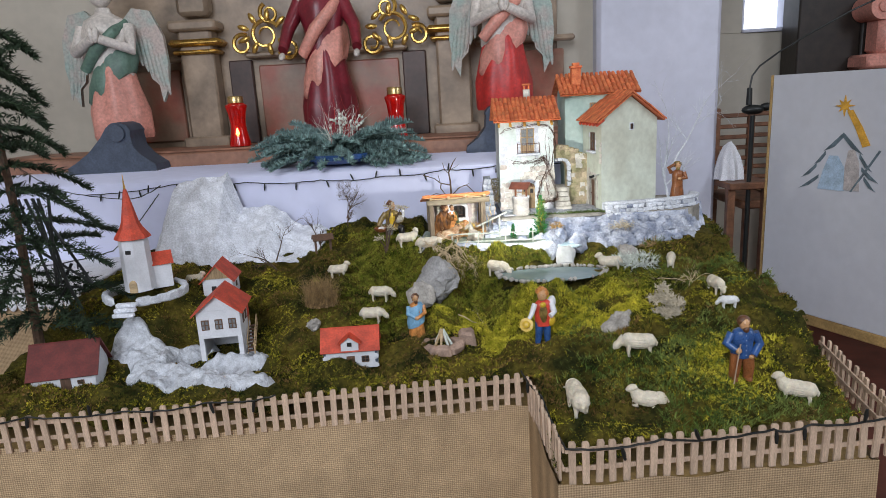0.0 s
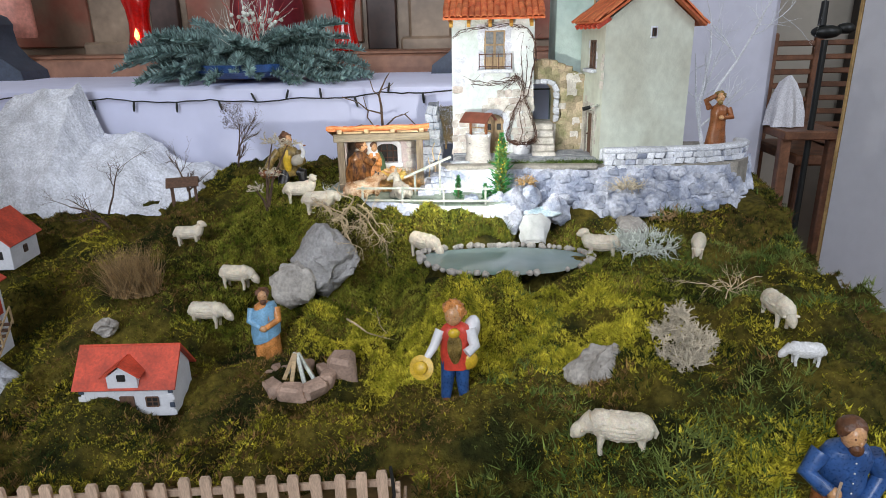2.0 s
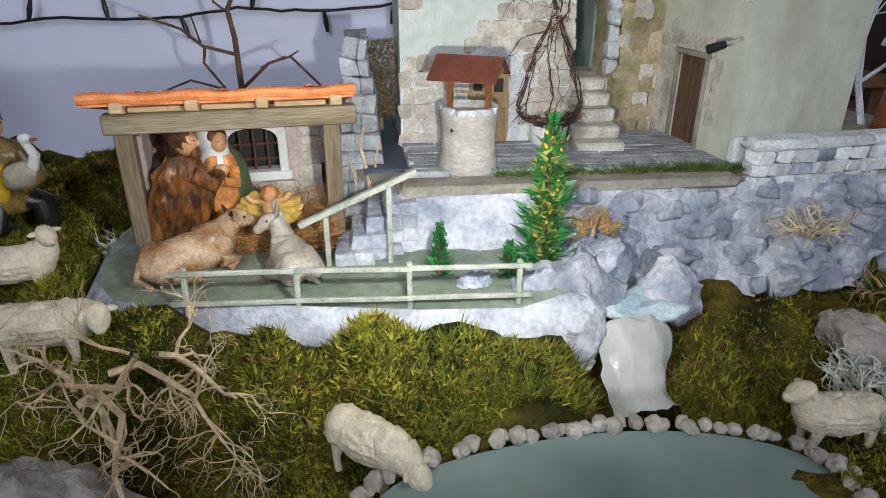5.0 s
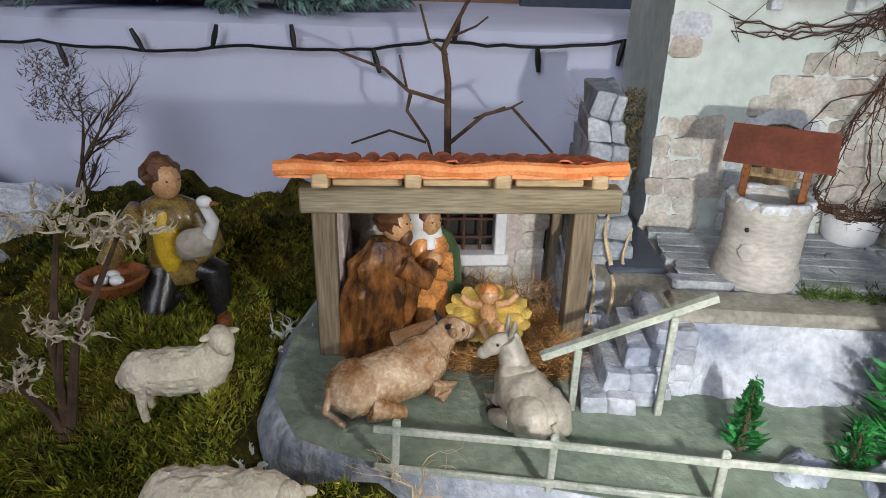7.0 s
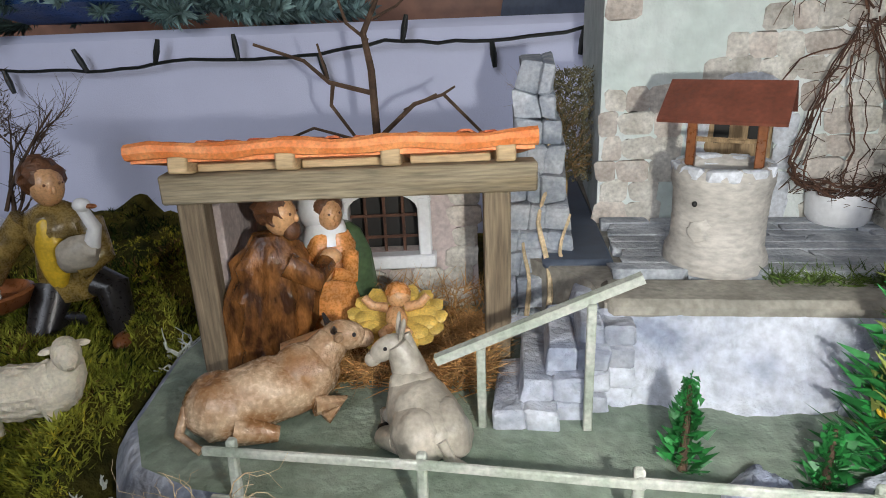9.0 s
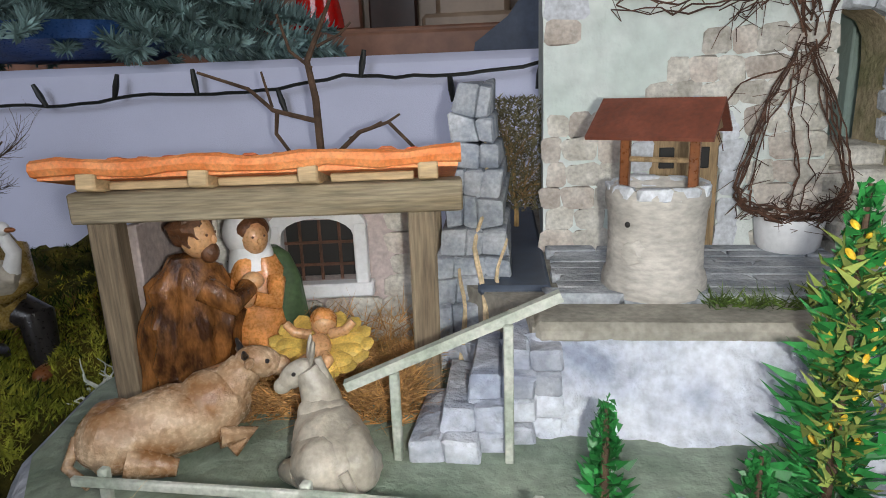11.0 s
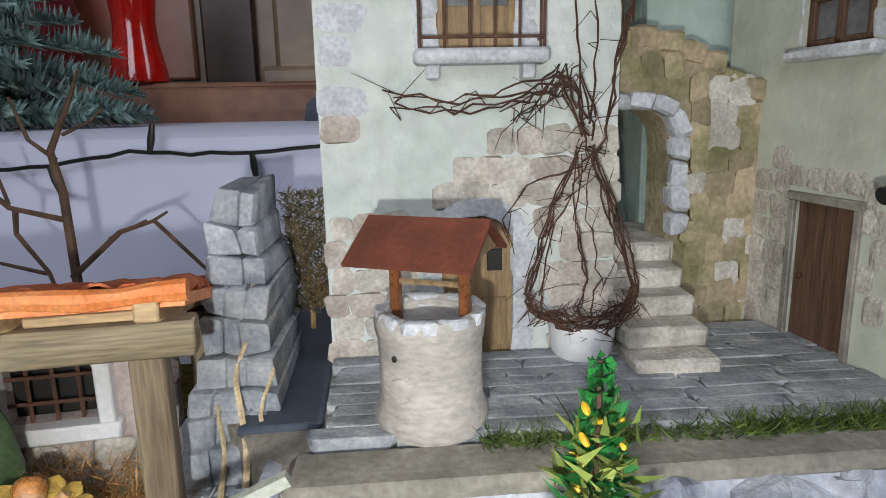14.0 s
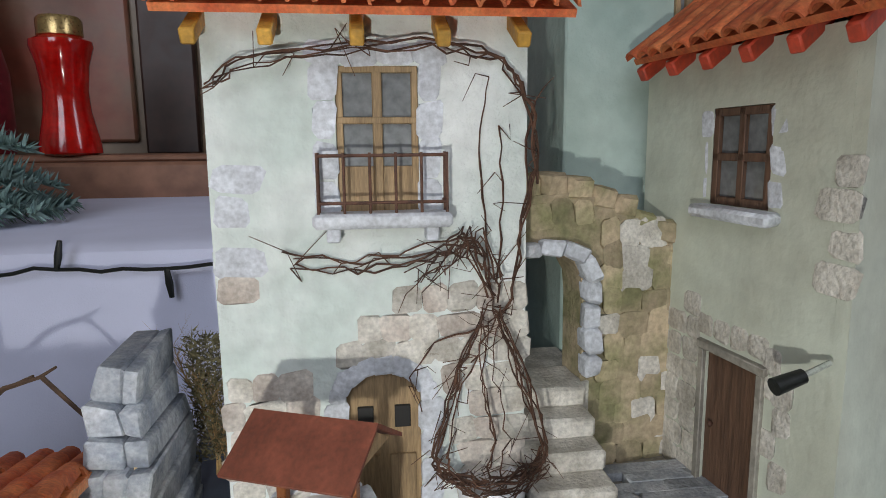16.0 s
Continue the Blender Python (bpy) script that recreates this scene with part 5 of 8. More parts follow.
# ---- figures ----
def sheep_mesh(pose_kind, size, woolly="wool"):
    """Facing +x, standing on z = 0; size is the body's length."""
    s, b = size, Build()
    leg = 0.26 * s if pose_kind != "lie" else 0.05 * s
    hz = leg + 0.20 * s
    body = Build().ball((0, 0, hz), (0.50 * s, 0.235 * s, 0.25 * s), 0, (0, 0, 0), 48, 36)
    body.ball((0.30 * s, 0, hz + 0.03 * s), (0.24 * s, 0.20 * s, 0.24 * s), 0, (0, 0, 0), 22, 16)
    body.ball((-0.30 * s, 0, hz + 0.01 * s), (0.24 * s, 0.22 * s, 0.24 * s), 0, (0, 0, 0), 22, 16)
    body.rough(0.008 * s, 9 / s, s * 99)
    body.rough(0.020 * s, 24 / s, s * 31)
    mid = Vector((0, 0, hz))
    for i, p in enumerate(body.v):  # rows of curled fleece
        d = Vector((p[0] * 0.2, p[1], p[2] - hz))
        k = 0.014 * s * math.sin(p[2] * 78 / s + 1.2 * math.sin(p[0] * 30 / s)) * (0.6 + 0.4 * math.sin(p[0] * 52 / s))
        body.v[i] = tuple(Vector(p) + (d.normalized() * k if d.length > 1e-6 else mid * 0))
    b.add(body.v, body.f, 0)
    if pose_kind == "graze":
        n0, n1 = Vector((0.42 * s, 0, hz + 0.06 * s)), Vector((0.58 * s, 0, hz - 0.06 * s))
        hd, tilt = Vector((0.64 * s, 0, hz - 0.12 * s)), 50
    elif pose_kind == "low":
        n0, n1 = Vector((0.40 * s, 0, hz + 0.08 * s)), Vector((0.56 * s, -0.05 * s, hz + 0.10 * s))
        hd, tilt = Vector((0.60 * s, -0.10 * s, hz + 0.10 * s)), 35
    else:
        n0, n1 = Vector((0.38 * s, 0, hz + 0.08 * s)), Vector((0.47 * s, 0, hz + 0.28 * s))
        hd, tilt = Vector((0.54 * s, 0, hz + 0.32 * s)), 22
    yaw = {"turned": -62, "low": -70}.get(pose_kind, 0)
    if pose_kind == "turned":
        hd = Vector((0.49 * s, -0.04 * s, hz + 0.36 * s))
    nk = Build().tube([n0, (n0 + n1) / 2 + Vector((0.01 * s, 0, 0)), n1], [0.19 * s, 0.165 * s, 0.13 * s], 0, 14).rough(0.014 * s, 20 / s)
    b.add(nk.v, nk.f, 0)
    b.ball(hd, (0.18 * s, 0.122 * s, 0.128 * s), 0, (0, tilt, yaw), 16, 12)
    fwd = Vector((math.cos(radians(tilt)) * math.cos(radians(yaw)), math.cos(radians(tilt)) * math.sin(radians(yaw)), -math.sin(radians(tilt))))
    side = Vector((-math.sin(radians(yaw)), math.cos(radians(yaw)), 0))
    b.ball(hd + fwd * 0.13 * s, (0.075 * s, 0.068 * s, 0.068 * s), 0, (0, tilt, yaw), 12, 8)
    b.ball(hd + fwd * 0.196 * s, (0.014 * s, 0.03 * s, 0.018 * s), 1, (0, tilt, yaw), 8, 6)
    for q in (-1, 1):
        b.ball(hd - fwd * 0.07 * s + side * q * 0.125 * s + Vector((0, 0, 0.01 * s)), (0.042 * s, 0.085 * s, 0.022 * s), 0, (0, tilt, yaw - q * 22), 10, 6)
        b.ball(hd + fwd * 0.05 * s + side * q * 0.082 * s + Vector((0, 0, 0.045 * s)), 0.017 * s, 1, seg=8, rings=6)
        if pose_kind == "lie":
            b.tube([(0.34 * s, q * 0.16 * s, 0.07 * s), (0.52 * s, q * 0.14 * s, 0.05 * s)], [0.065 * s, 0.045 * s], 0, 8)
            b.tube([(-0.28 * s, q * 0.20 * s, 0.08 * s), (-0.08 * s, q * 0.24 * s, 0.05 * s)], [0.085 * s, 0.045 * s], 0, 8)
        else:
            for x, k in ((0.28, 0.03), (-0.32, -0.03)):
                b.tube([(x * s, q * 0.11 * s, leg + 0.12 * s), ((x + k) * s, q * 0.12 * s, leg * 0.55), ((x + k * 0.4) * s, q * 0.12 * s, -0.03 * s)], [0.085 * s, 0.046 * s, 0.042 * s], 0, 8)
    b.tube([(-0.50 * s, 0, hz + 0.05 * s), (-0.56 * s, 0, hz - 0.06 * s), (-0.55 * s, 0, hz - 0.16 * s)], [0.045 * s, 0.045 * s, 0.02 * s], 0, 8)
    return b.mesh("sheep", [M[woolly], M["wool_shade"]])


FLOCK = {("stand", "wool"): sheep_mesh("stand", 0.052), ("graze", "wool"): sheep_mesh("graze", 0.052), ("lie", "wool"): sheep_mesh("lie", 0.052), ("turned", "wool"): sheep_mesh("turned", 0.052), ("low", "wool"): sheep_mesh("low", 0.052), ("graze", "white"): sheep_mesh("graze", 0.034, "wool_white")}
SHEEP = [  # x, y, heading, pose, size factor, label
    (-0.288, -0.188, 14, "turned", 1.05, "cream sheep figurine standing with raised head near the stable"),
    (-0.226, -0.281, 2, "low", 1.08, "cream sheep figurine with lowered head below the stable"),
    (-0.038, -0.322, -42, "graze", 1.15, "cream sheep figurine going down to the pond"),
    (0.264, -0.328, 178, "stand", 1.10, "cream sheep figurine beside the pond and white lichen"),
    (0.422, -0.338, -110, "graze", 0.95, "small cream sheep figurine on the mossy slope"),
    (0.416, -0.645, -85, "graze", 0.98, "cream sheep figurine grazing on the mossy slope"),
    (-0.480, -0.270, 4, "stand", 0.95, "cream sheep figurine beside a flat pale stone"),
    (-0.352, -0.384, -10, "graze", 1.05, "cream sheep figurine grazing in the moss"),
    (-0.364, -0.484, -5, "graze", 1.05, "cream sheep figurine grazing behind the red-roofed house"),
    (0.200, -0.820, 172, "graze", 1.18, "cream ribbed sheep figurine walking downhill"),
    (0.056, -0.952, 94, "graze", 1.40, "cream sheep figurine grazing near the corner of the fence"),
    (0.175, -0.978, 165, "lie", 1.05, "white sheep figurine lying with raised head"),
    (0.435, -0.962, 150, "stand", 1.10, "cream sheep figurine beside the blue shepherd"),
    (-0.86, -0.33, 0, "stand", 0.85, "cream sheep figurine behind the small church"),
]
for x, y, rz, kind_, k, lab in SHEEP:
    solid("sheep", FLOCK[kind_, "wool"], None, lab, "sheep figurine", "flock of sheep", m=pose(x, y, gz_at(x, y) + 0.004, 0, 0, rz) @ Matrix.Scale(k, 4))
solid("lamb", FLOCK["graze", "white"], None, "tiny white lamb figurine in the moss", "sheep figurine", "flock of sheep", m=pose(0.398, -0.758, gz_at(0.398, -0.758) + 0.004, 0, 0, 175))


def head(b, c, r, skin, hair, turn=0, beard=False, curls=True):
    c = Vector(c)
    f = Vector((math.cos(radians(turn)), math.sin(radians(turn)), 0))
    b.ball(c, (r * 0.86, r * 0.80, r * 1.05), skin, (0, 0, turn), 14, 10)
    for s in (-1, 1):
        e = Vector((-f.y, f.x, 0)) * s * r * 0.34
        b.ball(c + f * r * 0.74 + e + Vector((0, 0, r * 0.16)), r * 0.08, hair, seg=6, rings=5)
    b.ball(c + f * r * 0.86 - Vector((0, 0, r * 0.12)), (r * 0.17, r * 0.14, r * 0.22), skin, (0, 0, turn), 8, 6)
    hb = Build().ball(c - f * r * 0.34 + Vector((0, 0, r * 0.40)), (r * 0.92, r * 1.06, r * 0.92), 0, (0, 0, turn), 16, 12)
    if curls:
        hb.rough(r * 0.34, 2.6 / r, r * 50).rough(r * 0.10, 6 / r, r * 20)
    b.add(hb.v, hb.f, hair)
    if beard:
        b.ball(c + f * r * 0.55 - Vector((0, 0, r * 0.75)), (r * 0.45, r * 0.5, r * 0.55), hair, (0, 0, turn), 10, 8)


def limb(b, pts, r0, r1, mi, seg=10):
    n = len(pts)
    b.tube(pts, [r0 + (r1 - r0) * k / (n - 1) for k in range(n)], mi, seg)


def figure(name, b, mats, label, x, y, z, rz=0):
    return solid(name, b, [M[k] for k in mats], label, "figurine", m=pose(x, y, z, 0, 0, rz))


def folds(b, amount, scale, seed):
    """Pushes cloth in and out in long upright folds."""
    for i, p in enumerate(b.v):
        q = Vector((p[0] * scale, p[1] * scale, p[2] * scale * 0.25 + seed))
        k = noise.noise(q) * amount
        r = math.hypot(p[0], p[1]) or 1
        b.v[i] = (p[0] + p[0] / r * k, p[1] + p[1] / r * k, p[2])
    return b


def robed(h, w, folded=0.004, seed=0.0, squash=0.85):
    """A cloth body from the hem to the neck."""
    q = Build().lathe((0, 0, 0), [(w * 0.95, 0), (w * 1.0, 0.02 * h), (w * 0.90, 0.25 * h), (w * 0.80, 0.48 * h), (w * 0.78, 0.62 * h), (w * 0.84, 0.74 * h), (w * 0.72, 0.82 * h), (w * 0.30, 0.87 * h), (w * 0.2, 0.9 * h)], 0, 36, squash=squash)
    return folds(q, folded, 2.4 / w, seed)


# kneeling man in a brown cloak, in the stable
b = Build()
q = folds(Build().lathe((0, 0, 0), [(0.0215, 0), (0.0228, 0.005), (0.0205, 0.014), (0.0215, 0.022), (0.0188, 0.030), (0.0192, 0.038), (0.0165, 0.046), (0.0168, 0.053), (0.0120, 0.060), (0.0065, 0.065)], 0, 64, squash=0.72), 0.006, 150, 3)
for i, p in enumerate(q.v):
    q.v[i] = (p[0] - 0.004 + 0.13 * p[2] - 1.2 * (p[2] - 0.03) ** 2, p[1], p[2])
b.add(q.v, q.f, 0)
head(b, (0.008, -0.002, 0.0735), 0.0088, 1, 2, -20, True)
limb(b, [(0.010, -0.012, 0.054), (0.022, -0.012, 0.046), (0.026, -0.002, 0.050)], 0.006, 0.0045, 0)
b.ball((0.028, 0.0, 0.052), (0.005, 0.004, 0.004), 1)
limb(b, [(0.006, -0.016, 0.012), (0.024, -0.016, 0.020), (0.026, -0.016, 0.002)], 0.007, 0.005, 1)
figure("kneeling_man", b, ("brown_robe", "skin", "hair"), "painted kneeling bearded man figurine in a brown cloak", -0.184, -0.120, 1.045, 14).matrix_world @= Matrix.Scale(1.20, 4)
# woman in terracotta dress
b = Build()
q = folds(Build().lathe((0, 0, 0), [(0.019, 0), (0.020, 0.006), (0.017, 0.024), (0.014, 0.042), (0.013, 0.056), (0.010, 0.063), (0.005, 0.066)], 0, 32, squash=0.8), 0.004, 130, 7)
b.add(q.v, q.f, 0)
q = folds(Build().lathe((0.006, 0.007, 0), [(0.021, 0), (0.022, 0.010), (0.019, 0.03), (0.016, 0.05), (0.011, 0.062), (0.006, 0.066)], 0, 28, squash=0.75), 0.004, 130, 9)
b.add(q.v, q.f, 1)
head(b, (0.003, -0.003, 0.0735), 0.0085, 2, 4, -60, False, False)
b.ball((-0.0015, 0.0035, 0.0748), (0.0122, 0.0115, 0.0128), 3, (0, 0, 0), 16, 12)
q = Build().lathe((0, 0.001, 0), [(0.0120, 0.057), (0.0118, 0.060), (0.0105, 0.065), (0.0095, 0.069)], 0, 24, squash=0.8).rough(0.0015, 140)
b.add(q.v, q.f, 3)
for s in (-1, 1):
    limb(b, [(s * 0.012, -0.006, 0.052), (s * 0.012, -0.016, 0.043), (s * 0.003, -0.020, 0.047)], 0.005, 0.0038, 0)
b.ball((0, -0.021, 0.049), (0.004, 0.004, 0.006), 2)
figure("kneeling_woman", b, ("terra", "green_cloak", "skin", "white_paint", "hair"), "painted kneeling woman figurine in terracotta dress and white veil", -0.160, -0.092, 1.047, 14).matrix_world @= Matrix.Scale(1.08, 4)
# child in a leaf-shaped yellow cradle: cradle stands on the straw
b = Build()
for ringk, (n, r0, zz, tl) in enumerate(((15, 0.0145, 0.004, 28), (13, 0.010, 0.006, 14))):
    for k in range(n):
        a = 2 * math.pi * k / n + ringk * 0.2
        b.ball((r0 * 1.15 * math.cos(a), r0 * 0.95 * math.sin(a), zz + 0.003), (0.0098, 0.0060, 0.0024), 0, (0, -tl * 0.8, math.degrees(a)), 10, 6)
b.ball((0, 0, 0.003), (0.016, 0.013, 0.004), 0)
b.ball((0, -0.001, 0.0095), (0.0055, 0.0090, 0.0052), 1, (0, 0, 10), 14, 10)
b.ball((0.001, 0.0105, 0.0135), (0.0062, 0.0058, 0.0060), 1, seg=14, rings=10)
q = Build().ball((0.001, 0.0125, 0.0150), (0.0066, 0.0056, 0.0058), 0, seg=14, rings=10).rough(0.001, 250)
b.add(q.v, q.f, 2)
for s in (-1, 1):
    limb(b, [(s * 0.005, 0.005, 0.012), (s * 0.012, 0.004, 0.015), (s * 0.016, 0.007, 0.018)], 0.0026, 0.0020, 1)
    limb(b, [(s * 0.003, -0.008, 0.011), (s * 0.006, -0.013, 0.014), (s * 0.003, -0.018, 0.011)], 0.0030, 0.0020, 1)
solid("cradle_figure", b, [M["petal"], M["skin"], M["terra"]], "yellow petal-shaped cradle with a small infant figurine", "figurine", m=pose(-0.116, -0.116, 1.066, 24, 0, 8) @ Matrix.Scale(1.08, 4))
# lying ox
b = Build()
q = Build().ball((0, 0, 0.017), (0.036, 0.018, 0.017), 0, (0, 0, 0), 24, 16).ball((-0.022, 0, 0.016), (0.019, 0.018, 0.017), 0, seg=18, rings=12).ball((0.020, 0, 0.022), (0.018, 0.015, 0.017), 0, seg=18, rings=12)
q.rough(0.0022, 120)
b.add(q.v, q.f, 0)
limb(b, [(0.026, 0, 0.026), (0.038, 0.002, 0.036)], 0.012, 0.009, 0, 12)
b.ball((0.044, 0.002, 0.037), (0.0125, 0.0078, 0.0080), 0, (0, 22, 0), 14, 10)
b.ball((0.0545, 0.002, 0.0325), (0.0055, 0.0060, 0.0052), 0, (0, 22, 0), 12, 8)
for s in (-1, 1):
    b.ball((0.038, 0.002 + s * 0.0095, 0.041), (0.0025, 0.0055, 0.0022), 0, (0, 0, s * 20), 8, 6)
    limb(b, [(0.037, 0.002 + s * 0.005, 0.043), (0.036, 0.002 + s * 0.010, 0.0475)], 0.0020, 0.0008, 1, 8)
    b.ball((0.047, 0.002 + s * 0.0066, 0.039), 0.0013, 1, seg=8, rings=6)
limb(b, [(0.020, -0.014, 0.010), (0.034, -0.014, 0.008), (0.024, -0.017, 0.003)], 0.0055, 0.0038, 0)
limb(b, [(0.024, 0.012, 0.008), (0.038, 0.012, 0.004)], 0.0055, 0.0038, 0)
limb(b, [(-0.020, -0.015, 0.010), (0.0, -0.020, 0.004)], 0.008, 0.004, 0)
limb(b, [(-0.038, 0, 0.020), (-0.044, -0.006, 0.010), (-0.036, -0.016, 0.004)], 0.003, 0.002, 0)
solid("ox_figurine", b, [M["ox"], M["black_paint"]], "painted brown and cream lying ox figurine", "figurine", m=pose(-0.169, -0.174, 1.045, 0, 0, 34) @ Matrix.Scale(0.94, 4))
# lying donkey, its back to the rail and its head turned aside
b = Build()
q = Build().ball((0, 0, 0.019), (0.036, 0.021, 0.019), 0, seg=28, rings=18).ball((-0.018, 0.008, 0.018), (0.019, 0.015, 0.017), 0, seg=20, rings=14).ball((-0.018, -0.009, 0.018), (0.019, 0.014, 0.017), 0, seg=20, rings=14)
q.ball((0.016, 0, 0.024), (0.017, 0.016, 0.017), 0, seg=20, rings=14).rough(0.0030, 70).rough(0.0010, 220)
b.add(q.v, q.f, 0)
limb(b, [(0.014, 0, 0.024), (0.023, 0.000, 0.036), (0.026, 0.003, 0.048), (0.027, 0.006, 0.054)], 0.0135, 0.0072, 0, 14)
b.ball((0.030, 0.012, 0.050), (0.0062, 0.0125, 0.0072), 0, (-38, 0, -20), 14, 10)
b.ball((0.0335, 0.0195, 0.0430), (0.0050, 0.0062, 0.0050), 0, (-38, 0, -20), 12, 8)
for sd in (-1, 1):
    b.ball((0.027 + sd * 0.004, 0.003, 0.0635), (0.0024, 0.0018, 0.0085), 0, (10, sd * 12, 0), 8, 8)
    b.ball((0.030 + sd * 0.0058, 0.014, 0.0525), 0.0013, 1, seg=8, rings=6)
    limb(b, [(0.016, sd * 0.015, 0.012), (0.030, sd * 0.015, 0.005), (0.018, sd * 0.018, 0.003)], 0.0055, 0.0034, 0)
limb(b, [(-0.012, 0.016, 0.013), (0.004, 0.023, 0.006), (0.012, 0.021, 0.003)], 0.009, 0.0040, 0, 12)
b.ball((0.016, 0.021, 0.003), (0.0045, 0.0035, 0.0035), 1)
b.ball((0.016, 0.019, 0.004), (0.004, 0.003, 0.003), 1)
limb(b, [(-0.034, 0, 0.022), (-0.039, -0.004, 0.012), (-0.036, -0.012, 0.004)], 0.0030, 0.0022, 0)
limb(b, [(0.018, -0.002, 0.036), (0.022, -0.003, 0.050), (0.025, 0.0, 0.060)], 0.0032, 0.0024, 0)
solid("donkey_figurine", b, [M["donkey"], M["black_paint"]], "pale grey lying donkey figurine", "figurine", m=pose(-0.092, -0.184, 1.045, 0, 0, 117) @ Matrix.Scale(0.76, 4))
# kneeling man with goose and egg basket
b = Build()
limb(b, [(0.006, 0.006, 0.032), (0.022, 0.0, 0.030), (0.024, -0.002, 0.004)], 0.011, 0.007, 1, 12)
limb(b, [(-0.008, -0.004, 0.032), (-0.010, -0.016, 0.016), (-0.006, 0.004, 0.006)], 0.011, 0.008, 1, 12)
b.ball((0.028, -0.010, 0.003), (0.006, 0.010, 0.004), 6)
q = folds(Build().lathe((0, 0, 0.026), [(0.0150, 0), (0.0165, 0.010), (0.0160, 0.026), (0.0185, 0.040), (0.0150, 0.048), (0.0060, 0.054)], 0, 36, squash=0.72), 0.0035, 140, 4)
b.add(q.v, q.f, 0)
b.ball((0.0, -0.0105, 0.054), (0.0080, 0.0052, 0.021), 2, seg=14, rings=10)
head(b, (0.001, -0.003, 0.0885), 0.0105, 3, 4, -40)
limb(b, [(-0.015, -0.002, 0.070), (-0.028, -0.004, 0.056), (-0.036, -0.012, 0.040)], 0.0082, 0.0062, 0, 14)
limb(b, [(0.018, -0.002, 0.068), (0.026, -0.010, 0.052), (0.016, -0.018, 0.046)], 0.0075, 0.0055, 0)
b.lathe((-0.030, -0.020, 0.026), [(0.008, 0), (0.016, 0.004), (0.0195, 0.011), (0.0175, 0.012), (0.012, 0.006), (0.001, 0.006)], 5, 22)
for dx, dy in ((-0.004, -0.006), (0.005, -0.007), (0.0, 0.0)):
    b.ball((-0.030 + dx, -0.020 + dy, 0.037), (0.0042, 0.0034, 0.0032), 7, seg=10, rings=8)
q = Build().ball((0.018, -0.018, 0.056), (0.012, 0.0075, 0.009), 0, (0, -30, 0), 16, 12).rough(0.0018, 200)
b.add(q.v, q.f, 8)
limb(b, [(0.026, -0.018, 0.060), (0.030, -0.019, 0.070), (0.026, -0.020, 0.080)], 0.0042, 0.0028, 7)
b.ball((0.027, -0.021, 0.082), (0.0045, 0.0036, 0.0036), 7, seg=10, rings=8)
b.ball((0.032, -0.022, 0.0815), (0.0032, 0.0016, 0.0013), 6, seg=8, rings=6)
figure("goose_keeper", b, ("olive", "black_paint", "yellow", "skin", "hair", "leather", "leather", "white_paint", "donkey"), "painted kneeling man figurine with goose and basket of eggs", -0.338, -0.078, 1.036, 8).matrix_world @= Matrix.Scale(1.18, 4)
# robed man in light blue and red, hands folded
b = Build()
q = robed(0.098, 0.020, 0.003, 1.0)
b.add(q.v, q.f, 0)
q = folds(Build().lathe((0, 0, 0), [(0.0195, 0.030), (0.0200, 0.045), (0.0185, 0.060), (0.0195, 0.072), (0.0165, 0.080), (0.008, 0.084)], 0, 30, squash=0.86), 0.003, 120, 5)
for i, p in enumerate(q.v):
    q.v[i] = (p[0] - 0.0015, p[1] - 0.0008, p[2] + p[0] * 0.35 - 0.002)
b.add(q.v, q.f, 1)
head(b, (0, -0.003, 0.0945), 0.0090, 2, 3, -80, True)
for s in (-1, 1):
    limb(b, [(s * 0.017, -0.002, 0.076), (s * 0.020, -0.010, 0.060), (s * 0.004, -0.019, 0.052)], 0.006, 0.0042, 1 if s < 0 else 0)
b.ball((0, -0.020, 0.051), (0.006, 0.004, 0.005), 2)
figure("robed_man", b, ("terra", "sky_paint", "skin", "hair"), "painted standing man figurine in red robe and light blue mantle", -0.249, -0.545, gz_at(-0.249, -0.545) + 0.001, 8)
# traveller with yellow hat and white sack
b = Build()
limb(b, [(-0.008, 0, 0.056), (-0.010, -0.004, 0.030), (-0.012, 0.0, 0.004)], 0.0095, 0.006, 0, 12)
limb(b, [(0.008, 0, 0.056), (0.008, -0.002, 0.028), (0.010, 0.002, 0.004)], 0.0095, 0.006, 0, 12)
b.ball((-0.012, -0.004, 0.003), (0.005, 0.009, 0.004), 5)
b.ball((0.010, -0.003, 0.003), (0.005, 0.009, 0.004), 5)
q = folds(Build().lathe((0, 0, 0.046), [(0.018, 0), (0.018, 0.015), (0.017, 0.030), (0.019, 0.044), (0.015, 0.052), (0.006, 0.057)], 0, 28, squash=0.75), 0.003, 120, 2)
b.add(q.v, q.f, 1)
b.ball((-0.001, -0.010, 0.076), (0.009, 0.006, 0.024), 4, seg=14, rings=10)
b.ball((-0.002, -0.012, 0.094), (0.007, 0.005, 0.006), 2, seg=12, rings=8)
b.ball((0.016, -0.006, 0.055), (0.010, 0.006, 0.012), 2, (0, 20, 0), 12, 8)
head(b, (-0.002, -0.003, 0.113), 0.0125, 3, 6, -110)
limb(b, [(-0.017, -0.002, 0.094), (-0.026, -0.010, 0.076), (-0.034, -0.016, 0.066)], 0.0065, 0.0042, 7)
limb(b, [(0.017, -0.002, 0.094), (0.022, -0.010, 0.076), (0.012, -0.016, 0.070)], 0.0075, 0.006, 7)
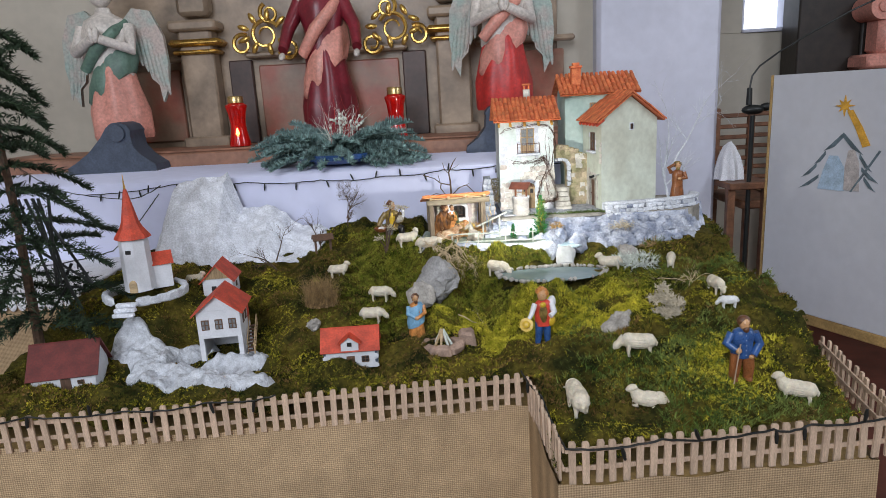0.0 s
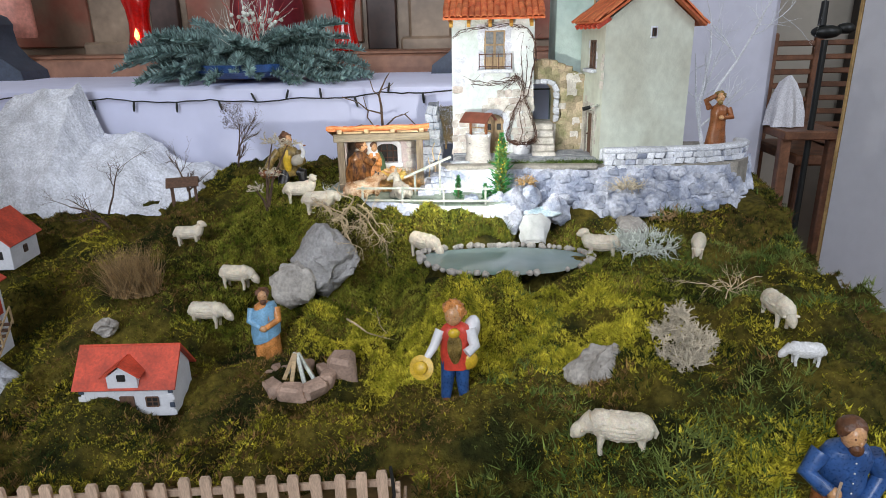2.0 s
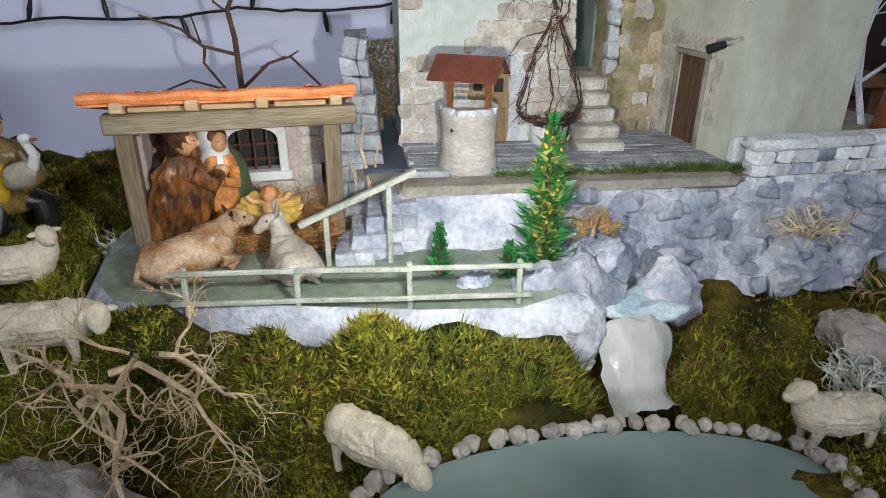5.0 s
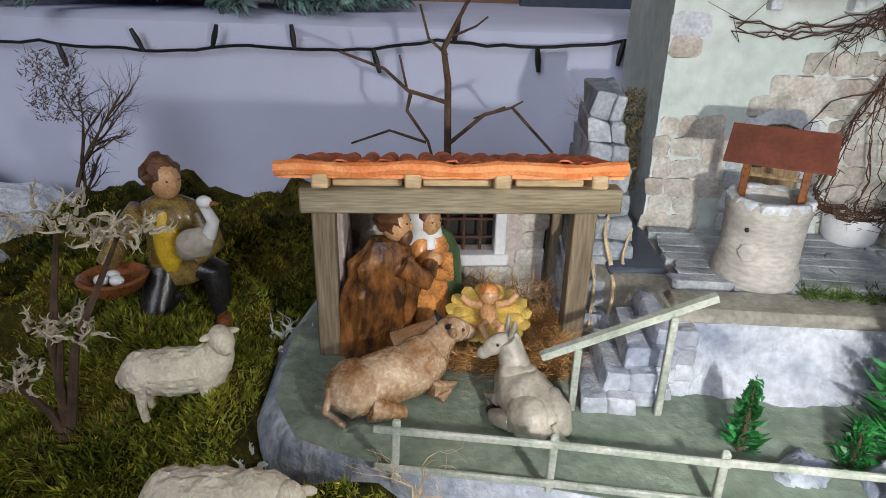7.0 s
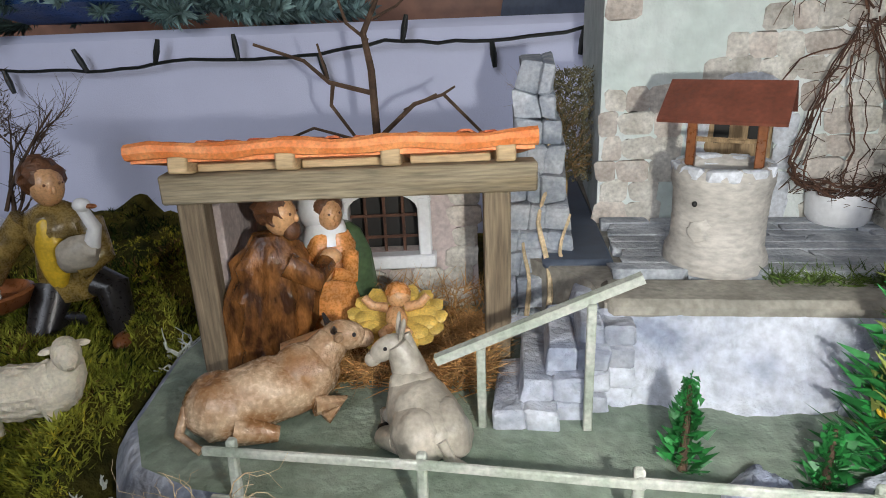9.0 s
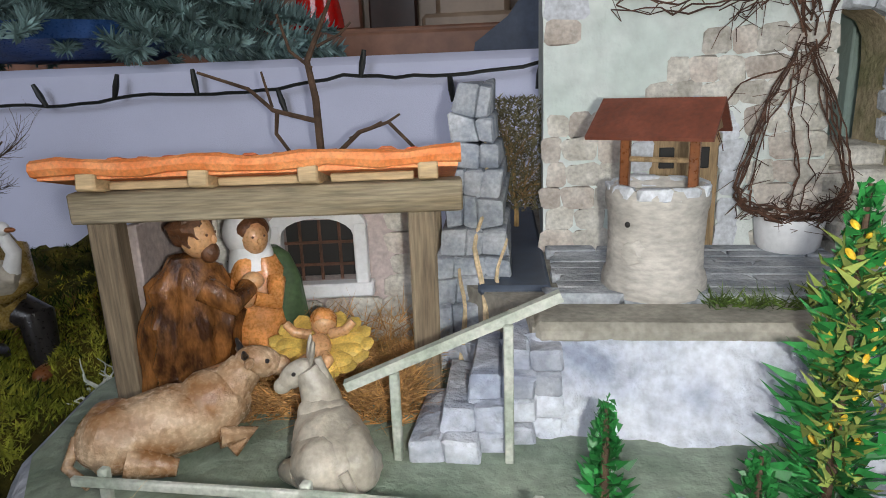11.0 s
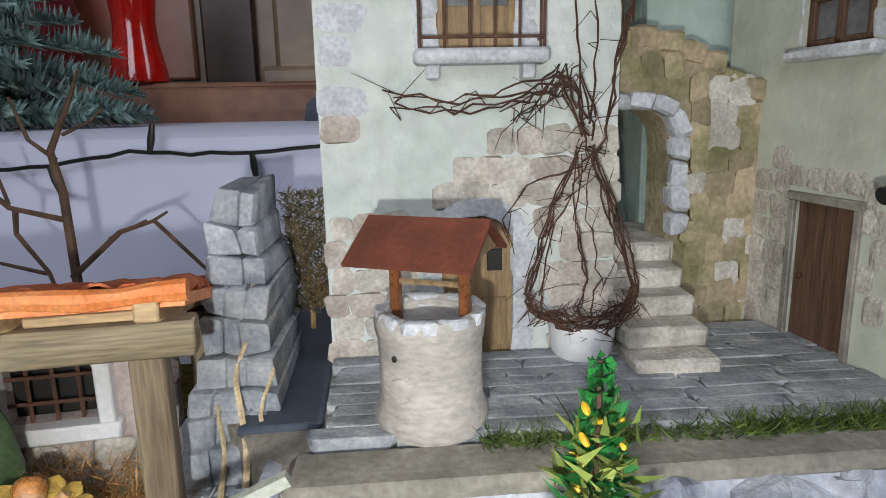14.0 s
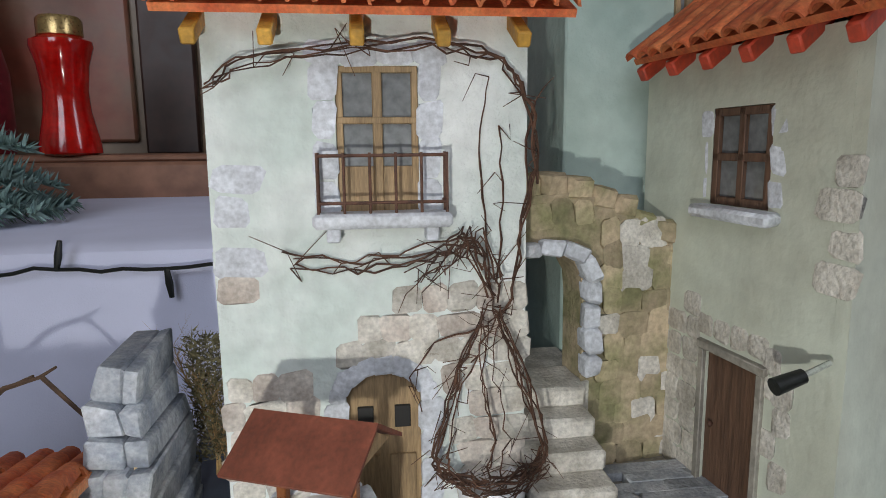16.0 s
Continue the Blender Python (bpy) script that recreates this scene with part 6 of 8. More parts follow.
b.lathe((-0.040, -0.020, 0.056), [(0.0145, 0), (0.0145, 0.0014), (0.008, 0.0022), (0.0078, 0.008), (0.004, 0.010), (0.001, 0.010)], 2, 24, rot=(68, 0, -20))
b.ball((0.020, 0.008, 0.090), (0.010, 0.010, 0.017), 7, (0, 12, 0), 16, 12)
figure("traveller", b, ("blue_paint", "red_paint", "yellow", "skin", "olive", "leather", "terra", "white_paint"), "painted traveller figurine in red waistcoat with yellow hat and white sack", 0.032, -0.697, gz_at(0.032, -0.697) - 0.002, 6)
# shepherd in blue shirt
b = Build()
for s in (-1, 1):
    limb(b, [(s * 0.009, 0, 0.052), (s * 0.012, -0.003, 0.028), (s * 0.013, 0, 0.006)], 0.0115, 0.0085, 1, 12)
    b.ball((s * 0.013, -0.004, 0.004), (0.006, 0.010, 0.005), 1)
q = folds(Build().lathe((0, 0, 0.046), [(0.0185, 0), (0.019, 0.010), (0.0185, 0.028), (0.021, 0.042), (0.017, 0.050), (0.007, 0.054)], 0, 28, squash=0.72), 0.002, 110, 8)
b.add(q.v, q.f, 0)
head(b, (0, -0.004, 0.1085), 0.0112, 2, 3, -85, True, False)
limb(b, [(-0.019, 0, 0.090), (-0.030, -0.004, 0.074), (-0.017, -0.015, 0.064)], 0.0088, 0.0065, 0)
b.ball((-0.014, -0.018, 0.064), (0.0055, 0.005, 0.0055), 2)
limb(b, [(0.019, 0, 0.090), (0.029, -0.003, 0.070), (0.014, -0.013, 0.052)], 0.0088, 0.0065, 0)
b.ball((0.011, -0.014, 0.050), (0.005, 0.004, 0.004), 2)
limb(b, [(-0.013, -0.022, 0.078), (-0.022, -0.024, 0.004)], 0.0012, 0.0011, 4, 6)
for k in range(5):
    b.ball((0.0, -0.0145 - 0.0005 * k, 0.090 - 0.009 * k), 0.0008, 5, seg=6, rings=5)
figure("shepherd", b, ("blue_paint", "leather", "skin", "hair", "picket", "white_paint"), "painted bearded shepherd figurine in blue shirt and brown trousers", 0.355, -0.920, gz_at(0.355, -0.920) + 0.006, 0)
# robed figure on the terrace, hand to the brow
b = Build()
q = robed(0.096, 0.0175, 0.003, 6.0)
b.add(q.v, q.f, 0)
head(b, (0, -0.002, 0.0945), 0.0092, 1, 2, -90, True)
limb(b, [(-0.016, 0, 0.076), (-0.024, -0.005, 0.090), (-0.008, -0.010, 0.100)], 0.0055, 0.004, 0)
limb(b, [(0.016, 0, 0.076), (0.021, -0.008, 0.062), (0.006, -0.015, 0.062)], 0.0055, 0.004, 0)
b.ball((0.003, -0.016, 0.062), (0.005, 0.004, 0.004), 1)
figure("watching_man", b, ("leather", "skin", "olive"), "painted robed man figurine in red-brown, shading his eyes", 0.560, 0.030, 1.092, -10).matrix_world @= Matrix.Scale(1.18, 4)

# ---- the small village ----
def village_house(name, loc, rz, w, d, h, ridge, roofmat, label, wins, doors=(), over=0.008):
    """Front wall faces -y; the ridge runs along x."""
    t = thing(name, loc, label, "house", "village houses", rz)
    b = Build().box((0, 0, h / 2), (w, d, h), 0, bevel=0.0008)
    for x in (-w / 2, w / 2):
        b.add([(x, -d / 2, h), (x, d / 2, h), (x, 0, h + ridge)], [(0, 1, 2)])
    part("wall", b, M["model_white"], t)
    sl = ridge / (d / 2)
    for s in (-1, 1):
        e = [(-w / 2 - over, s * (d / 2 + over), h - over * sl), (w / 2 + over, s * (d / 2 + over), h - over * sl), (w / 2 + over, 0, h + ridge + 0.002), (-w / 2 - over, 0, h + ridge + 0.002)]
        part("roof", roof_slab(e if s < 0 else e[::-1], 0.003), M[roofmat], t)
    for x, z, ww, hh in wins:
        wn = part("window", Build().box((x, -d / 2 - 0.0004, z), (ww, 0.002, hh), 0, bevel=0.0002), M["dark"], t)
        fr = Build().box((x, -d / 2 - 0.0016, z), (0.0012, 0.001, hh), 0).box((x, -d / 2 - 0.0016, z), (ww, 0.001, 0.0012), 0)
        for q in (-1, 1):
            fr.box((x + q * ww / 2, -d / 2 - 0.0012, z), (0.0016, 0.002, hh), 0).box((x, -d / 2 - 0.0012, z + q * hh / 2), (ww, 0.002, 0.0016), 0)
        part("frame", fr, M["darkdoor"], wn)
    for x, ww, hh in doors:
        part("door", Build().box((x, -d / 2 - 0.0008, hh / 2), (ww, 0.003, hh), 0, bevel=0.0004), M["darkdoor"], t)
    return t


h1 = village_house("red_roof_house", (-0.391, -0.652, 0.880), 4, 0.116, 0.064, 0.050, 0.036, "redroof", "small white model house with red roof and dormer", ((-0.030, 0.022, 0.015, 0.013), (0.032, 0.022, 0.015, 0.013)), ((0.0, 0.018, 0.030),), 0.007)
dm = part("dormer", Build().prism([(-0.019, 0.044), (0.019, 0.044), (0.019, 0.060), (0.0, 0.074), (-0.019, 0.060)], -0.037, -0.004), M["model_white"], h1)
part("window", Build().box((0, -0.0375, 0.059), (0.010, 0.002, 0.009), 0, bevel=0.0002), M["dark"], dm)
for s in (-1, 1):
    e = [(0, -0.041, 0.0765), (s * 0.024, -0.041, 0.0595), (s * 0.024, 0.0, 0.0595), (0, 0.0, 0.0765)]
    part("roof", roof_slab(e if s < 0 else e[::-1], 0.002), M["redroof"], dm)
for s in (-1, 1):
    for k in range(4):
        part("quoin", Build().box((s * 0.0565, -0.0325, 0.006 + 0.0105 * k), (0.006 if k % 2 else 0.009, 0.002, 0.007), 0), M["slate"] if k % 2 else M["model_white"], h1)
village_house("dark_roof_house", (-1.010, -0.690, 0.874), 12, 0.128, 0.090, 0.048, 0.055, "darkroof", "small white model house with a dark red roof", ((-0.028, 0.020, 0.014, 0.014), (0.034, 0.024, 0.012, 0.008)), ((0.004, 0.020, 0.034),), 0.008)
h3 = village_house("gabled_house", (-0.780, -0.352, gz_at(-0.780, -0.352) + 0.004), 98, 0.086, 0.076, 0.052, 0.038, "redroof", "small white model house with red roof and brown gable", ((0.0, 0.026, 0.010, 0.012),))
part("gable", Build().prism([(-0.034, 0.053), (0.034, 0.053), (0, 0.087)], -0.0455, -0.0430, 0, 0), M["doorwood"], h3)
for y in (-0.018, 0.010):
    part("window", Build().box((-0.0432, y, 0.026), (0.002, 0.012, 0.014), 0, bevel=0.0002), M["dark"], h3)
# house on an open arcade with an outside stair: ridge runs back
t = thing("arcade_house", (-0.695, -0.585, 0.898), "white arcaded model house with red roof and outside stair", "house", "village houses", 8)
t.scale = (1.06, 1.06, 1.08)
b = Build().box((0, 0, 0.078), (0.090, 0.100, 0.060), 0, bevel=0.0008)
b.add([(-0.045, -0.05, 0.108), (0.045, -0.05, 0.108), (0, -0.05, 0.142), (-0.045, 0.05, 0.108), (0.045, 0.05, 0.108), (0, 0.05, 0.142)], [(0, 1, 2), (3, 5, 4)])
part("wall", b, M["model_white"], t)
for s in (-1, 1):
    e = [(s * 0.054, -0.060, 0.1015), (s * 0.054, 0.056, 0.1015), (0, 0.056, 0.1445), (0, -0.060, 0.1445)]
    part("roof", roof_slab(e[::-1] if s < 0 else e, 0.003), M["redroof"], t)
    part("pier", Build().box((s * 0.040, -0.046, 0.024), (0.010, 0.008, 0.050), 0, bevel=0.0006), M["model_white"], t)
    part("side_wall", Build().box((s * 0.043, 0.010, 0.024), (0.005, 0.078, 0.050), 0, bevel=0.0006), M["model_white"], t)
part("back_wall", Build().box((0, 0.047, 0.024), (0.086, 0.005, 0.050), 0, bevel=0.0006), M["model_white"], t)
for x in (-0.028, 0.0, 0.028):
    wn = part("window", Build().box((x, -0.0505, 0.078), (0.016, 0.002, 0.022), 0, bevel=0.0002), M["darkdoor"], t)
    for dx in (-0.0036, 0.0036):
        for dz in (-0.005, 0.005):
            part("pane", Build().box((x + dx, -0.052, 0.078 + dz), (0.0048, 0.001, 0.0075), 0, bevel=0.0001), M["glass"], wn)
for y in (-0.020, 0.006):
    part("window", Build().box((0.0455, y, 0.080), (0.002, 0.014, 0.022), 0, bevel=0.0002), M["darkdoor"], t)
part("door", Build().box((0.0455, 0.034, 0.072), (0.002, 0.016, 0.036), 0, bevel=0.0002), M["redroof"], t)
for k in range(8):
    part("step", Build().box((0.056, -0.030 + 0.0075 * k, 0.006 + 0.0055 * k), (0.016, 0.009, 0.002), 0), M["darkdoor"], t)
for x in (0.049, 0.064):
    part("stringer", Build().tube([(x, -0.036, 0.002), (x, 0.028, 0.048)], 0.0014, 0, 4), M["pine"], t)
    part("handrail", Build().tube([(x, -0.036, 0.022), (x, 0.028, 0.068)], 0.0012, 0, 4), M["pine"], t)
for y, z in ((-0.036, 0.0), (-0.004, 0.024), (0.028, 0.044)):
    part("rail_post", Build().box((0.064, y, z + 0.012), (0.0022, 0.0022, 0.026), 0), M["pine"], t)
# church with octagonal tower
ch = thing("model_church", (-0.932, -0.480, 1.030), "small white model church with octagonal tower and red spire", "church")
part("tower", Build().lathe((0, 0, 0), [(0.037, 0), (0.036, 0.004), (0.034, 0.13), (0.034, 0.135)], 0, 8, rot=(0, 0, 22.5)), M["model_white"], ch, smooth=False)
sp = part("spire", Build().lathe((0, 0, 0), [(0.042, 0.130), (0.040, 0.136), (0.026, 0.156), (0.020, 0.17), (0.004, 0.248), (0.001, 0.25)], 0, 8, rot=(0, 0, 22.5)), M["redroof"], ch, "red pointed spire", smooth=False)
part("finial", Build().tube([(0, 0, 0.246), (0, 0, 0.262), (0, 0, 0.285)], [0.003, 0.002, 0.0005], 0, 8), M["gilt"], sp)
part("nave", Build().box((0.036, 0.044, 0.026), (0.046, 0.050, 0.062), 0, (0, 0, 30), 0.0008), M["model_white"], ch)
part("nave_roof", Build().prism([(-0.030, 0.055), (0.030, 0.055), (0, 0.084)], -0.029, 0.029, 0, 0, pose(0.036, 0.044, 0, 0, 0, 30)), M["redroof"], ch)
part("door", Build().prism([(-0.009, 0), (0.009, 0), (0.009, 0.022), (0.005, 0.029), (0, 0.031), (-0.005, 0.029), (-0.009, 0.022)], -0.037, -0.030), M["pine"], ch, "arched wooden door")
part("window", Build().box((0, -0.033, 0.100), (0.012, 0.004, 0.009), 0, bevel=0.0003), M["dark"], ch)
yard = thing("churchyard_wall", (-0.932, -0.480, 1.012), "low white plaster wall round the model church, with steps", "wall")
for k in range(22):
    a = math.radians(-60 + 300 * k / 21 - 10)
    part("wall_block", rs.choice(WHITES), None, yard, m=pose(0.092 * math.cos(a) + 0.012, 0.085 * math.sin(a), 0.010, 0, 0, math.degrees(a) + 90) @ Matrix.Diagonal((0.030, 0.013, 0.020, 1)))
for k in range(3):
    part("step", Build().box((0.012, -0.100 - 0.011 * k, 0.008 - 0.009 * k), (0.050, 0.014, 0.009), 0, bevel=0.002), M["snow"], yard)

# ---- fences ----
def fence(name, a, c, n, z, label):
    t = thing(name, (a[0], a[1], z), label, "fence", "picket fences", math.degrees(math.atan2(c[1] - a[1], c[0] - a[0])))
    L = math.hypot(c[0] - a[0], c[1] - a[1])
    me = Build().prism([(-0.0055, 0), (0.0055, 0), (0.0055, 0.070), (0.0040, 0.073), (-0.0040, 0.073), (-0.0055, 0.070)], -0.0022, 0.0022).mesh("picket", M["picket"])
    for k in range(n):
        part("picket", me, None, t, m=pose(L * (k + 0.5) / n + rs.uniform(-0.0008, 0.0008), 0, rs.uniform(-0.001, 0.001), rs.uniform(-2.5, 2.5), rs.uniform(-1.6, 1.6), 0))
    for zz in (0.024, 0.056):
        part("cross_bar", Build().box((L / 2, 0.004, zz), (L, 0.0035, 0.008), 0), M["picket"], t)
    return t


fence("front_fence", (-1.16, -0.934), (-0.72, -0.905), 18, 0.846, "low pale wooden picket fence along the crib")
fence("front_fence", (-0.72, -0.905), (-0.026, -0.830), 31, 0.846, "low pale wooden picket fence along the crib")
fence("corner_fence", (-0.018, -0.836), (0.004, -1.090), 12, 0.846, "low pale wooden picket fence at the table's corner")
fence("right_fence", (0.010, -1.098), (0.548, -1.052), 25, 0.848, "low pale wooden picket fence at the front")
fence("side_fence", (0.556, -1.040), (0.612, -0.72), 13, 0.852, "low pale wooden picket fence along the side")


def string_light(pts, label, bulbs, seed, r=0.0016, drop=0.026):
    """Twisted black cable with small lamp stubs as its parts."""
    rnd = random.Random(seed)
    t = thing("light_string", pts[0], label, "light string", "light strings")
    o = Vector(pts[0])
    p = [Vector(q) - o for q in pts]
    path = []
    for a, c in zip(p, p[1:]):
        for k in range(12):
            q = k / 12
            path.append(a.lerp(c, q) - Vector((0, 0, 0.007 * 4 * q * (1 - q))) + Vector((0, rnd.uniform(-0.001, 0.001), rnd.uniform(-0.0012, 0.0012))))
    path.append(p[-1])
    part("cable", Build().tube(path, r, 0, 6), M["wire"], t)
    for k in range(bulbs):
        q = path[int((k + 0.5) / bulbs * (len(path) - 1))]
        d = Vector((rnd.uniform(-0.35, 0.35), -0.05, -1 if rnd.random() < 0.8 else 0.8)).normalized()
        part("bulb", Build().tube([q, q + d * drop * 0.5, q + d * drop], [r * 1.3, r * 1.9, r * 1.2], 0, 8), M["wire"], t)
    return t


string_light([(-1.42, 0.190, 1.19), (-1.10, 0.192, 1.212), (-0.86, 0.190, 1.204), (-0.60, 0.190, 1.199), (-0.375, 0.190, 1.201), (-0.18, 0.190, 1.212), (0.02, 0.190, 1.219), (0.3, 0.19, 1.22)], "black cable with small unlit lamps along the altar cloth", 17, 3, 0.0017, 0.024)
string_light([(-1.62, 0.15, 1.31), (-1.45, 0.1, 1.22), (-1.2, 0.06, 1.185), (-1.09, 0.05, 1.225)], "black cable with small unlit lamps hanging in a loop", 4, 4)
string_light([(-1.09, 0.03, 1.2), (-1.17, -0.15, 1.06), (-1.3, -0.3, 1.06)], "black cable running down behind the model church", 2, 5)
string_light([(-1.1, -0.936, 0.912), (-0.95, -0.928, 0.920), (-0.78, -0.915, 0.917), (-0.62, -0.900, 0.920), (-0.50, -0.886, 0.922)], "black cable with small lamps along the fence top", 6, 6, 0.0018, 0.022)
string_light([(-0.030, -0.826, 0.922), (-0.004, -0.93, 0.918), (0.010, -1.100, 0.912), (0.16, -1.094, 0.917), (0.34, -1.076, 0.916), (0.40, -1.072, 0.92), (0.55, -1.058, 0.924)], "black cable with small lamps along the fence top", 8, 7, 0.0018, 0.022)

# campfire of light sticks between round stones
fire = thing("campfire", (-0.187, -0.612, gz_at(-0.187, -0.612)), "campfire of pale sticks inside a ring of stones", "campfire")
for k in range(7):
    a = 2 * math.pi * k / 7
    part("stick", Build().box((0.013 * math.cos(a), 0.013 * math.sin(a), 0.022), (0.0055, 0.003, 0.050), 0, (26 * math.sin(a), -26 * math.cos(a), 0), 0.0005), M["pine"] if k % 3 else M["lichen"], fire)
PEBB = stone_meshes("hearth_stone", mat("pinkpebble", (0.42, 0.29, 0.22), 0.8, 0.2, 40, 0.4, 150, rand=0.15), 4, 8)
for k in range(8):
    a = 2 * math.pi * k / 8
    s = rs.uniform(0.024, 0.036)
    part("hearth_stone", rs.choice(PEBB), None, fire, m=pose(0.040 * math.cos(a), 0.036 * math.sin(a), 0.005, 0, 0, math.degrees(a) + 90) @ Matrix.Diagonal((s, s * 0.62, s * 0.55, 1)))
solid("hearth_stone", PEBB[0], None, "single round pinkish stone beside the campfire", "stone", m=pose(-0.132, -0.588, gz_at(-0.132, -0.588) + 0.010) @ Matrix.Diagonal((0.040, 0.034, 0.036, 1)))
# little rack
rk = thing("hay_rack", (-0.545, -0.130, gz_at(-0.545, -0.130)), "small purple-brown wooden hay rack in the moss", "rack", rz=20)
for x in (-0.022, 0.022):
    for y in (-0.010, 0.010):
        part("leg", Build().box((x, y, 0.020), (0.004, 0.004, 0.044), 0), M["darkdoor"], rk)
for s in (-1, 1):
    part("roof_board", Build().box((0, s * 0.011, 0.046), (0.062, 0.026, 0.003), 0, (-s * 35, 0, 0)), M["darkdoor"], rk)
# white plaster mountain in front of the altar cloth
b = Build()
for i in range(46):
    for j in range(28):
        x, q = -1.20 + 0.82 * i / 45, j / 27
        hgt = 0.245 * math.exp(-((x + 1.01) / 0.115) ** 6) + 0.125 * math.exp(-((x + 0.84) / 0.12) ** 4) + 0.075 * math.exp(-((x + 0.66) / 0.14) ** 2)
        hgt = min(hgt, 0.262) + 0.02 * noise.noise(Vector((x * 12, 3, 1)))
        z = 0.975 + hgt * (1 - q ** 1.6) + 0.024 * noise.noise(Vector((x * 14, q * 5, 2))) + 0.014 * noise.noise(Vector((x * 35, q * 9, 5)))
        b.v.append((x, 0.165 - 0.22 * q + 0.02 * noise.noise(Vector((x * 11, q * 4, 8))), z))
for i in range(45):
    for j in range(27):
        a = i * 28 + j
        b.f.append((a, a + 1, a + 29, a + 28))
        b.m.append(0)
solid("plaster_mountain", b, M["snow"], "rough white plaster mountain leaning on the altar cloth", "mountain", kind="structure", smooth=False)

# ---- things on and round the altar ----
def grave_candle(x, y, z):
    t = thing("votive_candle", (x, y, z), "tall red glass votive candle with brass lid", "candle", "votive candles")
    part("glass", Build().lathe((0, 0, 0), [(0.040, 0), (0.050, 0.004), (0.049, 0.02), (0.038, 0.075), (0.036, 0.11), (0.041, 0.155), (0.050, 0.185), (0.049, 0.194), (0.034, 0.202), (0.030, 0.205)], 0, 32), M["redglass"], t)
    part("lid", Build().lathe((0, 0, 0), [(0.032, 0.200), (0.036, 0.203), (0.036, 0.228), (0.032, 0.234), (0.001, 0.236)], 0, 32), M["brass"], t, "brass lid")


grave_candle(-0.413, 1.02, 1.294)
grave_candle(-1.165, 1.04, 1.294)
flame = bpy.data.materials.new("flame")
flame.use_nodes = True
flame.node_tree.nodes["Principled BSDF"].inputs["Emission Color"].default_value = (1.0, 0.25, 0.02, 1)
flame.node_tree.nodes["Principled BSDF"].inputs["Emission Strength"].default_value = 5
solid("candle_flame", Build().lathe((0, 0, 0), [(0.003, 0), (0.010, 0.012), (0.006, 0.028), (0.001, 0.040)], 0, 10), flame, "small orange flame of a lit votive candle", "flame", m=pose(-1.158, 0.996, 1.345))


def scroll_base(x, y, z, flip, s):
    poly = [(-0.19, 0), (0.19, 0), (0.185, 0.03), (0.13, 0.07), (0.10, 0.11), (0.095, 0.16)]
    poly += [(0.045 + 0.055 * math.cos(a), 0.165 + 0.045 * math.sin(a)) for a in (0.2, 0.8, 1.4, 2.0, 2.6)]
    poly += [(-0.03, 0.15), (-0.09, 0.09), (-0.15, 0.05), (-0.19, 0.03)]
    b = Build().prism([(flip * p * s, q * s) for p, q in poly], -0.07, 0.07)
    b.tube([(flip * 0.045 * s, -0.085, 0.165 * s), (flip * 0.045 * s, 0.075, 0.165 * s)], 0.034 * s, 0, 20)
    return solid("scroll_pedestal", b, M["slate"], "dark slate-blue scroll-shaped pedestal", "pedestal", "scroll pedestals", m=pose(x, y, z))


scroll_base(-1.665, 0.86, 1.228, 1, 1.05)
scroll_base(0.09, 0.90, 1.228, -1, 0.98)


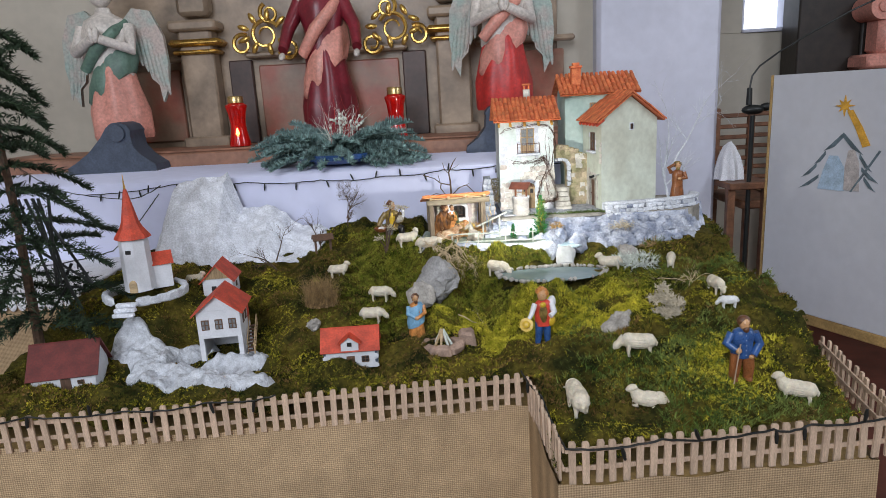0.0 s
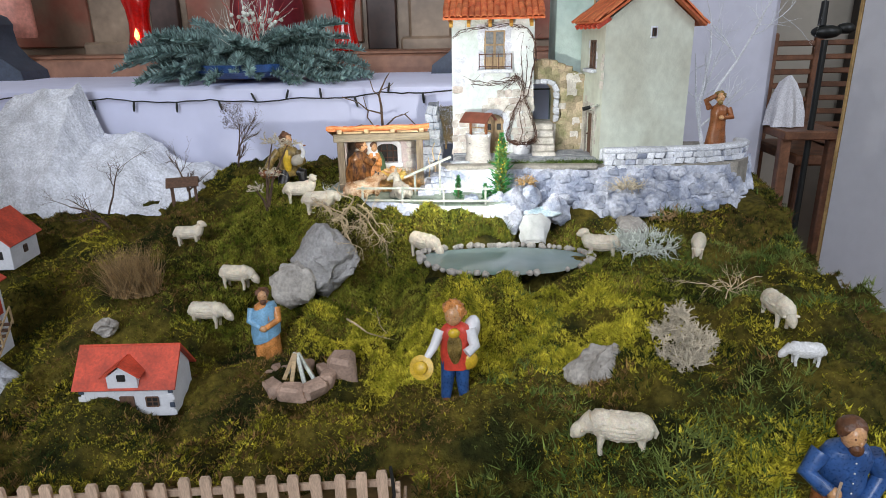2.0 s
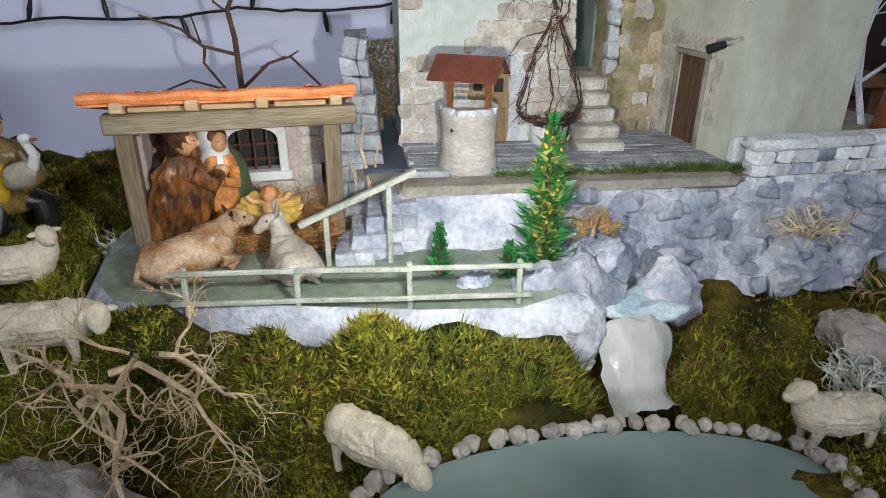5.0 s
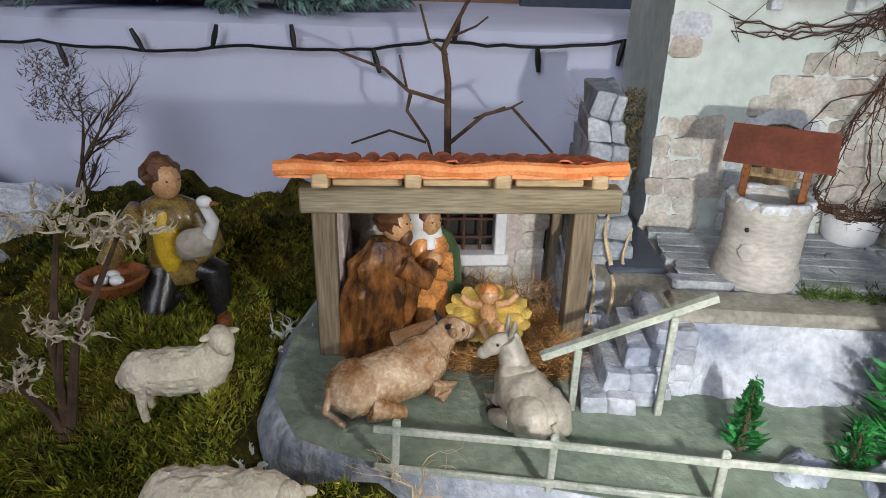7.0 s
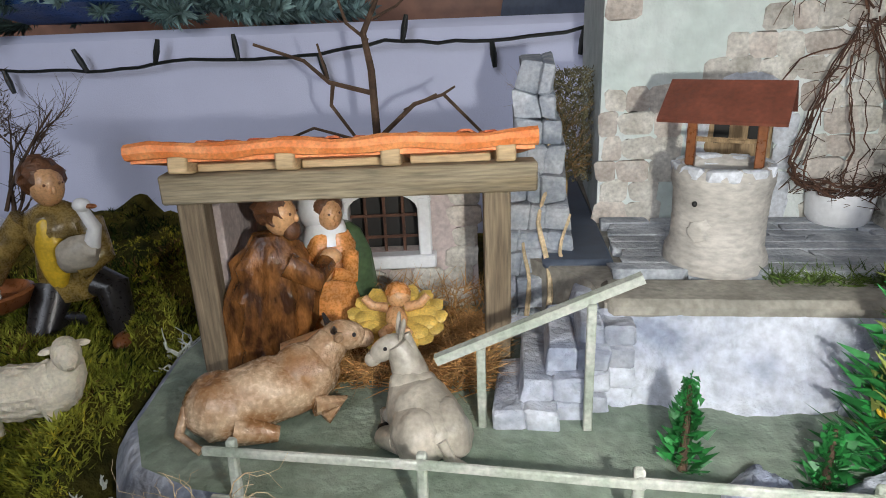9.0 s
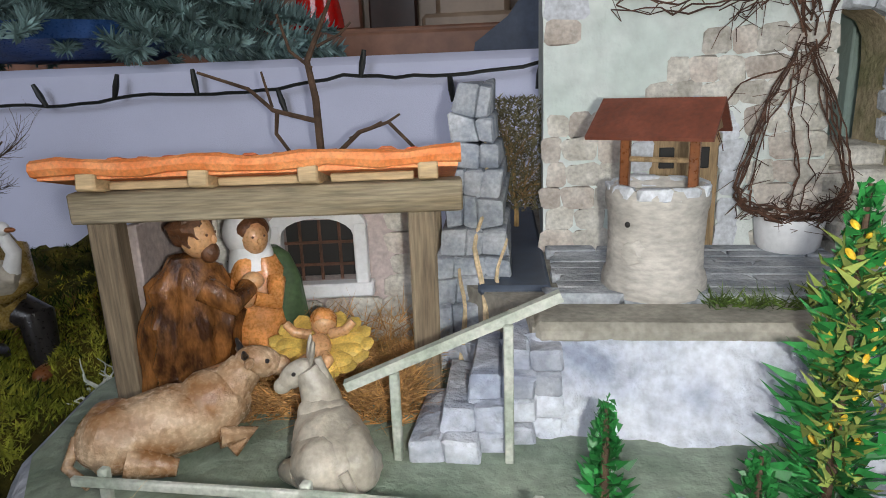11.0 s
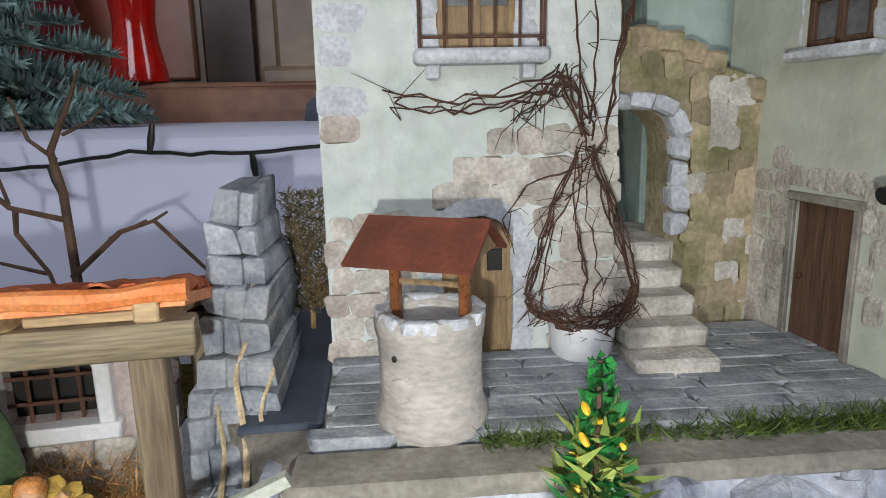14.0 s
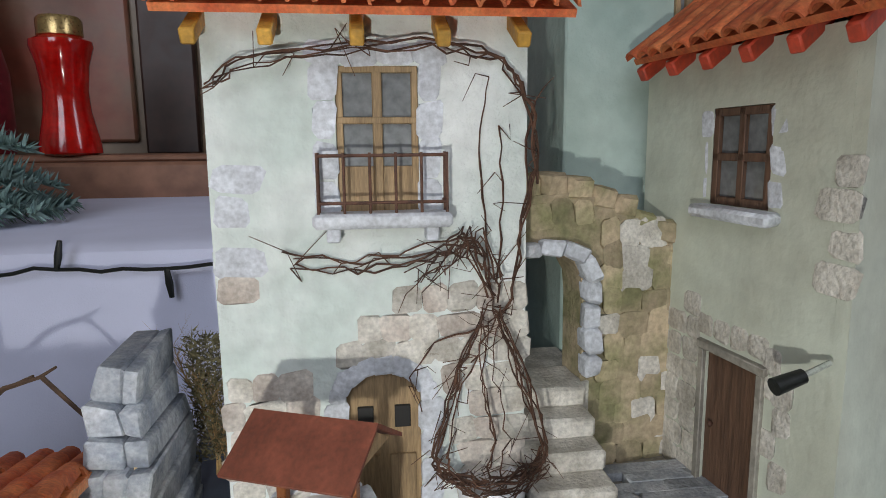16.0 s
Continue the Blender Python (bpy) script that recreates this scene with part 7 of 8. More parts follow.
def altar_statue(x, y, z, robe, over, pale, wings, arms_up, label, s=1.0, name="altar_statue"):
    b = Build()
    q = folds(Build().lathe((0, 0, 0), [(0.16, 0), (0.165, 0.02), (0.15, 0.16), (0.135, 0.30), (0.125, 0.38), (0.11, 0.44)], 0, 60, squash=0.75), 0.035, 13, 2.0)
    b.add(q.v, q.f, 0)
    q = folds(Build().lathe((0, 0, 0), [(0.125, 0.36), (0.125, 0.42), (0.115, 0.50), (0.145, 0.60), (0.12, 0.67), (0.05, 0.71), (0.04, 0.74)], 0, 40, squash=0.68), 0.010, 12, 5.0)
    b.add(q.v, q.f, 2 if pale else 0)
    q = folds(Build().lathe((0, 0, 0), [(0.135, 0.28), (0.15, 0.33), (0.14, 0.40), (0.12, 0.45)], 0, 40, squash=0.74), 0.03, 16, 9.0)
    for i, p in enumerate(q.v):
        q.v[i] = (p[0], p[1], p[2] + p[0] * 0.8)
    b.add(q.v, q.f, 1)
    b.tube([(-0.12, -0.07, 0.40), (-0.03, -0.10, 0.50), (0.08, -0.08, 0.60), (0.12, 0.0, 0.66)], [0.03, 0.035, 0.03, 0.02], 1, 10)
    b.ball((0, -0.01, 0.82), (0.062, 0.066, 0.082), 2, seg=18, rings=14)
    hb = Build().ball((0, 0.015, 0.85), (0.075, 0.072, 0.078), 0, seg=18, rings=14).rough(0.012, 30)
    b.add(hb.v, hb.f, 4)
    for sd in (-1, 1):
        if arms_up:
            limb(b, [(sd * 0.13, 0, 0.63), (sd * 0.16, -0.06, 0.50), (sd * 0.02, -0.14, 0.56)], 0.042, 0.026, 2, 12)
            b.ball((sd * 0.012, -0.15, 0.58), (0.018, 0.02, 0.045), 2, (0, sd * 8, 0))
        else:
            limb(b, [(sd * 0.13, 0, 0.63), (sd * 0.20, -0.04, 0.52), (sd * 0.22, -0.12, 0.42)], 0.045, 0.028, 0 if not pale else 2, 12)
            b.ball((sd * 0.22, -0.15, 0.39), (0.018, 0.035, 0.015), 2, (25, 0, 0))
        if wings:
            poly = [(0.06, 0.66), (0.14, 0.74), (0.24, 0.72), (0.30, 0.58), (0.31, 0.42), (0.29, 0.28), (0.25, 0.20), (0.24, 0.30), (0.20, 0.34), (0.18, 0.45), (0.10, 0.52)]
            b.prism([(sd * p, q_) for p, q_ in poly], 0.055, 0.085, 3)
            for k in range(6):
                b.ball((sd * (0.14 + 0.028 * k), 0.055, 0.54 - 0.035 * k), (0.016, 0.010, 0.13), 3, (0, sd * -8, 0), 10, 8)
    return solid(name, b, [M[robe], M[over], M["bodypale"], M["wing"], M["hair"]], label, "statue", "altar statues", m=pose(x, y, z) @ Matrix.Diagonal((s * (0.78 if name == "saint_statue" else 1), s, s, 1)))


altar_statue(-1.73, 1.06, 1.36, "pinkcloth", "tealcloth", True, True, True, "painted wooden angel statue in pink robe with folded arms", 0.80)
altar_statue(0.10, 1.10, 1.40, "redcloth", "pinkcloth", True, True, True, "painted wooden angel statue in red robe with praying arms", 0.80)
altar_statue(-0.755, 1.22, 1.296, "maroon", "pinkcloth", False, False, False, "painted wooden saint statue in a dark red mantle", 1.02, "saint_statue")

# ---- church furniture beside the altar ----
bd = thing("display_board", (1.07, 0.50, 0.58), "white display board painted with a star and a fir-shaped stable", "board", rz=-63.2)
part("panel", Build().box((0.5, 0.012, 0.4425), (1.0, 0.024, 0.885), 0, bevel=0.002), M["board"], bd)
part("edge_strip", Build().box((-0.006, 0.012, 0.4425), (0.010, 0.028, 0.885), 0, bevel=0.002), M["oak"], bd, "pale wooden edge strip")
part("foot_rail", Build().box((0.5, 0.012, -0.020), (1.02, 0.03, 0.04), 0, bevel=0.004), M["oak"], bd)
for x in (0.03, 0.97):
    part("leg", Build().box((x, 0.012, -0.31), (0.04, 0.03, 0.54), 0, bevel=0.004), M["oak"], bd)
star = []
for k in range(16):
    a, r = math.pi * k / 8, (0.036 if k % 4 == 0 else 0.028) if k % 2 == 0 else 0.012
    star.append((0.280 + r * math.sin(a), 0.770 + r * math.cos(a)))
part("painted_star", Build().prism(star, -0.004, 0.0), M["starpaint"], bd, "ochre painted star")
part("painted_tail", Build().prism([(0.290, 0.752), (0.308, 0.757), (0.345, 0.700), (0.376, 0.640), (0.352, 0.632), (0.325, 0.690)], -0.0035, 0.0), M["starpaint"], bd)
for x0, z0, x1, z1, w in ((0.284, 0.680, 0.222, 0.618, 0.016), (0.284, 0.680, 0.350, 0.612, 0.016), (0.225, 0.615, 0.190, 0.570, 0.014), (0.345, 0.610, 0.385, 0.556, 0.014), (0.195, 0.570, 0.145, 0.520, 0.013), (0.355, 0.566, 0.408, 0.520, 0.013), (0.205, 0.530, 0.137, 0.478, 0.012), (0.365, 0.535, 0.402, 0.490, 0.012)):
    part("painted_bough", Build().prism([(x0, z0), (x1, z1), (x1 + 0.02 * (1 if x1 > x0 else -1) * 0.2, z1 - w * 0.2), ((x0 + x1) / 2, (z0 + z1) / 2 - w * 1.2), (x0, z0 - w)], -0.0035, 0.0), M["treepaint"], bd)
part("painted_shape", Build().prism([(0.205, 0.480), (0.300, 0.480), (0.295, 0.56), (0.270, 0.60), (0.240, 0.60), (0.222, 0.55)], -0.0035, 0.0), M["palepaint"], bd)
part("painted_shape", Build().prism([(0.300, 0.484), (0.352, 0.484), (0.345, 0.58), (0.325, 0.625), (0.305, 0.62), (0.298, 0.56)], -0.0035, 0.0), M["greypaint"], bd)
part("painted_stripe", Build().prism([(0.322, 0.480), (0.328, 0.480), (0.412, 0.622), (0.407, 0.625)], -0.0045, 0.0), M["treepaint"], bd)


def ladder_chair(x, y, rz):
    t = thing("ladder_chair", (x, y, 0), "dark brown wooden ladder-back chair", "chair", "chairs beside the altar", rz)
    for s in (-1, 1):
        part("back_post", Build().box((s * 0.085, 0.0, 0.66), (0.028, 0.03, 1.32), 0, (0, 0, 0), 0.006), M["chairwood"], t)
        part("leg", Build().box((s * 0.085, -0.38, 0.43), (0.028, 0.03, 0.86), 0, bevel=0.006), M["chairwood"], t)
    for k in range(7):
        part("slat", Build().box((0, 0.0, 0.95 + 0.055 * k), (0.15, 0.016, 0.022), 0, bevel=0.004), M["chairwood"], t)
    part("seat", Build().box((0, -0.19, 0.88), (0.22, 0.40, 0.04), 0, bevel=0.008), M["chairwood"], t)


ladder_chair(1.315, 1.40, 0)
ladder_chair(1.525, 1.46, -8)
# small table with a printed white cloth
t = thing("side_table", (1.13, 0.98, 0), "small dark table with a printed white cloth", "table")
part("tabletop", Build().box((0.06, 0.1, 0.99), (0.20, 0.40, 0.03), 0, bevel=0.004), M["chairwood"], t)
for x in (-0.02, 0.14):
    part("leg", Build().box((x, -0.06, 0.49), (0.035, 0.035, 0.98), 0, bevel=0.004), M["chairwood"], t)
b = Build().lathe((0.03, 0.06, 1.006), [(0.060, 0), (0.056, 0.05), (0.046, 0.10), (0.028, 0.15), (0.006, 0.175)], 0, 36, 0.16, 7).rough(0.006, 22)
solid("folded_cloth", b, M["lace"], "folded white cloth with small dark print on the side table", "cloth", m=pose(1.11, 0.96, 0.002))
mic = thing("microphone", (1.19, 0.92, 0), "black gooseneck microphone on a round stand", "microphone")
part("stand", Build().tube([(0, 0, 0.01), (0, 0, 1.30)], 0.010, 0, 10), M["wire"], mic)
part("base", Build().lathe((0, 0, 0), [(0.13, 0), (0.13, 0.015), (0.02, 0.03)], 0, 24), M["wire"], mic)
part("clamp", Build().ball((0, 0, 1.325), (0.05, 0.03, 0.022), 0).ball((0.06, 0, 1.335), (0.03, 0.02, 0.018), 0), M["wire"], mic)
part("capsule", Build().tube([(-0.018, 0, 1.345), (-0.018, 0, 1.42)], [0.013, 0.011], 0, 12), M["wire"], mic)
part("gooseneck", Build().tube([(-0.018, 0, 1.42), (-0.010, 0, 1.47), (0.02, 0, 1.51), (0.10, 0, 1.565), (0.22, 0, 1.63), (0.40, 0, 1.72), (0.6, 0, 1.80)], 0.004, 0, 8), M["wire"], mic)
# near-black block that darkens this stretch of wall, and the painted scroll capital in front of it
solid("dark_cabinet", Build().box((2.5, 2.05, 1.3), (1.2, 0.2, 2.6), 0, bevel=0.01).box((2.5, 1.94, 1.3), (0.5, 0.03, 2.2), 0, bevel=0.01), M["cabinet"], "tall near-black brown block against the wall", "cabinet")
b = Build().box((0, 0, 0.04), (0.34, 0.2, 0.08), 0, bevel=0.015).box((0.02, 0, 0.18), (0.24, 0.16, 0.22), 0, bevel=0.03)
b.tube([(-0.10, -0.09, 0.33), (-0.10, 0.09, 0.33)], 0.07, 0, 20).tube([(-0.10, -0.10, 0.33), (-0.10, 0.10, 0.33)], 0.03, 0, 14).box((0.05, 0, 0.36), (0.3, 0.16, 0.12), 0, bevel=0.02)
solid("painted_capital", b, M["pinkcloth"], "pink and white painted scroll capital on a pillar", "ornament", m=pose(2.36, 1.85, 1.48))
solid("pillar", Build().box((2.36, 1.86, 0.74), (0.26, 0.16, 1.48), 0, bevel=0.02), M["marble_pale"], "pale stone pillar under the painted capital", "pillar", kind="structure")
# lace-edged table at the far side of the crib
t = thing("lace_table", (-1.62, -0.10, 0), "small table with beige cloth and white lace border", "table")
part("cloth", Build().box((0, 0.1, 0.46), (0.70, 0.40, 0.92), 0, bevel=0.01).rough(0.006, 9), M["burlap"], t)
lace = Build()
for k in range(26):
    lace.ball((-0.35 + 0.028 * k, -0.108, 0.925), (0.013, 0.004, 0.022), 0, seg=10, rings=8)
lace.box((0, -0.104, 0.945), (0.72, 0.008, 0.02), 0)
part("lace", lace, M["lace"], t, "white lace border")
part("tabletop", Build().box((0, 0.1, 0.955), (0.72, 0.42, 0.014), 0, bevel=0.004), M["lace"], t)

# ---- plants ----
def quads_mesh(name, P, D, W, ma):
    """Thin blades: roots P, tips P + D, half-widths along W."""
    n = len(P)
    V = np.empty((n, 3, 3))
    V[:, 0], V[:, 1], V[:, 2] = P - W, P + W, P + D
    me = bpy.data.meshes.new(name)
    me.vertices.add(n * 3)
    me.vertices.foreach_set("co", V.ravel())
    me.loops.add(n * 3)
    me.loops.foreach_set("vertex_index", np.arange(n * 3, dtype=np.int32))
    me.polygons.add(n)
    me.polygons.foreach_set("loop_start", np.arange(0, n * 3, 3, dtype=np.int32))
    me.materials.append(ma)
    me.update(calc_edges=True)
    me.validate()
    return me


RNG = np.random.RandomState(21)


def unit(n):
    v = RNG.normal(size=(n, 3))
    return v / np.linalg.norm(v, axis=1, keepdims=True)


def moss_stuff(name, count, lo, hi, ma, label, mask=None, lean=0.8, width=0.22):
    x, y = RNG.uniform(-1.2, 0.69, count * 3), RNG.uniform(-1.08, 0.19, count * 3)
    k = inside_table(x, y) & (snow_gap(x, y) > 0.004)
    k &= ~((x > -0.25) & (x < 0.128) & (y > -0.268)) & ~((x > 0.0) & (x < 0.62) & (y > -0.205 + 0.05 * (x > 0.3)))
    k &= np.hypot((x - POND[0]) / 1.55, y - POND[1]) > 0.088
    k &= np.hypot(x + 0.932, y + 0.48) > 0.05
    k &= ~((np.abs(x - 0.155) < 0.034) & (y > -0.345) & (y < -0.22))
    if mask is not None:
        k &= RNG.rand(len(x)) < mask(x, y)
    x, y = x[k][:count // 6], y[k][:count // 6]
    n = len(x) * 6
    size = RNG.uniform(lo, hi, len(x)) * (0.6 + 0.8 * vnoise(x, y, 20, 5))
    x, y, h = np.repeat(x, 6), np.repeat(y, 6), np.repeat(size, 6) * RNG.uniform(0.6, 1.1, n)
    x, y = x + RNG.normal(size=n) * 0.0012, y + RNG.normal(size=n) * 0.0012
    P = np.stack([x, y, ground_z(x, y) - 0.0012], 1)
    D = np.stack([RNG.normal(size=n) * lean, RNG.normal(size=n) * lean, np.ones(n) * 0.8], 1)
    D = D / np.linalg.norm(D, axis=1, keepdims=True) * h[:, None]
    W = unit(n)
    W[:, 2] *= 0.3
    W = W * (h * width)[:, None]
    return tagged(new(name, quads_mesh(name, P, D, W, ma)), label, "moss", kind="stuff")


yellowish = mat("moss_yellow", (0.26, 0.24, 0.018), 0.9, scale=22, col2=(0.56, 0.47, 0.05), bump=0, island=0.45, grain=0.3, spec=0.15)
brownish = mat("moss_brown", (0.13, 0.07, 0.022), 0.9, scale=14, col2=(0.28, 0.17, 0.06), bump=0, island=0.45, grain=0.3, spec=0.15)
light_blade = mat("moss_light", (0.08, 0.13, 0.025), 0.9, scale=14, col2=(0.20, 0.24, 0.06), bump=0, island=0.5, grain=0.3, spec=0.15)
patch = lambda o, a, c: (lambda x, y: sstep(a, c, vnoise(x, y, 11, o)))
moss_stuff("moss_carpet", 260000, 0.003, 0.0075, M["tuft"], "dense short green moss over the crib ground")
moss_stuff("yellow_moss", 230000, 0.0035, 0.0065, yellowish, "yellow-green moss cushions", lambda x, y: np.clip(sstep(0.48, 0.66, vnoise(x, y, 13, 31)) * 0.8 + 2.5 * np.exp(-(((x - 0.08) / 0.17) ** 2 + ((y + 0.58) / 0.11) ** 2)) + 0.9 * np.exp(-(((x - 0.02) / 0.16) ** 2 + ((y + 0.33) / 0.04) ** 2)) + 0.8 * np.exp(-(((x - 0.40) / 0.10) ** 2 + ((y + 0.86) / 0.07) ** 2)) + 1.0 * np.exp(-(((x + 0.17) / 0.05) ** 2 + ((y + 0.49) / 0.06) ** 2)), 0, 1))
cushion = lambda x, y: np.clip(2.2 * np.exp(-(((x - 0.09) / 0.16) ** 4 + ((y + 0.555) / 0.085) ** 4)) + 1.6 * np.exp(-(((x + 0.155) / 0.055) ** 4 + ((y + 0.49) / 0.055) ** 4)) + 0.9 * np.exp(-(((x - 0.36) / 0.07) ** 2 + ((y + 0.88) / 0.05) ** 2)), 0, 1) * sstep(0.25, 0.45, vnoise(x, y, 26, 77))
moss_stuff("moss_cushion", 240000, 0.005, 0.010, mat("moss_bright", (0.30, 0.29, 0.02), 0.9, scale=45, col2=(0.74, 0.64, 0.07), bump=0, island=0.4, grain=0.3, spec=0.15), "puffy bright yellow-green moss cushions beside the pond", cushion, 0.7, 0.2)
moss_stuff("feather_moss", 270000, 0.004, 0.009, mat("moss_feather", (0.10, 0.125, 0.012), 0.9, scale=30, col2=(0.33, 0.33, 0.045), bump=0, island=0.5, grain=0.3, spec=0.15), "lush green feathery moss between stable and pond", lambda x, y: np.clip(np.exp(-(((x + 0.02) / 0.36) ** 4 + ((y + 0.37) / 0.13) ** 4)) + 1.4 * np.exp(-(((x + 0.32) / 0.13) ** 4 + ((y + 0.17) / 0.15) ** 4)), 0, 1), 0.7, 0.16)
moss_stuff("tall_moss", 26000, 0.010, 0.019, mat("moss_tall", (0.07, 0.10, 0.014), 0.9, scale=40, col2=(0.22, 0.25, 0.05), bump=0, island=0.5, grain=0.3, spec=0.15), "long green grassy moss below the stable floor", lambda x, y: np.exp(-(((x - 0.05) / 0.075) ** 4 + ((y + 0.300) / 0.035) ** 4)), 0.75, 0.06)
moss_stuff("brown_moss", 95000, 0.005, 0.011, brownish, "dry brown moss between the green", patch(47, 0.44, 0.68), 0.9, 0.12)
moss_stuff("grass_moss", 20000, 0.010, 0.022, light_blade, "longer light green moss blades", lambda x, y: np.clip(sstep(0.45, 0.7, vnoise(x, y, 9, 53)) * sstep(0.0, 0.25, x), 0, 1), 0.8, 0.07)
moss_stuff("dark_moss", 90000, 0.005, 0.012, mat("moss_dark", (0.010, 0.018, 0.004), 0.9, scale=14, col2=(0.03, 0.045, 0.010), bump=0, island=0.5, spec=0.1), "dark green feathery moss", patch(61, 0.42, 0.62), 0.9, 0.12)


def scatter_blades(name, n, c, r, h, ma, label, category, lean=0.8, width=0.1, kind="stuff"):
    P = np.array(c) + RNG.uniform(-1, 1, (n, 3)) * np.array(r)
    D = np.stack([RNG.normal(size=n) * lean, RNG.normal(size=n) * lean, np.ones(n)], 1)
    D = D / np.linalg.norm(D, axis=1, keepdims=True) * (RNG.uniform(0.4, 1, n) * h)[:, None]
    return tagged(new(name, quads_mesh(name, P, D, unit(n) * h * width, ma)), label, category, kind=kind)


strip_green = mat("strip_green", (0.035, 0.065, 0.012), 0.6, scale=60, col2=(0.13, 0.19, 0.04), bump=0, island=0.5, grain=0.3, spec=0.3)
for k, (x, rx, n) in enumerate(((0.105, 0.030, 380), (0.165, 0.040, 420), (0.235, 0.045, 900), (0.275, 0.030, 420))):
    scatter_blades("grass_strip", n, (x, -0.108, 1.095), (rx, 0.008, 0.001), 0.014, strip_green, "strip of green artificial grass along the yard", "grass", 1.5, 0.045)
scatter_blades("straw_bed", 8500, (-0.110, -0.112, 1.053), (0.046, 0.034, 0.008), 0.024, M["straw"], "brown straw on the stable floor", "straw", 2.4, 0.018)
scatter_blades("straw_bed", 500, (-0.115, -0.070, 1.060), (0.050, 0.012, 0.012), 0.026, M["straw"], "brown straw on the stable floor", "straw", 1.2, 0.018)


def branch(b, p, d, length, r, depth, rnd, mi=0, bend=0.5, kids=3, seg=6, droop=0.0):
    """A crooked branch that splits into thinner ones."""
    pts, radii, n = [Vector(p)], [r], 5
    d = Vector(d).normalized()
    for k in range(n):
        d = (d + Vector((rnd.uniform(-1, 1), rnd.uniform(-1, 1), rnd.uniform(-1, 1) - droop)) * bend * 0.35).normalized()
        pts.append(pts[-1] + d * length / n)
        radii.append(r * (1 - 0.6 * (k + 1) / n))
    b.tube(pts, radii, mi, seg, cap=False)
    if depth:
        for k in range(kids):
            i = rnd.randint(1, n)
            e = (d + Vector((rnd.uniform(-1, 1), rnd.uniform(-1, 1), rnd.uniform(-0.6, 1))) * 0.9).normalized()
            branch(b, pts[i], e, length * rnd.uniform(0.45, 0.7), radii[i] * 0.7, depth - 1, rnd, mi, bend, kids, seg, droop)
    return pts


# bare branch behind the stable roof
b, rnd = Build(), random.Random(4)
trunk = [(0, 0, -0.09), (0.001, 0, 0.0), (0.000, 0, 0.055), (-0.004, 0, 0.080), (0.012, 0, 0.112), (0.022, -0.01, 0.125)]
b.tube(trunk, [0.0032, 0.0030, 0.0027, 0.0023, 0.0014, 0.0008], 0, 8)
for pts, r in (([(0, 0, 0.040), (-0.030, 0, 0.048), (-0.052, 0.005, 0.062), (-0.084, 0, 0.076)], 0.0020), ([(0, 0, 0.005), (0.028, 0, 0.030), (0.050, 0, 0.038), (0.084, -0.01, 0.004)], 0.0020), ([(-0.002, 0, 0.075), (-0.016, 0, 0.088), (-0.022, 0, 0.110)], 0.0015),
               ([(-0.03, 0, 0.047), (-0.034, 0.004, 0.030), (-0.016, 0, 0.008), (-0.01, 0, -0.01)], 0.0018), ([(-0.016, 0, 0.008), (-0.045, 0, 0.016), (-0.078, 0, 0.004)], 0.0014), ([(-0.034, 0.002, 0.05), (-0.037, 0, 0.075)], 0.0012),
               ([(0.004, 0, 0.09), (0.020, 0, 0.098), (0.030, 0, 0.103)], 0.0011), ([(0.05, 0, 0.038), (0.060, 0, 0.044)], 0.0011), ([(0.045, 0, 0.036), (0.02, 0.004, 0.028)], 0.0010)):
    b.tube([Vector(p) + Vector((rnd.uniform(-1, 1), rnd.uniform(-1, 1), rnd.uniform(-1, 1))) * 0.0015 for p in pts], [r * (1 - 0.55 * k / len(pts)) for k in range(len(pts))], 0, 6)
solid("bare_branch", b, M["twig"], "bare forked brown branch behind the stable", "branch", m=pose(-0.156, 0.03, 1.140))

# vine in its pot on the white house
pot = thing("vine_pot", (0.146, -0.014, 1.096), "white flower pot with a bare twisted vine", "potted plant")
part("pot", Build().lathe((0, 0, 0), [(0.014, 0), (0.018, 0.005), (0.0195, 0.020), (0.0185, 0.0225), (0.016, 0.020), (0.001, 0.019)], 0, 24), M["white_paint"], pot)
b, rnd = Build(), random.Random(8)


def vine_run(pts, n, r, spread):
    for _ in range(n):
        o = Vector((rnd.uniform(-1, 1), rnd.uniform(-1, 0.2), rnd.uniform(-1, 1))) * spread
        path = []
        for a, c in zip(pts, pts[1:]):
            for k in range(5):
                path.append(Vector(a).lerp(Vector(c), k / 5) + o + Vector((rnd.uniform(-1, 1), rnd.uniform(-0.6, 0.3), rnd.uniform(-1, 1))) * spread * 0.55)
        k0 = rnd.randint(0, max(0, len(path) // 4))
        b.tube(path[k0:], [r * rnd.uniform(0.6, 1.1) * (1 - 0.5 * i / len(path)) for i in range(len(path) - k0)], 0, 5, cap=False)
        for _k in range(4):
            q = rnd.choice(path)
            b.tube([q, q + Vector((rnd.uniform(-0.008, 0.008), -0.002, rnd.uniform(-0.008, 0.008))), q + Vector((rnd.uniform(-0.016, 0.016), -0.002, rnd.uniform(-0.016, 0.016)))], [r * 0.5, r * 0.4, r * 0.25], 0, 4, cap=False)


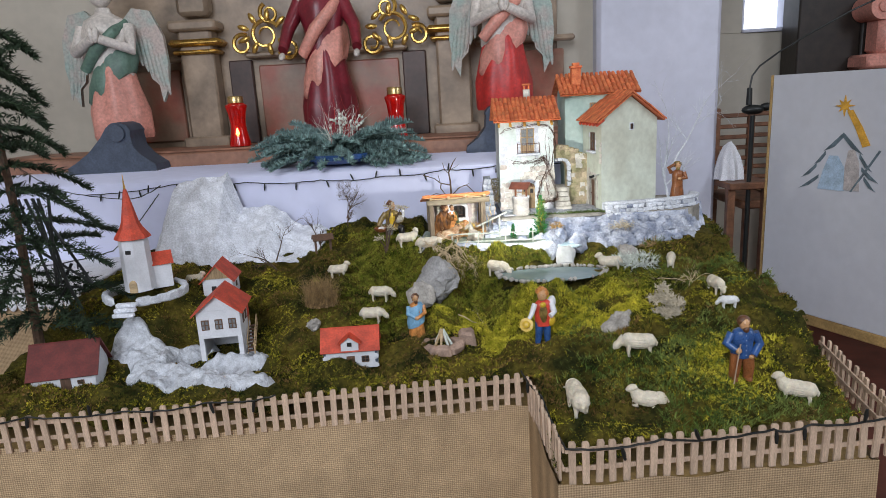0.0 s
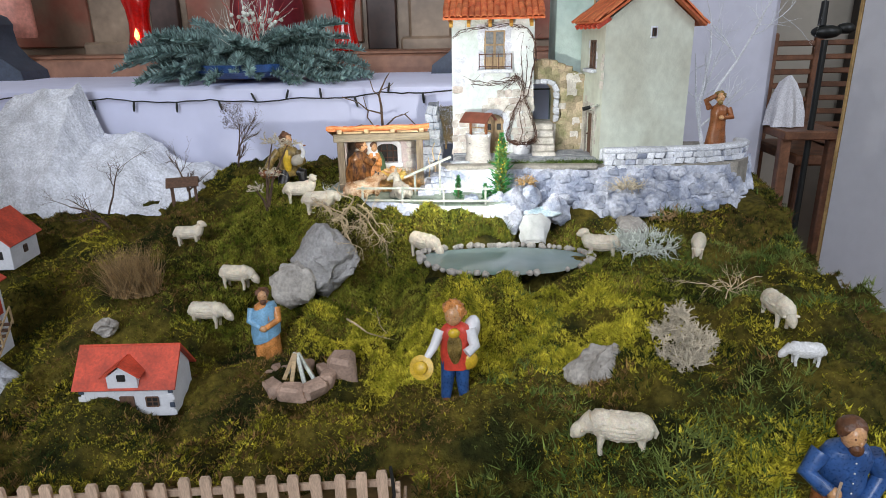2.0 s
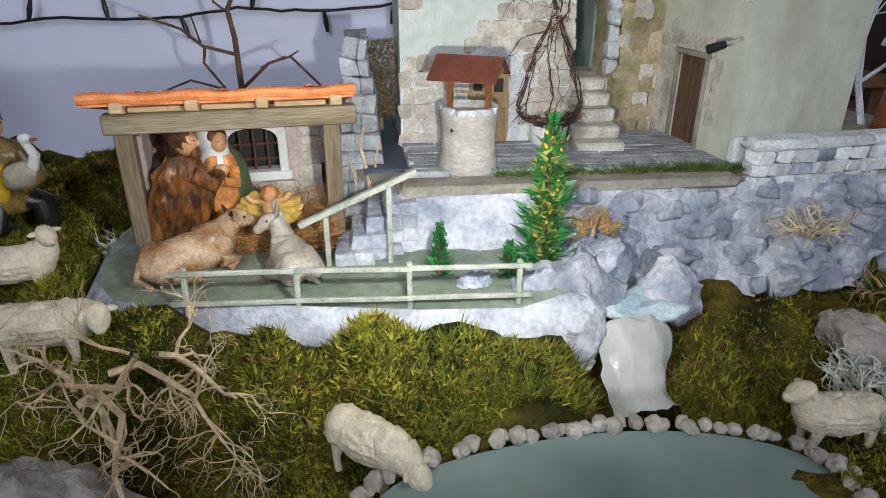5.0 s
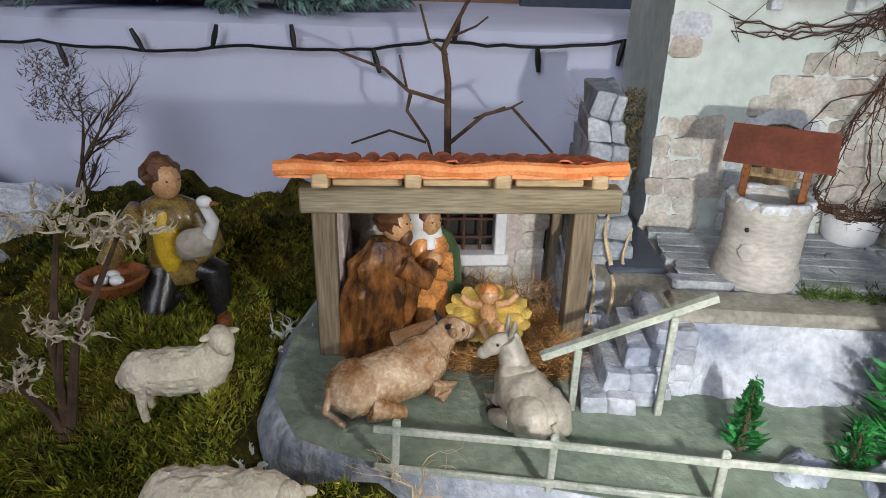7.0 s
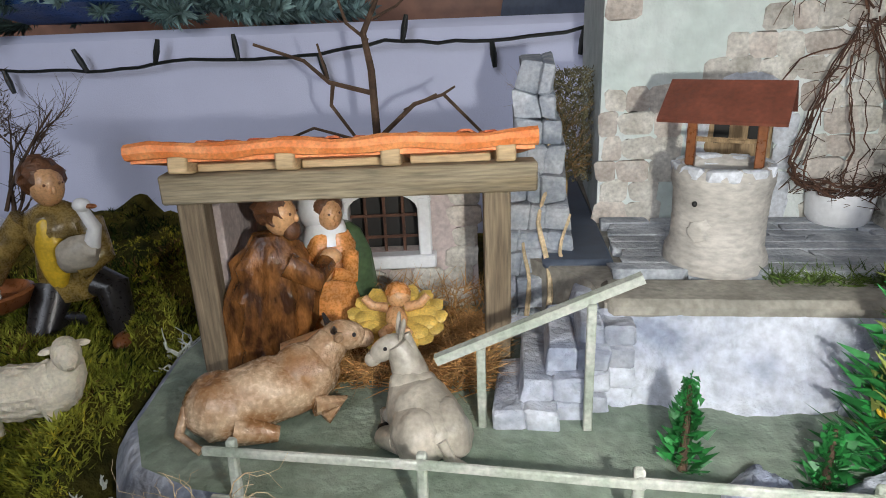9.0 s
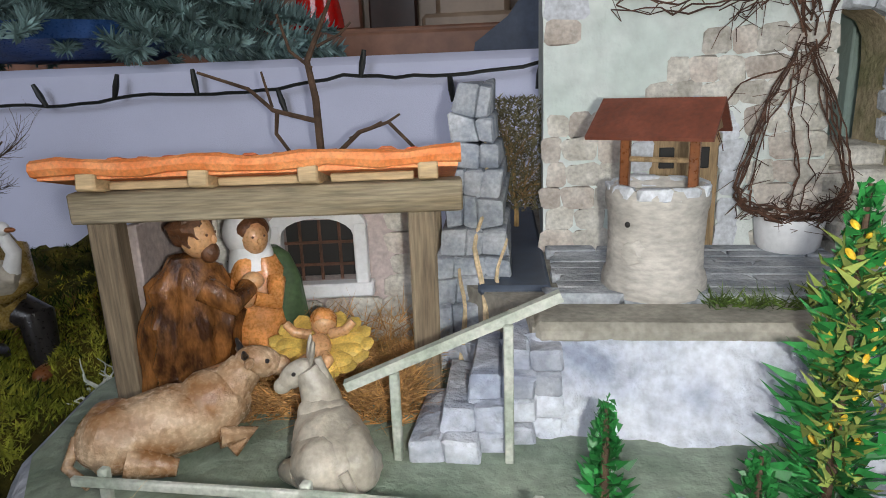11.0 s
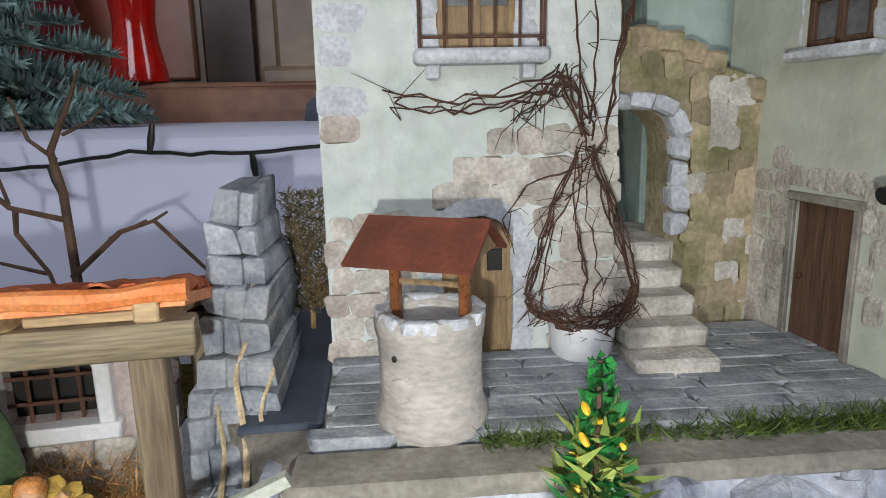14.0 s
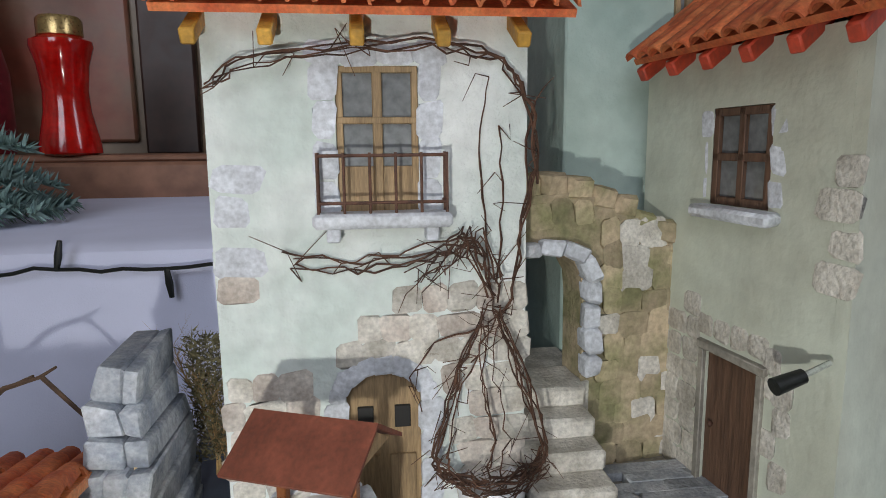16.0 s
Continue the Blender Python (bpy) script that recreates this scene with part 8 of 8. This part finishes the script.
for s in (-1, 1):
    vine_run([(0.0, 0, 0.021), (s * 0.026, -0.004, 0.030), (s * 0.031, -0.003, 0.042), (s * 0.016, -0.001, 0.090), (0.002, 0.004, 0.127)], 6, 0.0008, 0.0035)
vine_run([(-0.031, 0, 0.033), (-0.010, -0.014, 0.025), (0.012, -0.012, 0.025), (0.031, 0, 0.035)], 10, 0.0007, 0.0045)
vine_run([(0.0, 0, 0.02), (0.004, -0.003, 0.05), (-0.003, 0, 0.085), (0.002, 0.004, 0.128)], 4, 0.0006, 0.004)
vine_run([(0.002, 0.004, 0.124), (-0.008, 0.006, 0.157), (-0.034, 0.010, 0.152), (-0.070, 0.012, 0.144), (-0.116, 0.012, 0.150)], 4, 0.0009, 0.0045)
vine_run([(0.002, 0.004, 0.125), (-0.012, 0.008, 0.160), (-0.020, 0.010, 0.146), (-0.044, 0.010, 0.130)], 6, 0.0007, 0.006)
vine_run([(0.002, 0.004, 0.115), (0.012, 0.006, 0.140), (0.022, 0.010, 0.190), (0.022, 0.010, 0.230), (0.006, 0.010, 0.255), (-0.030, 0.006, 0.262), (-0.085, 0.004, 0.258), (-0.130, 0.004, 0.250), (-0.146, 0.006, 0.236)], 4, 0.0009, 0.0042)
vine_run([(0.0, 0.008, 0.125), (-0.004, 0.012, 0.170), (-0.006, 0.012, 0.215), (0.0, 0.012, 0.25)], 1, 0.0009, 0.002)
vine_run([(0.006, 0.008, 0.125), (0.010, 0.012, 0.180), (0.008, 0.012, 0.23)], 1, 0.0009, 0.002)
vine_run([(0.0, 0.006, 0.11), (-0.03, 0.012, 0.100), (-0.044, 0.012, 0.08), (-0.036, 0.010, 0.055)], 1, 0.0007, 0.001)
part("vine", b, M["vine"], pot, "bare reddish-brown twisted vine")

# root creeping on the rock pillar
b = Build()
for pts in ([(0, 0, 0), (0.004, -0.004, 0.03), (-0.004, 0.002, 0.06), (0.004, 0.008, 0.09), (0.0, 0.014, 0.125)], [(0.012, 0, 0.0), (0.018, -0.002, 0.025), (0.010, 0.0, 0.045), (0.016, 0.003, 0.065)], [(-0.004, 0, 0.0), (0.010, -0.003, 0.004), (0.024, -0.004, 0.002)], [(-0.012, 0, 0.002), (-0.010, 0.002, 0.03), (-0.014, 0.003, 0.05)]):
    fine = [Vector(pts[0])]
    for k in range(len(pts) - 1):
        a, c = [Vector(pts[min(max(k + o, 0), len(pts) - 1)]) for o in (-1, 0)], [Vector(pts[min(max(k + o, 0), len(pts) - 1)]) for o in (1, 2)]
        for q in (0.25, 0.5, 0.75, 1.0):
            fine.append(0.5 * (2 * a[1] + (c[0] - a[0]) * q + (2 * a[0] - 5 * a[1] + 4 * c[0] - c[1]) * q * q + (3 * a[1] - a[0] - 3 * c[0] + c[1]) * q ** 3))
    b.tube(fine, [0.0021 - 0.0013 * k / len(fine) for k in range(len(fine))], 0, 6)
solid("creeping_root", b.rough(0.0012, 90), M["root"], "light brown root creeping up the rock pillar", "root", m=pose(-0.036, -0.091, 1.050, -20.5, 0, 0) @ Matrix.Diagonal((0.9, 1, 1.12, 1)))


def plastic_tree(x, y, z, h, w, ma, label):
    t = thing("toy_fir", (x, y, z), label, "toy tree", "toy firs")
    part("stem", Build().tube([(0, 0, 0), (0, 0, h)], [0.0022, 0.0008], 0, 6), M["twig"], t)
    n = int(900 * h / 0.12)
    q = RNG.rand(n) ** 0.85
    a = RNG.uniform(0, 2 * math.pi, n)
    P = np.stack([np.cos(a) * 0.001, np.sin(a) * 0.001, q * h * 0.98], 1)
    reach = w * (1.05 - q) ** 0.8 * RNG.uniform(0.45, 1.1, n)
    D = np.stack([np.cos(a) * reach, np.sin(a) * reach, reach * RNG.uniform(-0.1, 0.75, n) + 0.003], 1)
    P = P + D * (RNG.rand(n) * 0.65)[:, None]
    me = quads_mesh("needles", P, D * 0.5, unit(n) * 0.0022, ma)
    part("needles", me, None, t)
    return t


plastic_tree(0.098, -0.196, 1.040, 0.128, 0.031, M["plastic_green"], "small green plastic fir with yellow tips")
plastic_tree(0.018, -0.199, 1.044, 0.046, 0.013, M["plastic_green"], "tiny green plastic fir")
plastic_tree(0.069, -0.208, 1.042, 0.034, 0.012, M["plastic_green"], "tiny green plastic fir")
tips = Build()
rnd = random.Random(9)
for k in range(26):
    a = rnd.uniform(0, 6.3)
    tips.ball((0.098 + 0.007 * math.cos(a), -0.196 + 0.007 * math.sin(a), 1.075 + 0.084 * k / 26), (0.0012, 0.0009, 0.0024), 0, (rnd.uniform(-60, 60), rnd.uniform(-60, 60), 0), 6, 5)
solid("yellow_buds", tips, M["yellow"], "small yellow buds on the plastic fir", "buds", kind="stuff")


def lichen_clump(x, y, r, h, ma, label, n=70, seed=0, z=None):
    b, rnd = Build(), random.Random(seed)
    for _ in range(n):
        a, q = rnd.uniform(0, 6.283), math.sqrt(rnd.random())
        p = (r * q * math.cos(a), r * q * math.sin(a), 0.2 * h * (1 - q))
        branch(b, p, (math.cos(a) * q, math.sin(a) * q, rnd.uniform(0.2, 1.1)), h * rnd.uniform(0.5, 1.0), 0.0017, 1, rnd, 0, 1.9, 4, 4)
    return solid("lichen_clump", b, M[ma], label, "lichen", "lichen clumps", m=pose(x, y, (gz_at(x, y) if z is None else z) - 0.002))


lichen_clump(0.332, -0.312, 0.048, 0.028, "lichen", "pale grey-green branching lichen clump", 170, 1)
for x, dz, n, rr in ((0.292, 0.0, 70, 0.020), (0.306, 0.004, 70, 0.018), (0.276, 0.022, 60, 0.014), (0.312, 0.026, 60, 0.015), (0.292, 0.040, 50, 0.013), (0.288, 0.056, 36, 0.008)):
    lichen_clump(x, -0.690, rr, 0.016, "lichen_dry", "pale beige branching lichen clump", n, int(1000 * x), gz_at(x, -0.690) + dz + 0.008)
lichen_clump(0.335, -0.170, 0.013, 0.030, "lichen_dry", "dry pale lichen on the rock face", 26, 4, 1.058)
lichen_clump(0.145, -0.168, 0.012, 0.020, "hay", "dry brown moss tuft on the rock face", 26, 5, 1.068)
lichen_clump(-0.250, -0.108, 0.010, 0.022, "lichen", "small white branching lichen beside the stable", 14, 6)
lichen_clump(-0.247, -0.215, 0.012, 0.010, "lichen", "small white lichen on the moss", 8, 7)
lichen_clump(0.42, -0.18, 0.025, 0.022, "hay", "dry brown moss tuft below the parapet", 30, 8)


def lichen_tree(x, y, crowns, label, ma="lichen_dry", seed=0):
    z = gz_at(x, y)
    t = thing("lichen_tree", (x, y, z - 0.003), label, "toy tree", "lichen trees")
    b, rnd = Build(), random.Random(seed)
    for cx, cy, cz, r in crowns:
        b.tube([(0, 0, 0), (cx * 0.3 + rnd.uniform(-0.004, 0.004), cy * 0.4, cz * 0.5), (cx, cy, cz)], [0.0030, 0.0024, 0.0012], 0, 6)
    part("trunk", b, M["twig"], t)
    for cx, cy, cz, r in crowns:
        b = Build()
        for _ in range(30):
            a = rnd.uniform(0, 6.283)
            q = rnd.random()
            branch(b, (cx + r * q * math.cos(a), cy + r * q * math.sin(a), cz + rnd.uniform(-0.004, 0.006)), (math.cos(a), math.sin(a), rnd.uniform(-0.2, 1.1)), r * rnd.uniform(0.3, 0.6), 0.0012, 1, rnd, 0, 1.8, 4, 4)
        part("crown", b, M[ma], t)


lichen_tree(-0.348, -0.205, ((0.022, 0.0, 0.135, 0.024), (0.050, 0.004, 0.130, 0.018), (0.012, -0.002, 0.075, 0.018), (-0.018, -0.008, 0.048, 0.014)), "little tree with a crown of pale dry lichen", seed=3)


def twig_tree(x, y, h, label, ma="twig", seed=0, z=None, depth=3, thick=0.003, kids=4, lean=(0, 0, 1)):
    b, rnd = Build(), random.Random(seed)
    branch(b, (0, 0, 0), lean, h * 0.55, thick, depth, rnd, 0, 0.6, kids, 5)
    branch(b, (0, 0, h * 0.2), (rnd.uniform(-0.5, 0.5), 0.2, 1), h * 0.6, thick * 0.7, depth, rnd, 0, 0.6, kids, 5)
    return solid("twig_bush", b, M[ma], label, "toy tree", "bare bushes", m=pose(x, y, (gz_at(x, y) if z is None else z) - 0.003))


twig_tree(-0.500, 0.06, 0.165, "dark bare twiggy bush before the altar cloth", seed=5, depth=3, kids=5, thick=0.0028)
twig_tree(-0.57, -0.06, 0.12, "small bare dark tree before the white mountain", seed=6, depth=3, kids=4)
twig_tree(-0.67, -0.20, 0.16, "thin bare dark tree before the white mountain", seed=7, depth=3, kids=4, lean=(-0.5, 0, 1))
twig_tree(0.545, 0.060, 0.46, "white-frosted bare tree behind the green house", "white_stone", 8, 1.092, 3, 0.0045, 4, (-0.04, 0.06, 1.8))
twig_tree(0.020, 0.075, 0.10, "dry grey-green bush beside the white house", "hay", 9, 1.092, 3, 0.002, 5)
twig_tree(-0.018, 0.055, 0.085, "dry grey-green bush beside the white house", "hay", 10, 1.10, 3, 0.002, 6)
scatter_blades("dry_bush_leaves", 2600, (-0.016, 0.055, 1.150), (0.016, 0.013, 0.040), 0.007, M["dryleaf"], "dry leaves of the bush beside the white house", "leaves", 1.4, 0.12)
scatter_blades("fir_light_tips", 420, (0.098, -0.196, 1.105), (0.010, 0.010, 0.045), 0.012, light_blade, "light green tips of the plastic fir", "leaves", 1.2, 0.14)
scatter_blades("dark_bush_leaves", 700, (-0.500, 0.06, 1.175), (0.022, 0.015, 0.030), 0.010, M["twig"], "fine dark twigs of the bare bush", "leaves", 1.4, 0.06)
# tangle of pale roots over the rocks
b, rnd = Build(), random.Random(12)
for p, d, L, r, n in (((0, 0, -0.01), (1, 0.1, 0.42), 0.085, 0.0030, 4), ((0.004, 0.0, 0.004), (1, -0.05, 0.15), 0.085, 0.0026, 4), ((0.0, 0, 0.0), (0.5, 0.1, 0.8), 0.035, 0.0022, 3), ((0.0, 0, 0.002), (-0.9, 0.1, 0.2), 0.040, 0.0022, 3),
                      ((0.02, 0.0, 0.010), (1, -0.1, 0.05), 0.080, 0.0024, 5), ((0.045, 0.004, 0.018), (1, 0.05, 0.25), 0.065, 0.0022, 5), ((0.01, -0.01, 0.0), (0.9, -0.5, 0.0), 0.07, 0.0022, 3)):
    branch(b, p, d, L, r, 3, rnd, 0, 1.9, n, 5, 0.15)
solid("root_tangle", b, M["root"], "tangle of pale dry roots over the grey boulder", "roots", kind="stuff", m=pose(-0.196, -0.322, 1.048))
b = Build()
branch(b, (0, 0, 0), (0.5, -0.8, -0.1), 0.11, 0.0018, 3, rnd, 0, 1.5, 2, 4)
solid("root_tangle", b.rough(0.001, 90), M["root"], "pale dry root lying on the yellow moss", "roots", kind="stuff", m=pose(-0.15, -0.46, gz_at(-0.15, -0.46) + 0.006))
b = Build()
for k in range(5):
    branch(b, (rnd.uniform(-0.02, 0.02), rnd.uniform(-0.02, 0.02), 0), (rnd.uniform(-1, 1), rnd.uniform(-1, 1), 0.4), 0.06, 0.0012, 2, rnd, 0, 1.0, 3, 4)
solid("twig_litter", b, M["root"], "fine dry twigs lying in the moss", "twigs", kind="stuff", m=pose(0.42, -0.52, gz_at(0.42, -0.52) + 0.004))
# hay stook
n = 1500
a, q = RNG.uniform(0, 2 * math.pi, n), np.sqrt(RNG.rand(n))
P = np.stack([0.042 * q * np.cos(a), 0.034 * q * np.sin(a), np.full(n, -0.004)], 1)
D = np.stack([-0.5 * P[:, 0] + RNG.normal(size=n) * 0.022, -0.5 * P[:, 1] + RNG.normal(size=n) * 0.020 - 0.012, RNG.uniform(0.035, 0.085, n)], 1)
solid("hay_stook", quads_mesh("hay_stook", P, D, unit(n) * 0.0008, M["hay"]), None, "dry brown bundle of hay standing in the moss", "hay", kind="stuff", m=pose(-0.495, -0.445, gz_at(-0.495, -0.445)))


# fir arrangement with red and white twigs on the altar
t = thing("fir_arrangement", (-0.62, 0.58, 1.236), "low arrangement of silvery fir sprigs with white twigs", "plant arrangement")
part("bowl", Build().lathe((0, 0, 0), [(0.10, 0), (0.16, 0.02), (0.17, 0.04), (0.15, 0.04), (0.001, 0.03)], 0, 24), M["blue_paint"], t)
rnd = random.Random(15)
for k in range(110):
    a, up = rnd.uniform(0, 6.283), rnd.uniform(-0.02, 0.95)
    L = rnd.uniform(0.13, 0.27) * (1.2 if abs(math.cos(a)) > 0.6 else 0.66)
    d = Vector((math.cos(a), math.sin(a) * 0.8, up)).normalized()
    p0 = Vector((0.06 * math.cos(a), 0.05 * math.sin(a), 0.03 + 0.03 * up))
    n = 420
    q = RNG.rand(n)
    side = d.cross(Vector((0, 0, 1))).normalized()
    nrm = side.cross(d)
    sag = np.array([0, 0, -0.10]) * (q ** 2)[:, None] * L / 0.3
    P = np.array(p0) + np.array(d) * (q * L)[:, None] + sag
    ang = RNG.uniform(0, 2 * math.pi, n)
    D = (np.array(side) * np.cos(ang)[:, None] + np.array(nrm) * np.sin(ang)[:, None] * 0.8 + np.array(d) * 0.7)
    D = D / np.linalg.norm(D, axis=1, keepdims=True) * (0.027 * np.where(q > 0.9, 0.7, 1.0))[:, None]
    P[:, 2] = np.maximum(P[:, 2], 0.002)
    part("fir_sprig", quads_mesh("fir_sprig", P, D, unit(n) * 0.0042, M["fir"]), None, t)
b = Build()
for k in range(36):
    branch(b, (rnd.uniform(-0.03, 0.06), rnd.uniform(-0.02, 0.02), 0.06), (rnd.uniform(-0.5, 0.8), rnd.uniform(-0.4, 0.4), 1.4), rnd.uniform(0.08, 0.16), 0.0022, 1, rnd, k % 3 == 0, 0.5, 3, 4)
for k in range(46):
    a = rnd.uniform(-0.5, 0.8)
    b.ball((0.03 + a * 0.10, rnd.uniform(-0.05, 0.05), rnd.uniform(0.12, 0.19)), 0.006, 0, seg=6, rings=5)
part("dried_bouquet", b, [M["lichen"], M["redcloth"]], t, "white and red dried twigs")

# the altar is shallow: step, retable and all that stands on it are set forward together
forward = Matrix.Translation((-0.03, -1.65, 1.376)) @ Matrix.Scale(0.90, 4) @ Matrix.Translation((0.03, 1.65, -1.385))
for ob in [o for o in scene.objects if o.parent is None]:
    if ob.name.split(".")[0] in ("altar_step", "retable", "gilt_scroll", "votive_candle", "candle_flame", "altar_statue", "saint_statue", "fir_arrangement"):
        ob.matrix_world = forward @ ob.matrix_world
    elif ob.name.startswith("scroll_pedestal"):
        ob.matrix_world = Matrix.Translation((0, 0, -0.006)) @ forward @ ob.matrix_world

# dark spruce standing at the side of the crib
t = thing("spruce", (-1.16, -0.56, 0.86), "dark green young spruce with a cable wound round it", "tree")
part("trunk", Build().tube([(0, 0, 0), (0.01, 0, 0.4), (0, 0, 0.85)], [0.012, 0.009, 0.003], 0, 8), M["twig"], t)
for k in range(44):
    q = k / 44
    a = k * 2.4
    L = 0.30 * (1.05 - 0.75 * q) * rnd.uniform(0.75, 1.1)
    z0 = 0.12 + 0.70 * q
    d = Vector((math.cos(a), math.sin(a), rnd.uniform(-0.25, 0.25))).normalized()
    n = 640
    u = RNG.rand(n)
    off = np.where(RNG.rand(n) < 0.6, RNG.uniform(-1, 1, n) * 0.075 * (1 - u), 0)
    side = np.array(d.cross(Vector((0, 0, 1))).normalized())
    P = np.array((0, 0, z0)) + np.array(d) * (u * L + np.abs(off) * 0.6)[:, None] + side * off[:, None] + np.array([0, 0, -0.06]) * (u ** 2)[:, None]
    D = (unit(n) + np.array(d) * 0.8) * 0.014
    part("branch", quads_mesh("branch", P, D, unit(n) * 0.0024, M["spruce"]), None, t)
b = Build()
for k in range(6):
    b.tube([(0.10 + rnd.uniform(-0.06, 0.06), -0.02, 0.10 + rnd.uniform(0, 0.2)), (0.13 + rnd.uniform(-0.06, 0.06), -0.03, 0.22), (0.08 + rnd.uniform(-0.06, 0.06), -0.02, 0.42)], 0.0035, 0, 6)
part("cable", b, M["wire"], t)

# small spotlight on the green house
sp = thing("mini_spotlight", (0.274, -0.088, 1.197), "tiny black spotlight clipped to the house wall", "lamp", rz=20)
part("barrel", Build().tube([(-0.018, 0, 0.0), (-0.004, -0.004, 0.004)], [0.0042, 0.0034], 0, 12), M["wire"], sp)
part("bracket", Build().tube([(-0.004, -0.004, 0.004), (0.012, -0.006, 0.008)], 0.0014, 0, 6), M["grey_rail"], sp)
